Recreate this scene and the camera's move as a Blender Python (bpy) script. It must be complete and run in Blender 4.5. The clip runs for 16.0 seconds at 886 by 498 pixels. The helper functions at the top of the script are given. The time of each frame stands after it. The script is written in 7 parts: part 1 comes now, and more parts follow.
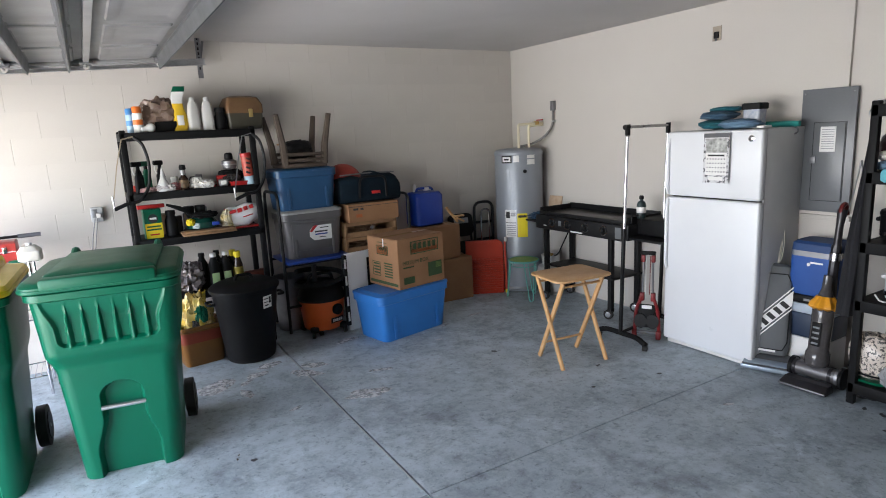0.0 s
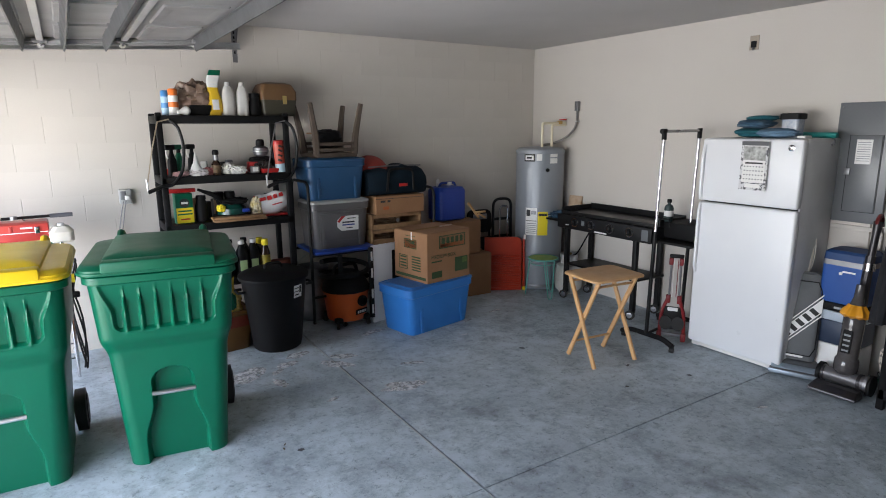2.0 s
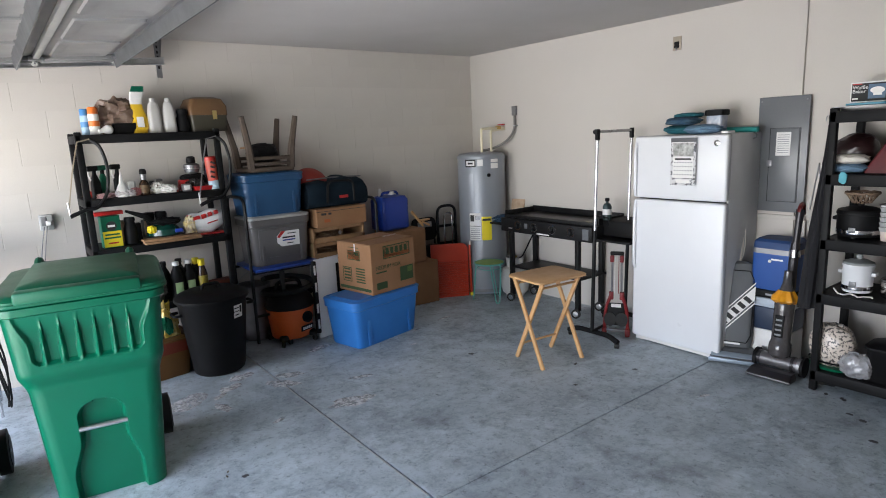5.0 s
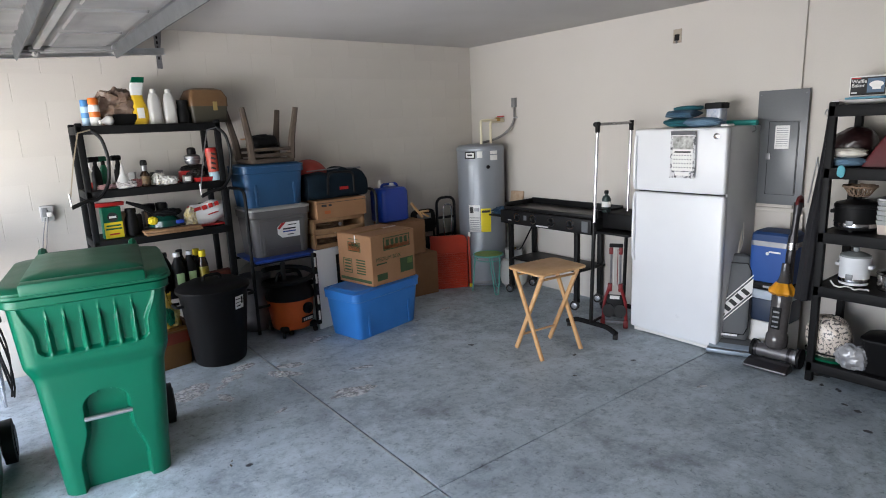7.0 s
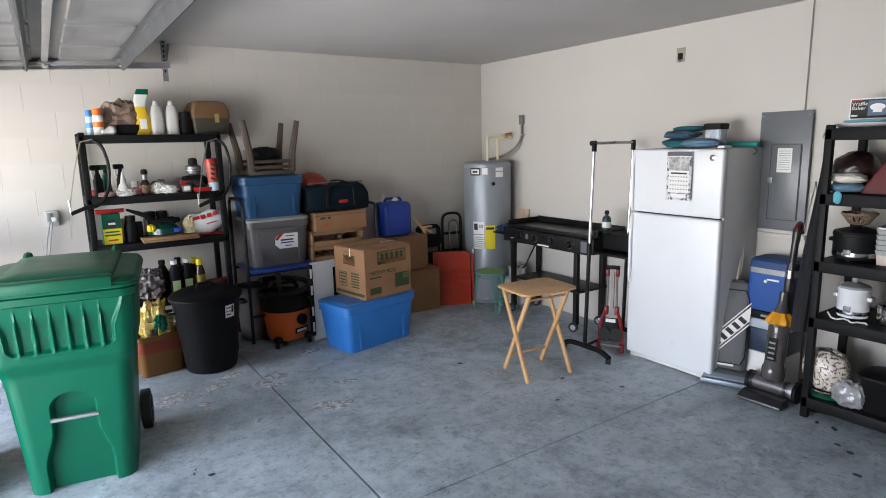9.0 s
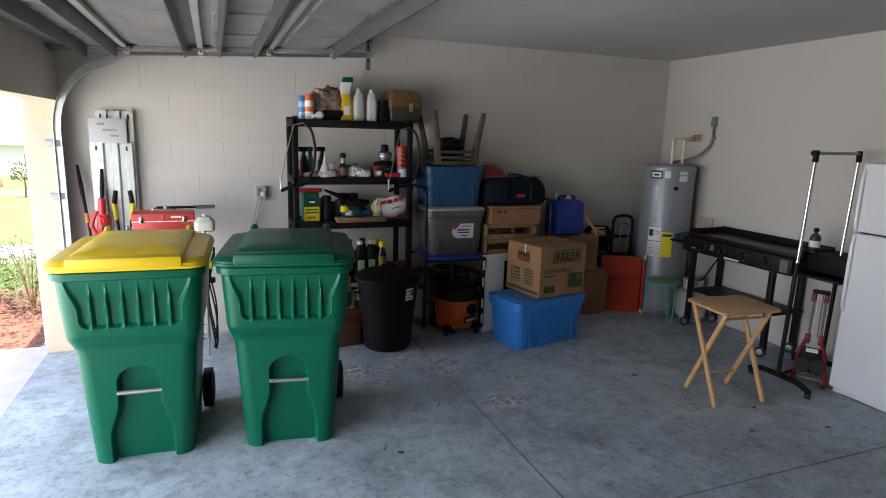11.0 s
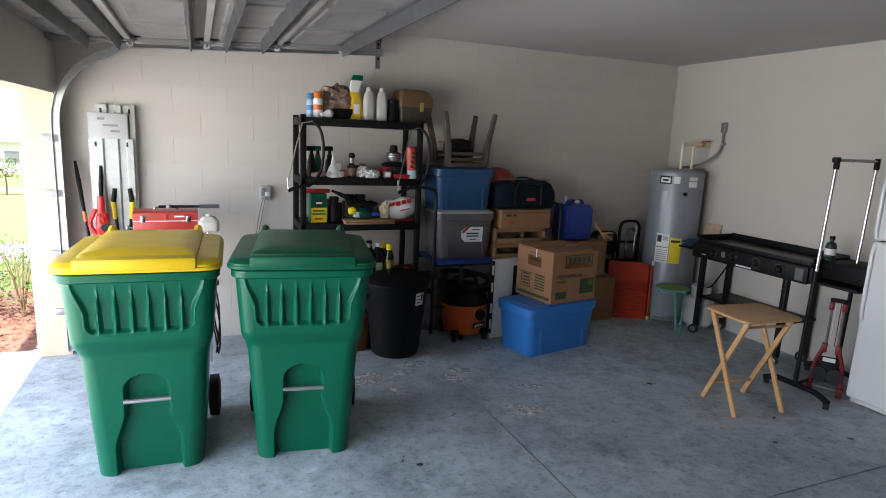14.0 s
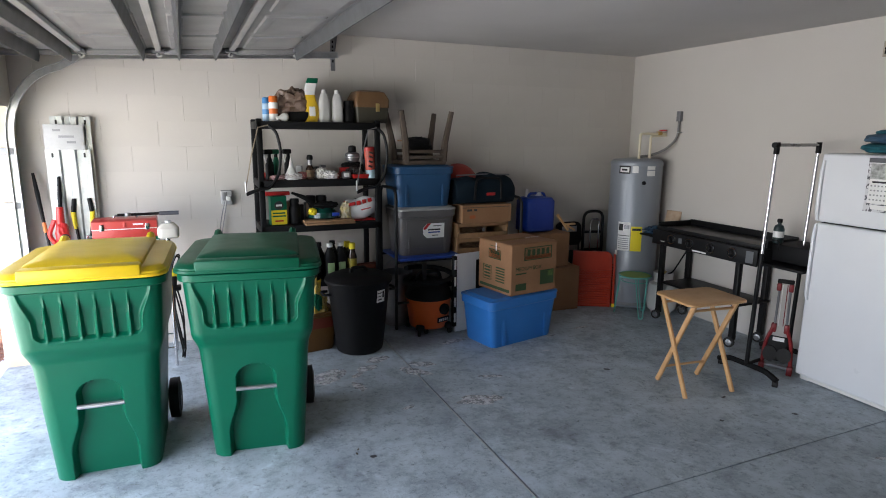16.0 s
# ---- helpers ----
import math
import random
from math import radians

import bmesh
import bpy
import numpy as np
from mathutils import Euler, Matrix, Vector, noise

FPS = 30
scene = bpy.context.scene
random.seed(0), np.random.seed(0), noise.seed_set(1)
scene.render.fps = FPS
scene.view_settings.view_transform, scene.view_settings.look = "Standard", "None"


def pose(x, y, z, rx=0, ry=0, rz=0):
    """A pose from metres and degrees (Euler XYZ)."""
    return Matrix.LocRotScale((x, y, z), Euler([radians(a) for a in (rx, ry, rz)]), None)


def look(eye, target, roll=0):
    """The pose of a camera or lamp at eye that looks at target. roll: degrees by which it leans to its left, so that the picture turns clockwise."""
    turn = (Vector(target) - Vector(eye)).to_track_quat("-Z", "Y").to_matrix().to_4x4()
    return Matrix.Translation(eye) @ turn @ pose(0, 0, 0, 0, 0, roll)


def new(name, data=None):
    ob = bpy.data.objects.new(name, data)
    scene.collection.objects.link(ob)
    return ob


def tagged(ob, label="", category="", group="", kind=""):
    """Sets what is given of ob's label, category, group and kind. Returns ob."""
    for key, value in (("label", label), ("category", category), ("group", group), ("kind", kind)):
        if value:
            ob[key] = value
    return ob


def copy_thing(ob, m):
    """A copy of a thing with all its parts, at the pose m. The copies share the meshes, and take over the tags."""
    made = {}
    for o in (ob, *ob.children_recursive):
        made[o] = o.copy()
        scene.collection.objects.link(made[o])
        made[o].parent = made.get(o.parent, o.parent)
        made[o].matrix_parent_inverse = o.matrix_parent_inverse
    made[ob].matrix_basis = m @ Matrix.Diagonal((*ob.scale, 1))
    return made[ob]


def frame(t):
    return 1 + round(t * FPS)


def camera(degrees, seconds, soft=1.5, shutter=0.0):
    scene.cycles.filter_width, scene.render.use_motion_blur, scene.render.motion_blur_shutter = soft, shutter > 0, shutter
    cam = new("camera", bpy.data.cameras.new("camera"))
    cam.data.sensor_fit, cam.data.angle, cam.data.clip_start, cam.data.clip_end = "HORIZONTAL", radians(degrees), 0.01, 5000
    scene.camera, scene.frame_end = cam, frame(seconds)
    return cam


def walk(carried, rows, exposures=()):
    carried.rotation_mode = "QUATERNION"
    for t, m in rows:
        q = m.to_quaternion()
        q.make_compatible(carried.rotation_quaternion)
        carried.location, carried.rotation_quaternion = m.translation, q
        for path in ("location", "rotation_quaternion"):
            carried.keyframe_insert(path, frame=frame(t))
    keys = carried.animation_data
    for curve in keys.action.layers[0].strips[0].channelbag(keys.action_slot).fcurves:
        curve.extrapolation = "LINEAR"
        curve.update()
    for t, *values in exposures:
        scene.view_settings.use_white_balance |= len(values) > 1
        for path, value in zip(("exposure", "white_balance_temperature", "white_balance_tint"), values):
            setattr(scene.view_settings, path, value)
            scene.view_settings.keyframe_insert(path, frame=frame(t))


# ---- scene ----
cam = camera(74.0, 16.0, soft=1.0)
# seconds, place, yaw (left), pitch (up), roll (leaning left)
PATH = [
    (0.0, -0.484, -0.660, 1.767, -30.61, -11.10, -2.87),
    (0.5, -0.596, -0.668, 1.788, -29.06, -10.88, -2.25),
    (1.0, -0.732, -0.581, 1.792, -30.15, -10.77, -1.52),
    (1.5, -0.820, -0.480, 1.771, -31.77, -11.46, -0.97),
    (2.0, -0.845, -0.449, 1.788, -32.47, -11.71, -0.37),
    (2.5, -0.830, -0.429, 1.794, -32.92, -11.77, -0.25),
    (3.0, -0.823, -0.432, 1.803, -33.47, -11.72, -0.45),
    (3.5, -0.800, -0.449, 1.793, -34.32, -11.34, -1.12),
    (4.0, -0.776, -0.462, 1.781, -35.92, -10.99, -1.98),
    (4.5, -0.759, -0.461, 1.772, -36.98, -10.81, -2.54),
    (7.0, -0.801, -0.460, 1.786, -37.50, -11.84, -2.41),
    (7.5, -0.789, -0.469, 1.784, -37.11, -11.41, -2.36),
    (8.0, -0.731, -0.507, 1.779, -37.65, -10.53, -2.66),
    (8.5, -0.592, -0.592, 1.777, -37.68, -10.00, -2.93),
    (9.0, -0.473, -0.654, 1.779, -33.80, -10.28, -1.30),
    (9.5, -0.518, -0.636, 1.794, -28.91, -11.22, 0.08),
    (10.0, -0.614, -0.589, 1.834, -25.01, -11.67, 0.54),
    (12.5, -1.013, -0.198, 1.737, -20.04, -10.47, 2.12),
    (13.0, -0.960, -0.227, 1.751, -21.28, -10.58, 2.12),
    (13.5, -0.931, -0.245, 1.777, -22.37, -10.79, 2.16),
    (14.0, -0.979, -0.214, 1.773, -22.77, -10.66, 2.58),
    (14.5, -0.986, -0.215, 1.771, -22.23, -10.31, 2.69),
    (15.0, -0.926, -0.253, 1.761, -22.72, -10.36, 1.75),
    (15.5, -0.870, -0.325, 1.780, -24.00, -10.80, 1.15),
    (16.0, -0.768, -0.402, 1.800, -23.57, -11.04, 0.52),
]


def aim(x, y, z, yaw, pitch, roll):
    return pose(x, y, z) @ pose(0, 0, 0, 0, 0, yaw) @ pose(0, 0, 0, 90 + pitch) @ pose(0, 0, 0, 0, 0, roll)


EXPOSURES = [(0.0, 2.435), (0.5, 2.145), (1.0, 2.135), (2.0, 2.205), (3.5, 2.285), (4.5, 2.415), (7.0, 2.415), (9.0, 2.535), (9.5, 2.375), (10.0, 2.005), (12.4, 1.35), (13.5, 1.7), (15.0, 1.67), (16.0, 1.91)]
walk(cam, [(t, aim(*p)) for t, *p in PATH], EXPOSURES)

# ---- world and light ----
world = bpy.data.worlds.new("sky")
scene.world = world
world.use_nodes = True
wn = world.node_tree
sky = wn.nodes.new("ShaderNodeTexSky")
sky.sky_type, sky.sun_disc = "NISHITA", False
sky.sun_elevation, sky.sun_rotation = radians(63), radians(180)
wn.nodes["Background"].inputs["Strength"].default_value = 0.15
wn.links.new(sky.outputs[0], wn.nodes["Background"].inputs["Color"])
sun = new("sun", bpy.data.lights.new("sun", "SUN"))
sun.data.energy, sun.data.angle, sun.data.color = 5.0, radians(0.5), (1.0, 0.95, 0.86)
sun.matrix_world = look((0, 0, 0), (-0.04, 0.45, -0.89))
# daylight that enters by the open garage door
door_light = new("door_daylight", bpy.data.lights.new("door_daylight", "AREA"))
door_light.data.shape, door_light.data.size, door_light.data.size_y = "RECTANGLE", 6.0, 2.0
door_light.data.energy, door_light.data.color = 90.0, (0.91, 0.905, 0.98)
door_light.matrix_world = look((-3.7, 2.1, 1.02), (3.0, 2.5, -0.9))



# ---- materials ----
def material(name, a, b=None, rough=0.5, metal=0.0, scale=6.0, fine=60.0, bump=0.1, spec=0.5, depth=0.004, coat=0.0, trans=0.0, alpha=1.0, vary=0.0, sharp=False):
    """Two colours mixed by coarse and fine noise, with a fine relief."""
    m = bpy.data.materials.new(name)
    m.use_nodes = True
    t = m.node_tree
    p = t.nodes["Principled BSDF"]
    b = b or tuple(c * 0.8 for c in a)
    co = t.nodes.new("ShaderNodeTexCoord")
    n1, n2 = t.nodes.new("ShaderNodeTexNoise"), t.nodes.new("ShaderNodeTexNoise")
    n1.inputs["Scale"].default_value, n1.inputs["Detail"].default_value = scale, 5
    n2.inputs["Scale"].default_value, n2.inputs["Detail"].default_value = fine, 3
    for n in (n1, n2):
        t.links.new(co.outputs["Object"], n.inputs["Vector"])
    add = t.nodes.new("ShaderNodeMath")
    add.operation = "MULTIPLY_ADD"
    add.inputs[1].default_value = 0.35
    t.links.new(n2.outputs["Fac"], add.inputs[0])
    t.links.new(n1.outputs["Fac"], add.inputs[2])
    ramp = t.nodes.new("ShaderNodeMapRange")
    ramp.inputs[1].default_value, ramp.inputs[2].default_value = (0.7, 0.735) if sharp else (0.45, 0.95)
    t.links.new(add.outputs[0], ramp.inputs[0])
    mix = t.nodes.new("ShaderNodeMix")
    mix.data_type = "RGBA"
    mix.inputs[6].default_value, mix.inputs[7].default_value = (*a, 1), (*b, 1)
    t.links.new(ramp.outputs[0], mix.inputs[0])
    col = mix.outputs[2]
    if vary:
        info, hsv = t.nodes.new("ShaderNodeObjectInfo"), t.nodes.new("ShaderNodeHueSaturation")
        rng = t.nodes.new("ShaderNodeMapRange")
        rng.inputs[3].default_value, rng.inputs[4].default_value = 1 - vary, 1 + vary
        t.links.new(info.outputs["Random"], rng.inputs[0])
        t.links.new(rng.outputs[0], hsv.inputs["Value"])
        t.links.new(col, hsv.inputs["Color"])
        col = hsv.outputs[0]
    t.links.new(col, p.inputs["Base Color"])
    r2 = t.nodes.new("ShaderNodeMapRange")
    r2.inputs[3].default_value, r2.inputs[4].default_value = max(0.02, rough - 0.08), min(1, rough + 0.1)
    t.links.new(n1.outputs["Fac"], r2.inputs[0])
    t.links.new(r2.outputs[0], p.inputs["Roughness"])
    p.inputs["Metallic"].default_value = metal
    p.inputs["Specular IOR Level"].default_value = spec
    p.inputs["Coat Weight"].default_value = coat
    p.inputs["Transmission Weight"].default_value = trans
    p.inputs["Alpha"].default_value = alpha
    if bump:
        bp = t.nodes.new("ShaderNodeBump")
        bp.inputs["Strength"].default_value, bp.inputs["Distance"].default_value = bump, depth
        t.links.new(n2.outputs["Fac"], bp.inputs["Height"])
        t.links.new(bp.outputs[0], p.inputs["Normal"])
    return m


def plain(name, a, rough=0.45, metal=0.0, **k):
    return material(name, a, tuple(c * 0.86 for c in a), rough, metal, bump=k.pop("bump", 0.05), **k)


wall_paint = material("wall_paint", (0.56, 0.525, 0.48), (0.525, 0.49, 0.45), 0.75, scale=1.2, fine=90, bump=0.25)
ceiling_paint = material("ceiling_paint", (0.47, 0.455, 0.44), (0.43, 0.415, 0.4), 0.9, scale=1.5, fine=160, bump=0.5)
mortar = material("painted_mortar", (0.53, 0.495, 0.45), (0.5, 0.465, 0.42), 0.85, scale=3, fine=120, bump=0.4)
stucco = material("tan_stucco", (0.62, 0.5, 0.37), (0.55, 0.44, 0.32), 0.9, fine=120, bump=0.6)
concrete_out = material("driveway_concrete", (0.55, 0.53, 0.5), (0.45, 0.43, 0.4), 0.85, fine=90, bump=0.3)
green_plastic = material("green_plastic", (0.0, 0.112, 0.058), (0.0, 0.095, 0.049), 0.34, scale=3, fine=220, bump=0.12, spec=0.32)
dark_green = material("dark_green_plastic", (0.0, 0.1, 0.048), (0.0, 0.085, 0.042), 0.42, fine=200, bump=0.1, spec=0.35)
yellow_plastic = material("yellow_plastic", (0.82, 0.56, 0.01), (0.72, 0.48, 0.01), 0.38, fine=200, bump=0.06)
black_plastic = material("black_plastic", (0.005, 0.005, 0.0055), (0.008, 0.008, 0.0085), 0.55, fine=150, bump=0.1, spec=0.18)
black_steel = material("black_powder_coat", (0.006, 0.006, 0.0065), (0.011, 0.011, 0.0115), 0.45, fine=250, bump=0.12, spec=0.22)
chrome = plain("chrome", (0.6, 0.6, 0.62), 0.2, 1.0, bump=0)
steel = material("galvanised_steel", (0.55, 0.56, 0.57), (0.42, 0.43, 0.44), 0.38, 1.0, scale=12, fine=60, bump=0.05)
dull_steel = material("dull_steel", (0.3, 0.3, 0.31), (0.22, 0.22, 0.23), 0.5, 0.9, scale=10)
white_enamel = material("white_enamel", (0.74, 0.75, 0.77), (0.72, 0.73, 0.75), 0.3, fine=300, bump=0.03, depth=0.001)
white_plastic = material("white_plastic", (0.75, 0.74, 0.72), (0.68, 0.67, 0.65), 0.4)
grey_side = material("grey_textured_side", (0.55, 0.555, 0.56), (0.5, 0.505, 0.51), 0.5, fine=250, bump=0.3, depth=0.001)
cardboard = material("cardboard", (0.31, 0.16, 0.078), (0.26, 0.132, 0.062), 0.85, scale=5, fine=80, bump=0.12)
cardboard_print = plain("green_print", (0.035, 0.07, 0.025), 0.85)
orange_print = plain("orange_print", (0.42, 0.11, 0.03), 0.8)
dark_print = plain("dark_print", (0.03, 0.03, 0.03), 0.8)
blue_tote = material("blue_tote_plastic", (0.03, 0.19, 0.56), (0.025, 0.165, 0.5), 0.36, fine=180, bump=0.1)
navy_tote = material("dull_blue_tote_plastic", (0.016, 0.07, 0.165), (0.013, 0.058, 0.14), 0.42, fine=180, bump=0.1)
grey_tote = material("grey_tote_plastic", (0.115, 0.11, 0.11), (0.095, 0.09, 0.09), 0.42, fine=180, bump=0.1)
grey_lid = plain("light_grey_lid", (0.36, 0.36, 0.35), 0.45)
tray_wood = material("natural_birch", (0.62, 0.37, 0.17), (0.5, 0.28, 0.12), 0.42, scale=9, fine=50)
brown_wood = material("brown_wood", (0.2, 0.12, 0.065), (0.13, 0.075, 0.04), 0.6, scale=10)
crate_wood = material("crate_wood", (0.32, 0.18, 0.085), (0.22, 0.12, 0.055), 0.7, scale=10)
heater_grey = material("heater_grey_enamel", (0.27, 0.29, 0.32), (0.24, 0.26, 0.29), 0.36, scale=2, fine=200, metal=0.2)
panel_grey = material("panel_grey_enamel", (0.15, 0.158, 0.166), (0.125, 0.132, 0.14), 0.33, scale=3)
label_white = plain("label_white", (0.8, 0.79, 0.77), 0.6)
label_yellow = plain("label_yellow", (0.85, 0.68, 0.02), 0.6)
red_plastic = material("red_plastic", (0.5, 0.02, 0.018), (0.42, 0.015, 0.014), 0.4)
red_enamel = material("red_enamel", (0.5, 0.055, 0.045), (0.42, 0.04, 0.035), 0.35)
orange_plastic = material("orange_plastic", (0.66, 0.115, 0.02), (0.56, 0.09, 0.015), 0.4)
rubber = plain("black_rubber", (0.01, 0.01, 0.01), 0.7)


# ---- mesh tools ----
def shade(bm, angle=35):
    for f in bm.faces:
        f.smooth = True
    for e in bm.edges:
        if len(e.link_faces) == 2 and e.calc_face_angle(0) > radians(angle):
            e.smooth = False


def part(name, bm, mat, parent=None, label="", at=None):
    bmesh.ops.recalc_face_normals(bm, faces=bm.faces)
    shade(bm)
    me = bpy.data.meshes.new(name)
    bm.to_mesh(me)
    bm.free()
    me.materials.append(mat)
    ob = new(name, me)
    if parent is not None:
        ob.parent = parent
    if at is not None:
        ob.matrix_basis = at
    if label:
        ob["label"] = label
    return ob


BASE = pose(0, 0, 0)  # where a group of things stands as a whole


def thing(name, m, label, category, group="", kind=""):
    ob = new(name)
    ob.empty_display_size = 0.05
    ob.matrix_world = BASE @ m
    return tagged(ob, label, category, group, kind)


def solo(name, bm, mat, m, label, category, group="", kind=""):
    return tagged(part(name, bm, mat, at=BASE @ m), label, category, group, kind)


def box(c, s, bev=0.0, rot=None, bm=None, seg=2):
    bm = bm or bmesh.new()
    g = bmesh.ops.create_cube(bm, size=1.0)["verts"]
    m = Matrix.Translation(c) @ (rot or Matrix()) @ Matrix.Diagonal((*s, 1))
    bmesh.ops.transform(bm, matrix=m, verts=g)
    if bev:
        es = list({e for v in g for e in v.link_edges})
        bmesh.ops.bevel(bm, geom=es, offset=min(bev, min(s) * 0.45), segments=seg, affect="EDGES", profile=0.5)
    return bm


def loft(rings, bm=None, caps=(True, True), closed=True):
    bm = bm or bmesh.new()
    vs = [[bm.verts.new(p) for p in r] for r in rings]
    n = len(vs[0])
    for a, b in zip(vs, vs[1:]):
        for i in range(n if closed else n - 1):
            j = (i + 1) % n
            bm.faces.new((a[i], a[j], b[j], b[i]))
    if caps[0]:
        bm.faces.new(vs[0][::-1])
    if caps[1]:
        bm.faces.new(vs[-1])
    return bm


def rrect(w, d, r, z=0.0, n=5, cx=0.0, cy=0.0):
    pts = []
    for k, (sx, sy) in enumerate(((1, 1), (-1, 1), (-1, -1), (1, -1))):
        for i in range(n + 1):
            a = radians(90 * k + 90 * i / n)
            pts.append((cx + sx * (w / 2 - r) + r * math.cos(a), cy + sy * (d / 2 - r) + r * math.sin(a), z))
    return pts


def lathe(prof, seg=24, bm=None, c=(0, 0, 0), caps=(True, True)):
    rings = [[(c[0] + r * math.cos(2 * math.pi * i / seg), c[1] + r * math.sin(2 * math.pi * i / seg), c[2] + z) for i in range(seg)] for r, z in prof]
    return loft(rings, bm, caps)


def tube(pts, r, seg=8, bm=None, closed=False):
    P = [Vector(p) for p in pts]
    n, rings, up = len(P), [], None
    for i, p in enumerate(P):
        if closed:
            d = P[(i + 1) % n] - P[i - 1]
        else:
            d = P[min(i + 1, n - 1)] - P[max(i - 1, 0)]
        d.normalize()
        if up is None:
            up = d.orthogonal().normalized()
        up = (up - d * up.dot(d))
        up = up.normalized() if up.length > 1e-6 else d.orthogonal().normalized()
        sd = d.cross(up)
        rr = r[i] if isinstance(r, (list, tuple)) else r
        rings.append([p + up * rr * math.cos(2 * math.pi * k / seg) + sd * rr * math.sin(2 * math.pi * k / seg) for k in range(seg)])
    if closed:
        rings.append(rings[0])
        bm = loft(rings, bm, (False, False))
        bmesh.ops.remove_doubles(bm, verts=bm.verts, dist=1e-5)
        return bm
    return loft(rings, bm)


def bend(pts, r, n=5):
    """A line of points with its corners rounded to radius r."""
    P = [Vector(p) for p in pts]
    out = [P[0]]
    for a, b, c in zip(P, P[1:], P[2:]):
        u, v = (a - b), (c - b)
        k = min(r, u.length * 0.48, v.length * 0.48)
        p, q = b + u.normalized() * k, b + v.normalized() * k
        for i in range(n + 1):
            t = i / n
            out.append(p * (1 - t) ** 2 + b * 2 * t * (1 - t) + q * t ** 2)
    return out + [P[-1]]


def rod(a, b, r, seg=10, bm=None):
    return tube([a, b], r, seg, bm)


def prism(poly, depth, m=None, bm=None, bev=0.0):
    """A flat outline in x, z, drawn out by depth along y about zero."""
    bm = bm or bmesh.new()
    a = [bm.verts.new((x, -depth / 2, z)) for x, z in poly]
    b = [bm.verts.new((x, depth / 2, z)) for x, z in poly]
    n = len(poly)
    bm.faces.new(a)
    bm.faces.new(b[::-1])
    for i in range(n):
        bm.faces.new((a[i], b[i], b[(i + 1) % n], a[(i + 1) % n]))
    if m is not None:
        bmesh.ops.transform(bm, matrix=m, verts=a + b)
    return bm


def blob(c, s, seed=0, rough=0.12, freq=3.0, u=20, v=14, flat=True, bm=None, squash=2.4):
    """A soft lumpy form such as a full bag or a heap of cloth."""
    bm = bm or bmesh.new()
    u, v, rings = max(u, 44), max(v, 30), []
    off = Vector((seed * 3.7, seed * 1.3, seed * 2.1))
    for j in range(1, v):
        ph = math.pi * j / v - math.pi / 2
        ring = []
        for i in range(u):
            th = 2 * math.pi * i / u
            d = Vector((math.cos(ph) * math.cos(th), math.cos(ph) * math.sin(th), math.sin(ph)))
            k = (abs(d.x) ** squash + abs(d.y) ** squash + abs(d.z) ** squash) ** (-1 / squash)
            k *= 1 + rough * noise.noise(d * freq + off) + rough * 0.5 * noise.noise(d * freq * 2.7 + off)
            p = Vector((c[0] + d.x * k * s[0], c[1] + d.y * k * s[1], c[2] + d.z * k * s[2]))
            if flat:
                p.z = max(p.z, c[2] - s[2] * 0.98)
            ring.append(p)
        rings.append(ring)
    return loft(rings, bm)


def arc(c, r, a0, a1, n=10, plane="xz"):
    out = []
    for i in range(n + 1):
        a = radians(a0 + (a1 - a0) * i / n)
        u, v = r * math.cos(a), r * math.sin(a)
        out.append((c[0] + u, c[1], c[2] + v) if plane == "xz" else (c[0] + u, c[1] + v, c[2]) if plane == "xy" else (c[0], c[1] + u, c[2] + v))
    return out


def bars(parent, rows, mat, name="printed_bar", m=None):
    """Thin printed bars: x, z, width, height, on a face that looks to -y."""
    for x, z, w, h in rows:
        o = part(name, box((x, 0, z), (w, 0.001, h)), mat, parent)
        if m is not None:
            o.matrix_basis = m


# ---- the garage ----
XE, YN, XW, YS, ZC = 3.9, 5.0, -1.93, -1.35, 2.66
WALL = material("concrete_floor", (0.2, 0.215, 0.235), (0.125, 0.135, 0.15), 0.5, scale=2.2, fine=14, bump=0.15, spec=0.4)


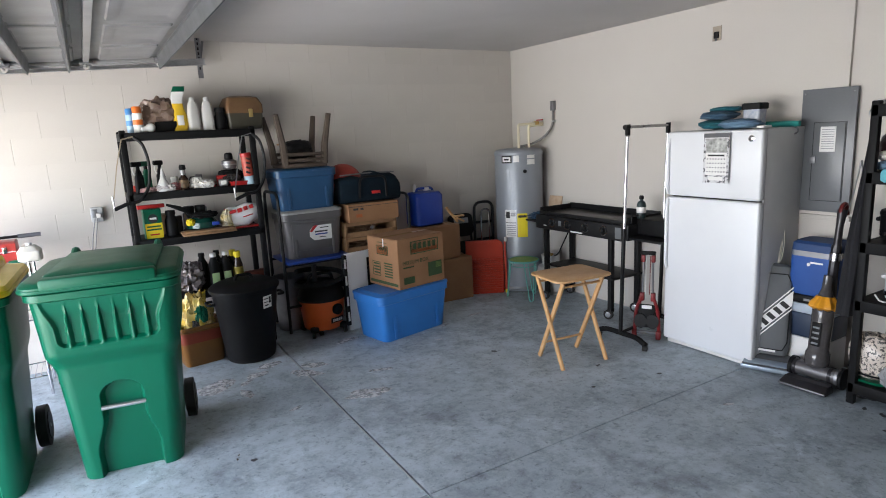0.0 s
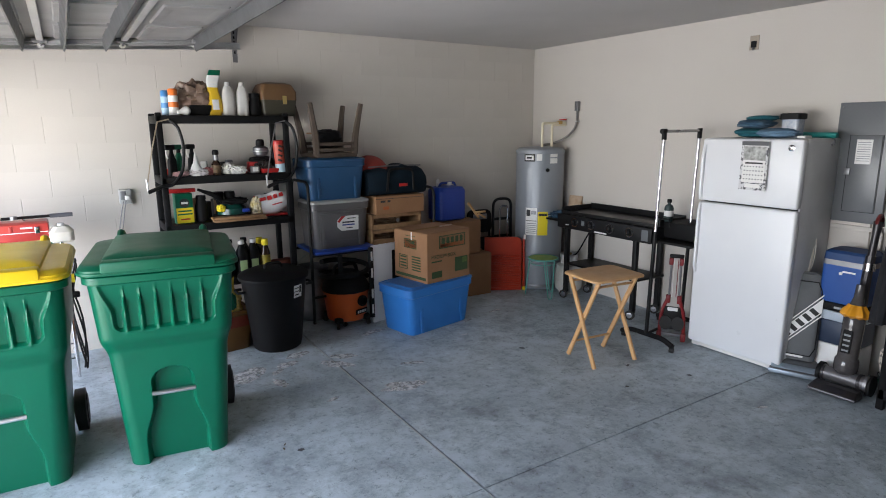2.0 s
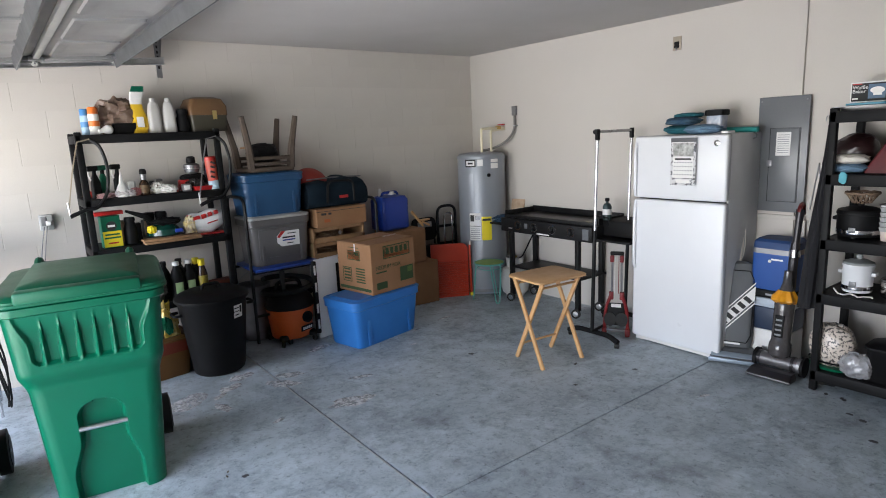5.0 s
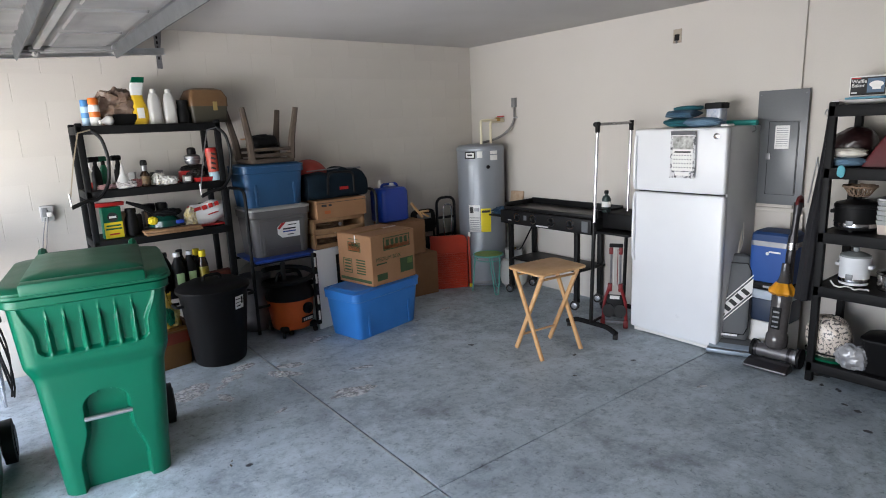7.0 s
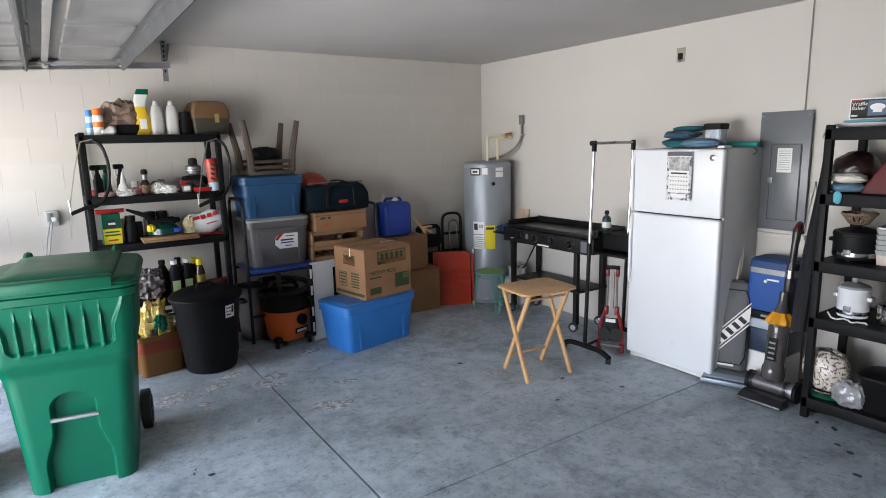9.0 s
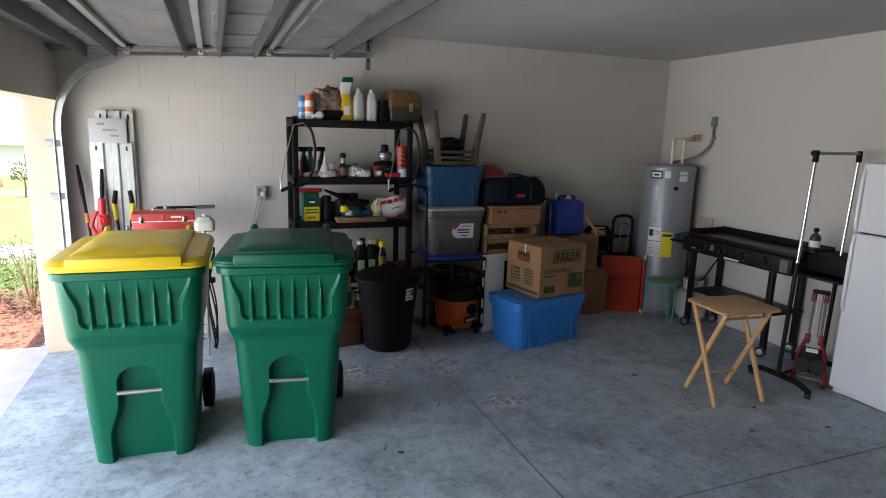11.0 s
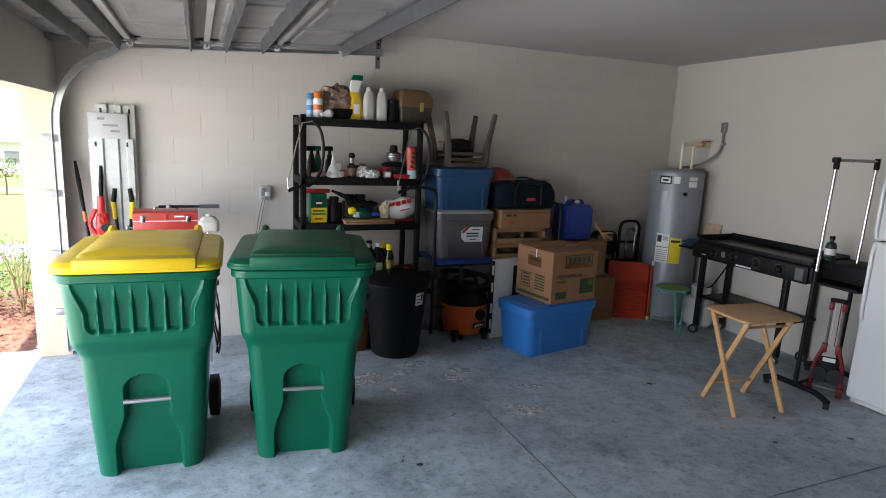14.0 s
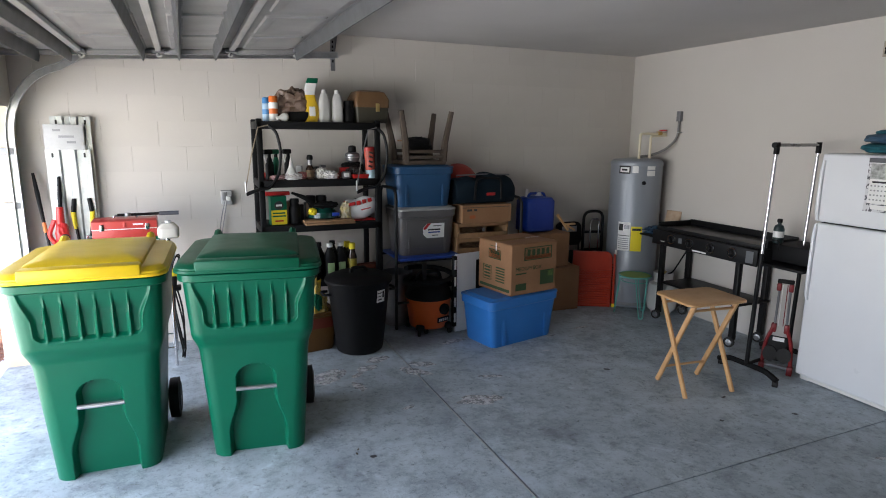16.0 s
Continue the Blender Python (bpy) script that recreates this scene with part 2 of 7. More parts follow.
def floor_material():
    m = WALL
    t = m.node_tree
    p = t.nodes["Principled BSDF"]
    co = t.nodes.new("ShaderNodeNewGeometry")

    def grain(scale, detail, rough=0.6, warp=0.0):
        n = t.nodes.new("ShaderNodeTexNoise")
        n.inputs["Scale"].default_value, n.inputs["Detail"].default_value = scale, detail
        n.inputs["Roughness"].default_value, n.inputs["Distortion"].default_value = rough, warp
        t.links.new(co.outputs["Position"], n.inputs["Vector"])
        return n

    def tone(n, stops):
        r = t.nodes.new("ShaderNodeValToRGB")
        r.color_ramp.elements[0].position, r.color_ramp.elements[0].color = stops[0][0], (*stops[0][1], 1)
        r.color_ramp.elements[1].position, r.color_ramp.elements[1].color = stops[1][0], (*stops[1][1], 1)
        t.links.new(n.outputs["Fac"], r.inputs[0])
        return r.outputs[0]

    def times(a, b):
        k = t.nodes.new("ShaderNodeMix")
        k.data_type, k.blend_type = "RGBA", "MULTIPLY"
        k.inputs[0].default_value = 1.0
        t.links.new(a, k.inputs[6])
        t.links.new(b, k.inputs[7])
        return k.outputs[2]

    wide, mottle, speck, pit = grain(0.7, 4, 0.5, 0.6), grain(7.0, 12, 0.8, 0.1), grain(24, 10, 0.8, 0.2), grain(130, 3)
    blot, dust = grain(2.3, 9, 0.68, 0.5), grain(3.4, 8, 0.75, 1.2)
    c = tone(wide, ((0.3, (0.335, 0.39, 0.427)), (0.7, (0.41, 0.473, 0.512))))
    c = times(c, tone(mottle, ((0.35, (0.64, 0.65, 0.66)), (0.53, (1.09, 1.09, 1.09)))))
    c = times(c, tone(speck, ((0.36, (0.52, 0.52, 0.52)), (0.46, (1.06, 1.06, 1.06)))))
    c = times(c, tone(blot, ((0.32, (0.74, 0.74, 0.75)), (0.6, (1.08, 1.08, 1.08)))))
    c = times(c, tone(dust, ((0.56, (1.0, 1.0, 1.0)), (0.74, (1.45, 1.43, 1.4)))))
    grease = grain(1.3, 12, 0.76, 0.2)
    c = times(c, tone(grease, ((0.53, (1.0, 1.0, 1.0)), (0.63, (0.68, 0.68, 0.69)))))
    t.links.new(c, p.inputs["Base Color"])
    bp = t.nodes.new("ShaderNodeBump")
    bp.inputs["Strength"].default_value, bp.inputs["Distance"].default_value = 0.3, 0.002
    t.links.new(pit.outputs["Fac"], bp.inputs["Height"])
    t.links.new(bp.outputs[0], p.inputs["Normal"])
    rr = t.nodes.new("ShaderNodeMapRange")
    rr.inputs[3].default_value, rr.inputs[4].default_value = 0.36, 0.7
    t.links.new(mottle.outputs["Fac"], rr.inputs[0])
    t.links.new(rr.outputs[0], p.inputs["Roughness"])


floor_material()
JX, JY = 0.755, 1.69  # the saw-cut joints
floor = tagged(part("floor", box(((XE + XW) / 2, (YN + YS) / 2, -0.08), (XE - XW + 0.6, YN - YS + 0.6, 0.12)), mortar), "grey stained concrete garage floor with sawn joints", "floor", kind="structure")
floor.data.materials[0] = WALL
for x0, x1 in ((XW - 0.2, JX - 0.006), (JX + 0.006, XE + 0.12)):
    for y0, y1 in ((YS - 0.1, JY - 0.003), (JY + 0.003, YN + 0.1)):
        part("slab", box(((x0 + x1) / 2, (y0 + y1) / 2, -0.01), (x1 - x0, y1 - y0, 0.02), 0.002, seg=1), WALL, floor)


def structure(name, c, s, mat, label, category="wall"):
    return tagged(part(name, box(c, s), mat), label, category, kind="structure")


T = 0.2
wall_n = structure("wall_north", ((XE + XW) / 2, YN + T / 2 + 0.0016, ZC / 2), (XE - XW + 0.5, T, ZC), mortar, "cream painted concrete block wall")
wall_e = structure("wall_east", (XE + T / 2, (YN + 1.385) / 2, ZC / 2), (T, YN - 1.385, ZC), wall_paint, "smooth cream painted plaster wall")
wall_e2 = structure("wall_east_recess", (XE + 0.025 + T / 2, (1.385 + YS) / 2, ZC / 2), (T, 1.385 - YS, ZC), wall_paint, "cream plaster wall behind the utility shelf")
# unseen south wall, coloured dark to lessen the light bounced into the room
wall_s = structure("wall_south", ((XE + XW) / 2, YS - T / 2, ZC / 2), (XE - XW + 0.6, T, ZC), material("dark_unseen_wall", (0.3, 0.28, 0.26), rough=0.85), "unseen wall behind the camera, dark grey to cut bounced light")
OPEN_N, OPEN_S, OPEN_Z = 4.86, 0.0, 1.97
wall_w = structure("wall_west", (XW - T / 2, (OPEN_N + YN + 0.2) / 2, ZC / 2), (T, YN + 0.2 - OPEN_N, ZC), stucco, "tan stucco door jamb wall")
part("header", box((XW - T / 2, (OPEN_N + OPEN_S) / 2, (ZC + OPEN_Z) / 2), (T, OPEN_N - OPEN_S, ZC - OPEN_Z)), stucco, wall_w)
part("south_pier", box((XW - T / 2, (OPEN_S + YS) / 2, ZC / 2), (T, OPEN_S - YS, ZC)), stucco, wall_w)
part("inner_lining", box((XW + 0.003, (OPEN_N + OPEN_S) / 2, (ZC + OPEN_Z) / 2), (0.006, OPEN_N - OPEN_S, ZC - OPEN_Z)), wall_paint, wall_w)
part("inner_lining", box((XW + 0.003, (OPEN_N + YN) / 2, ZC / 2), (0.006, YN - OPEN_N - 0.002, ZC)), wall_paint, wall_w)
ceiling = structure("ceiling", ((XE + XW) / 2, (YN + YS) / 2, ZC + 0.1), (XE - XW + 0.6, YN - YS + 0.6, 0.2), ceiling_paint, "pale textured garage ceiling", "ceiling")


BASE = pose(-0.08, 0, 0)
# ---- the overhead door and its tracks ----
def garage_door():
    d = thing("garage_door", pose(0, 0, 0), "raised white sectional steel garage door, greyed for shade, with grey struts", "garage door")
    y0, y1, x0, w, n = 0.0, 4.78, -1.85, 0.522, 4
    # white panels coloured grey, the shade under the ceiling put into the colour
    door_shaded = material("door_shaded_steel", (0.23, 0.23, 0.228), (0.2, 0.2, 0.197), 0.5, scale=4)
    strut = material("grey_strut_steel", (0.13, 0.137, 0.143), (0.1, 0.104, 0.108), 0.45, 0.6)
    slope = 0.06
    hinge_white = material("door_hinge_white", (0.45, 0.45, 0.44), (0.38, 0.38, 0.37), 0.5, scale=4)

    def z(x):
        return 2.375 + slope * (x + 1.5)

    for k in range(n):
        a, b = x0 + k * w, x0 + (k + 1) * w - 0.008
        xc = (a + b) / 2
        rot = pose(0, 0, 0, 0, -math.degrees(math.atan(slope)), 0)
        sec = part("door_section", box((xc, (y0 + y1) / 2, z(xc) + 0.02), (b - a, y1 - y0, 0.03), 0.004, rot), door_shaded, d)
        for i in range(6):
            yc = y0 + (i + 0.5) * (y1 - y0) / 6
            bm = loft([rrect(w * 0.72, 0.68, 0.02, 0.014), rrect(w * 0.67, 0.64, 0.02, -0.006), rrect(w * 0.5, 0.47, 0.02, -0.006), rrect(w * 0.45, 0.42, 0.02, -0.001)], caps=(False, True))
            o = part("embossed_panel", bm, door_shaded, sec)
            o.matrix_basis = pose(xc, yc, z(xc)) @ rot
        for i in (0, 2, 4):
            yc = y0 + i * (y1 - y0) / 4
            part("stile", box((xc, min(yc, y1 - 0.04), z(xc) - 0.01), (w - 0.02, 0.06, 0.03), 0.004, rot), door_shaded, sec)
        for xx in ((-1.6, -1.4), (-0.925,), (-0.675, -0.41), (0.225,))[k]:
            bm = prism([(-0.03, 0.03), (-0.022, 0.025), (-0.004, -0.055), (0.004, -0.055), (0.022, 0.025), (0.03, 0.03), (0.03, 0.034), (0.02, 0.03), (0.001, -0.05), (-0.001, -0.05), (-0.02, 0.03), (-0.03, 0.034)], y1 - y0 - 0.02, pose(xx, (y0 + y1) / 2, z(xx) - 0.03))
            part("strut", bm, strut, sec)
        part("hinge_rail", box((b, (y0 + y1) / 2, z(b) - 0.01), (0.04, y1 - y0 - 0.04, 0.03), 0.004), hinge_white, sec)
        bm = rod((b, y1 - 0.1, z(b) - 0.035), (b, y1 + 0.06, z(b) - 0.035), 0.007)
        box((b, y1 - 0.1, z(b) - 0.02), (0.09, 0.07, 0.03), 0.006, bm=bm)
        part("hinge", bm, dull_steel, sec)
        bm = bmesh.new()
        lathe([(0.022, -0.012), (0.022, 0.012)], 16, bm)
        bmesh.ops.transform(bm, matrix=pose(b, y1 + 0.05, z(b) - 0.035, 90), verts=bm.verts)
        part("roller", bm, white_plastic, sec)
        part("end_rail", box((xc, y1 - 0.02, z(xc) - 0.02), (w - 0.05, 0.05, 0.04), 0.004, rot), door_shaded, sec)
    return z


door_z = garage_door()


def door_track(y):
    t = thing("door_track", pose(0, y, 0), "galvanised steel garage door track with curved rise", "door track", "door tracks")
    p = [(-1.84, 0, 0.03), (-1.84, 0, 1.75)]
    p += [(-1.84 + 0.42 * (1 - math.cos(a)), 0, 1.75 + 0.52 * math.sin(a)) for a in [radians(10 * i) for i in range(1, 9)]]
    p += [(-1.35, 0, door_z(-1.35) - 0.035), (0.0, 0, door_z(0) - 0.035), (0.59, 0, door_z(0.59) - 0.035)]
    # a rolled channel, as a flat strip with two lips
    rings = []
    for i, q in enumerate(p):
        a, b = Vector(p[max(i - 1, 0)]), Vector(p[min(i + 1, len(p) - 1)])
        d = (b - a).normalized()
        nrm = Vector((-d.z, 0, d.x))
        c = Vector(q)
        rings.append([c + nrm * u + Vector((0, v, 0)) for u, v in ((-0.027, -0.018), (-0.027, 0.012), (0.027, 0.012), (0.027, -0.018), (0.023, -0.018), (0.023, 0.008), (-0.023, 0.008), (-0.023, -0.018))])
    part("rail", loft(rings), steel, t)
    for z in (0.35, 0.8, 1.25, 1.65):
        part("bracket", box((-1.88, 0.02, z), (0.1, 0.035, 0.05), 0.003), dull_steel, t)
    part("flag_plate", box((-1.9, 0.05, 1.95), (0.05, 0.006, 0.24), 0.002), dull_steel, t)
    a = part("hanger", box((0.55, 0.03, (ZC + door_z(0.5)) / 2 - 0.08), (0.04, 0.004, ZC - door_z(0.5) + 0.16)), dull_steel, t, "perforated angle iron")
    part("hanger_flange", box((0.57, 0.05, (ZC + door_z(0.5)) / 2 - 0.08), (0.004, 0.04, ZC - door_z(0.5) + 0.16)), dull_steel, a)
    for i in range(9):
        part("slot", box((0.55, 0.027, door_z(0.5) - 0.08 + 0.04 * i), (0.012, 0.004, 0.022)), black_plastic, a)
    part("cross_brace", tube([(0.55, 0.03, door_z(0.5) - 0.05), (0.61, 0.14, ZC - 0.01)], 0.015, 4), dull_steel, t)


door_track(4.84)


BASE = pose(0, 0, 0)
# ---- wheeled bins ----
def smooth(x):
    x = max(0.0, min(1.0, x))
    return x * x * (3 - 2 * x)


def bin_body():
    """Tapered body whose front has a ribbed pocket above and a scooped recess below."""
    H, nz, nf = 1.08, 140, 120
    rings = []
    for j in range(nz + 1):
        z = H * j / nz
        k = z / H
        wide = 0.485 + 0.135 * k + 0.04 * smooth((z - 0.62) / 0.12)
        front = -0.30 - 0.07 * k - 0.045 * smooth((z - 0.66) / 0.1)
        back = 0.27 + 0.12 * k
        r = 0.075
        ring = []
        for i in range(nf + 1):
            x = (-0.5 + i / nf) * wide
            e = wide / 2 - abs(x)
            y = front + (r - math.sqrt(max(0, r * r - (r - min(e, r)) ** 2)))
            # lower scoop
            half = 0.095 + 0.05 * smooth((0.36 - z) / 0.22)
            top = 0.55
            if z < top:
                hh = half * math.sqrt(max(0.0, 1 - max(0, (z - 0.47) / 0.08) ** 2)) if z > 0.47 else half
                y += 0.055 * smooth((hh - abs(x)) / 0.02 + 0.5)
            # upper pocket with its ribs
            pw = 0.276 - 0.05 * smooth((1.05 - z) / 0.17) - 0.035 * max(0.0, 1 - (z - 0.79) / 0.045) ** 2
            lo = 0.79
            m = smooth((pw - abs(x)) / 0.016 + 0.5) * smooth((z - lo) / 0.018)
            rib = max(0.0, 1 - abs((x + 0.21) % 0.07 - 0.035) / (0.005 + 0.01 * smooth((1.03 - z) / 0.2))) if abs(x) < 0.205 else 0.0
            fade = smooth((1.05 - z) / 0.12)
            y += m * (0.022 - 0.022 * min(1, rib * 1.4) * fade) * (0.4 + 0.6 * fade)
            # a raised bead round the pocket
            side = math.exp(-((pw - abs(x)) / 0.007) ** 2) * smooth((z - lo) / 0.01)
            foot = math.exp(-((z - lo) / 0.008) ** 2) * smooth((pw - abs(x)) / 0.01)
            y -= 0.006 * max(side, foot) * smooth((1.075 - z) / 0.03)
            ring.append((x, y, z))
        for i in range(9):
            a = radians(i * 90 / 8)
            ring.append((wide / 2 - r + r * math.cos(a), back - r + r * math.sin(a), z))
        for i in range(9):
            a = radians(90 + i * 90 / 8)
            ring.append((-wide / 2 + r + r * math.cos(a), back - r + r * math.sin(a), z))
        rings.append(ring)
    return loft(rings)


BIN_MESH = {}


def wheeled_bin(m, lid_mat, label):
    b = thing("wheeled_bin", m @ Matrix.Diagonal((1.03, 1, 1.0, 1)), label, "bin", "wheeled bins")
    body = part("body", bin_body(), green_plastic, b)
    rim = loft([rrect(0.675, 0.8, 0.08, 1.045, 6, cy=-0.02), rrect(0.695, 0.82, 0.085, 1.052, 6, cy=-0.02), rrect(0.695, 0.82, 0.085, 1.085, 6, cy=-0.02), rrect(0.66, 0.78, 0.07, 1.095, 6, cy=-0.02)])
    part("rim", rim, green_plastic, body)
    lid = loft([rrect(0.69, 0.8, 0.08, 1.098, 6, cy=-0.05), rrect(0.712, 0.82, 0.09, 1.1, 6, cy=-0.05), rrect(0.712, 0.82, 0.09, 1.128, 6, cy=-0.05), rrect(0.685, 0.78, 0.085, 1.146, 6, cy=-0.05), rrect(0.65, 0.74, 0.08, 1.15, 6, cy=-0.04), rrect(0.56, 0.6, 0.08, 1.152, 6, cy=-0.01)])
    lid = part("lid", lid, lid_mat, b)
    part("lid_plateau", loft([rrect(0.51, 0.74, 0.025, 1.13, 4, cy=-0.03), rrect(0.495, 0.725, 0.025, 1.168, 4, cy=-0.03), rrect(0.475, 0.7, 0.025, 1.177, 4, cy=-0.03), rrect(0.3, 0.44, 0.03, 1.184, 4, cy=-0.01)]), lid_mat, lid)
    part("lid_lip", box((0, -0.435, 1.14), (0.5, 0.085, 0.06), 0.014), lid_mat, lid)
    part("lid_edge", loft([rrect(0.718, 0.826, 0.092, 1.1, 6, cy=-0.05), rrect(0.722, 0.83, 0.094, 1.104, 6, cy=-0.05), rrect(0.722, 0.83, 0.094, 1.114, 6, cy=-0.05), rrect(0.716, 0.824, 0.09, 1.118, 6, cy=-0.05)]), lid_mat, lid)
    for i in range(5):
        part("lid_rib", box((-0.16 + 0.08 * i, -0.37, 1.15), (0.008, 0.09, 0.034), 0.003), lid_mat, lid)
    for s in (-1, 1):
        part("lid_hinge", tube(bend([(s * 0.22, 0.27, 1.15), (s * 0.22, 0.36, 1.195), (s * 0.22, 0.42, 1.1)], 0.05), 0.022, 8), lid_mat, lid)
        bm = bmesh.new()
        lathe([(0.1, -0.03), (0.125, -0.026), (0.127, 0.026), (0.1, 0.03)], 28, bm)
        bmesh.ops.transform(bm, matrix=pose(s * 0.285, 0.31, 0.127, 0, 90, 0), verts=bm.verts)
        w = part("wheel", bm, rubber, b, "black rubber-tyred wheel")
        bm = lathe([(0.02, -0.034), (0.085, -0.034), (0.09, 0.034), (0.02, 0.034)], 20)
        bmesh.ops.transform(bm, matrix=pose(s * 0.285, 0.31, 0.127, 0, 90, 0), verts=bm.verts)
        part("hub", bm, black_plastic, w)
    part("rear_handle", tube(bend([(-0.24, 0.34, 1.03), (-0.24, 0.44, 1.05), (0.24, 0.44, 1.05), (0.24, 0.34, 1.03)], 0.06), 0.018, 8), green_plastic, b)
    part("axle", rod((-0.32, 0.3, 0.127), (0.32, 0.3, 0.127), 0.012), dull_steel, b)
    part("lift_bar", rod((-0.105, -0.322, 0.41), (0.105, -0.322, 0.41), 0.0125), steel, b, "steel lift bar")
    return b


wheeled_bin(pose(-1.235, 3.22, 0, 0, 0, -3), yellow_plastic, "green wheeled bin with a bright yellow lid")
wheeled_bin(pose(-0.437, 3.135, 0, 0, 0, -9), dark_green, "green wheeled bin with a dark green lid")


# ---- shelving ----
def shelf_unit(m, w, d, levels, label, leg=0.045, lip=0.05):
    s = thing("shelving_unit", m, label, "shelving unit")
    top = levels[-1]
    for sx in (0, 1):
        for sy in (0, 1):
            part("leg", box((leg / 2 + sx * (w - leg), leg / 2 + sy * (d - leg), top / 2 + 0.01), (leg, leg, top + 0.02), 0.008), black_plastic, s)
    for z in levels:
        b = part("shelf", box((w / 2, d / 2, z - 0.012), (w - 0.01, d - 0.006, 0.02), 0.004), black_plastic, s)
        part("front_lip", box((w / 2, 0.012, z - lip / 2), (w, 0.024, lip), 0.006), black_plastic, b)
        part("back_lip", box((w / 2, d - 0.012, z - lip / 2), (w, 0.024, lip), 0.006), black_plastic, b)
        for sx in (0.012, w - 0.012):
            part("side_lip", box((sx, d / 2, z - lip / 2), (0.024, d - 0.05, lip), 0.006), black_plastic, b)
    return s


LS = (-0.235, 4.52)  # near corner of the block wall's shelf
LEV = (0.1, 0.56, 1.045, 1.42, 1.89)
shelf_unit(pose(LS[0], LS[1], 0), 1.02, 0.43, LEV, "black plastic shelving unit crowded with garden supplies", lip=0.06)
RS_LEV = (0.14, 0.665, 1.02, 1.43, 1.81)
shelf_unit(pose(3.36, 1.01, 0, 0, 0, -90), 1.35, 0.5, RS_LEV, "black plastic shelving unit full of kitchen pots", lip=0.07)


# ---- refrigerator ----
def refrigerator():
    f = thing("refrigerator", pose(3.385, 2.012, 0) @ Matrix.Diagonal((1, 1, 1.014, 1)), "white top-freezer refrigerator with a calendar on it", "refrigerator")
    W, H, D = 0.755, 1.675, 0.455
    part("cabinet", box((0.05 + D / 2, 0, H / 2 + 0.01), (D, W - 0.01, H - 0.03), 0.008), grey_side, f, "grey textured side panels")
    d1 = part("freezer_door", box((0.02, 0, 1.43), (0.06, W, 0.475), 0.018, seg=3), white_enamel, f)
    d2 = part("refrigerator_door", box((0.02, 0, 0.612), (0.06, W, 1.14), 0.018, seg=3), white_enamel, f)
    part("door_gasket", box((0.053, 0, 0.86), (0.012, W - 0.04, 1.58)), rubber, f)
    part("kick_grille", box((0.045, 0, 0.034), (0.05, W - 0.16, 0.05), 0.005), white_plastic, f)
    for s in (-1, 1):
        part("foot", box((0.06, s * (W / 2 - 0.05), 0.025), (0.06, 0.07, 0.05), 0.006), white_plastic, f)
    part("handle", tube(bend([(-0.005, 0.358, 0.62), (-0.024, 0.358, 0.66), (-0.024, 0.358, 1.1), (-0.008, 0.358, 1.17)], 0.03), 0.013, 8), white_enamel, d2)
    part("handle", tube(bend([(-0.008, 0.358, 1.205), (-0.024, 0.358, 1.25), (-0.024, 0.358, 1.54), (-0.005, 0.358, 1.62)], 0.03), 0.013, 8), white_enamel, d1)
    bm = lathe([(0.022, 0), (0.022, 0.004), (0.016, 0.006)], 24)
    bmesh.ops.transform(bm, matrix=pose(-0.01, -0.3, 1.61, 0, -90, 0), verts=bm.verts)
    part("badge", bm, chrome, d1, "round silver badge")
    part("top_hinge", box((0.06, -0.34, H + 0.008), (0.1, 0.05, 0.016), 0.004), white_plastic, f)
    return f


refrigerator()


# ---- cardboard box and totes ----
def face_pose(x, y, z, yaw):
    """A frame whose -y looks out of a face; yaw turns it about z."""
    return pose(x, y, z, 0, 0, yaw)


def tote(m, w, d, h, mat, lid_mat, label, seg=5):
    t = thing("storage_tote", m, label, "storage tote")
    rings = [rrect(w * 0.84, d * 0.82, 0.05, 0.0, seg), rrect(w * 0.86, d * 0.84, 0.055, 0.012, seg), rrect(w * 0.945, d * 0.93, 0.06, h * 0.78, seg), rrect(w * 0.985, d * 0.975, 0.06, h * 0.8, seg), rrect(w * 0.985, d * 0.975, 0.06, h * 0.93, seg)]
    body = part("body", loft(rings), mat, t)
    rings = [rrect(w * 0.98, d * 0.97, 0.06, h * 0.925, seg), rrect(w, d, 0.065, h * 0.93, seg), rrect(w, d, 0.065, h * 0.965, seg), rrect(w * 0.94, d * 0.92, 0.06, h * 0.985, seg), rrect(w * 0.9, d * 0.86, 0.05, h * 0.965, seg), rrect(w * 0.86, d * 0.8, 0.05, h, seg)]
    part("lid", loft(rings), lid_mat, t)
    for s in (-1, 1):
        part("side_rib", box((s * w * 0.3, -d * 0.445, h * 0.4), (w * 0.05, d * 0.03, h * 0.72), 0.01, pose(0, 0, 0, -4)), mat, body)
    return t


tote(pose(1.84, 4.06, 0, 0, 0, 12), 0.82, 0.46, 0.436, blue_tote, blue_tote, "bright blue plastic storage tote with lid")


def carton(name, m, w, d, h, label, flaps=True):
    b = thing(name, m, label, "cardboard box")
    part("body", box((0, 0, h / 2), (w, d, h), 0.004, seg=1), cardboard, b)
    for s in (-1, 1):
        part("flap", box((0, s * d / 4, h + 0.004), (w - 0.004, d / 2 - 0.004, 0.006), 0.002, pose(0, 0, 0, s * 1.0), seg=1), cardboard, b)
    part("tape", box((0, 0, h + 0.009), (w + 0.002, 0.05, 0.001)), material("packing_tape", (0.42, 0.26, 0.13), rough=0.25), b)
    return b


big = carton("moving_box", pose(1.93, 4.1, 0.437, 0, 0, 10), 0.52, 0.46, 0.44, "brown cardboard moving box with green print")


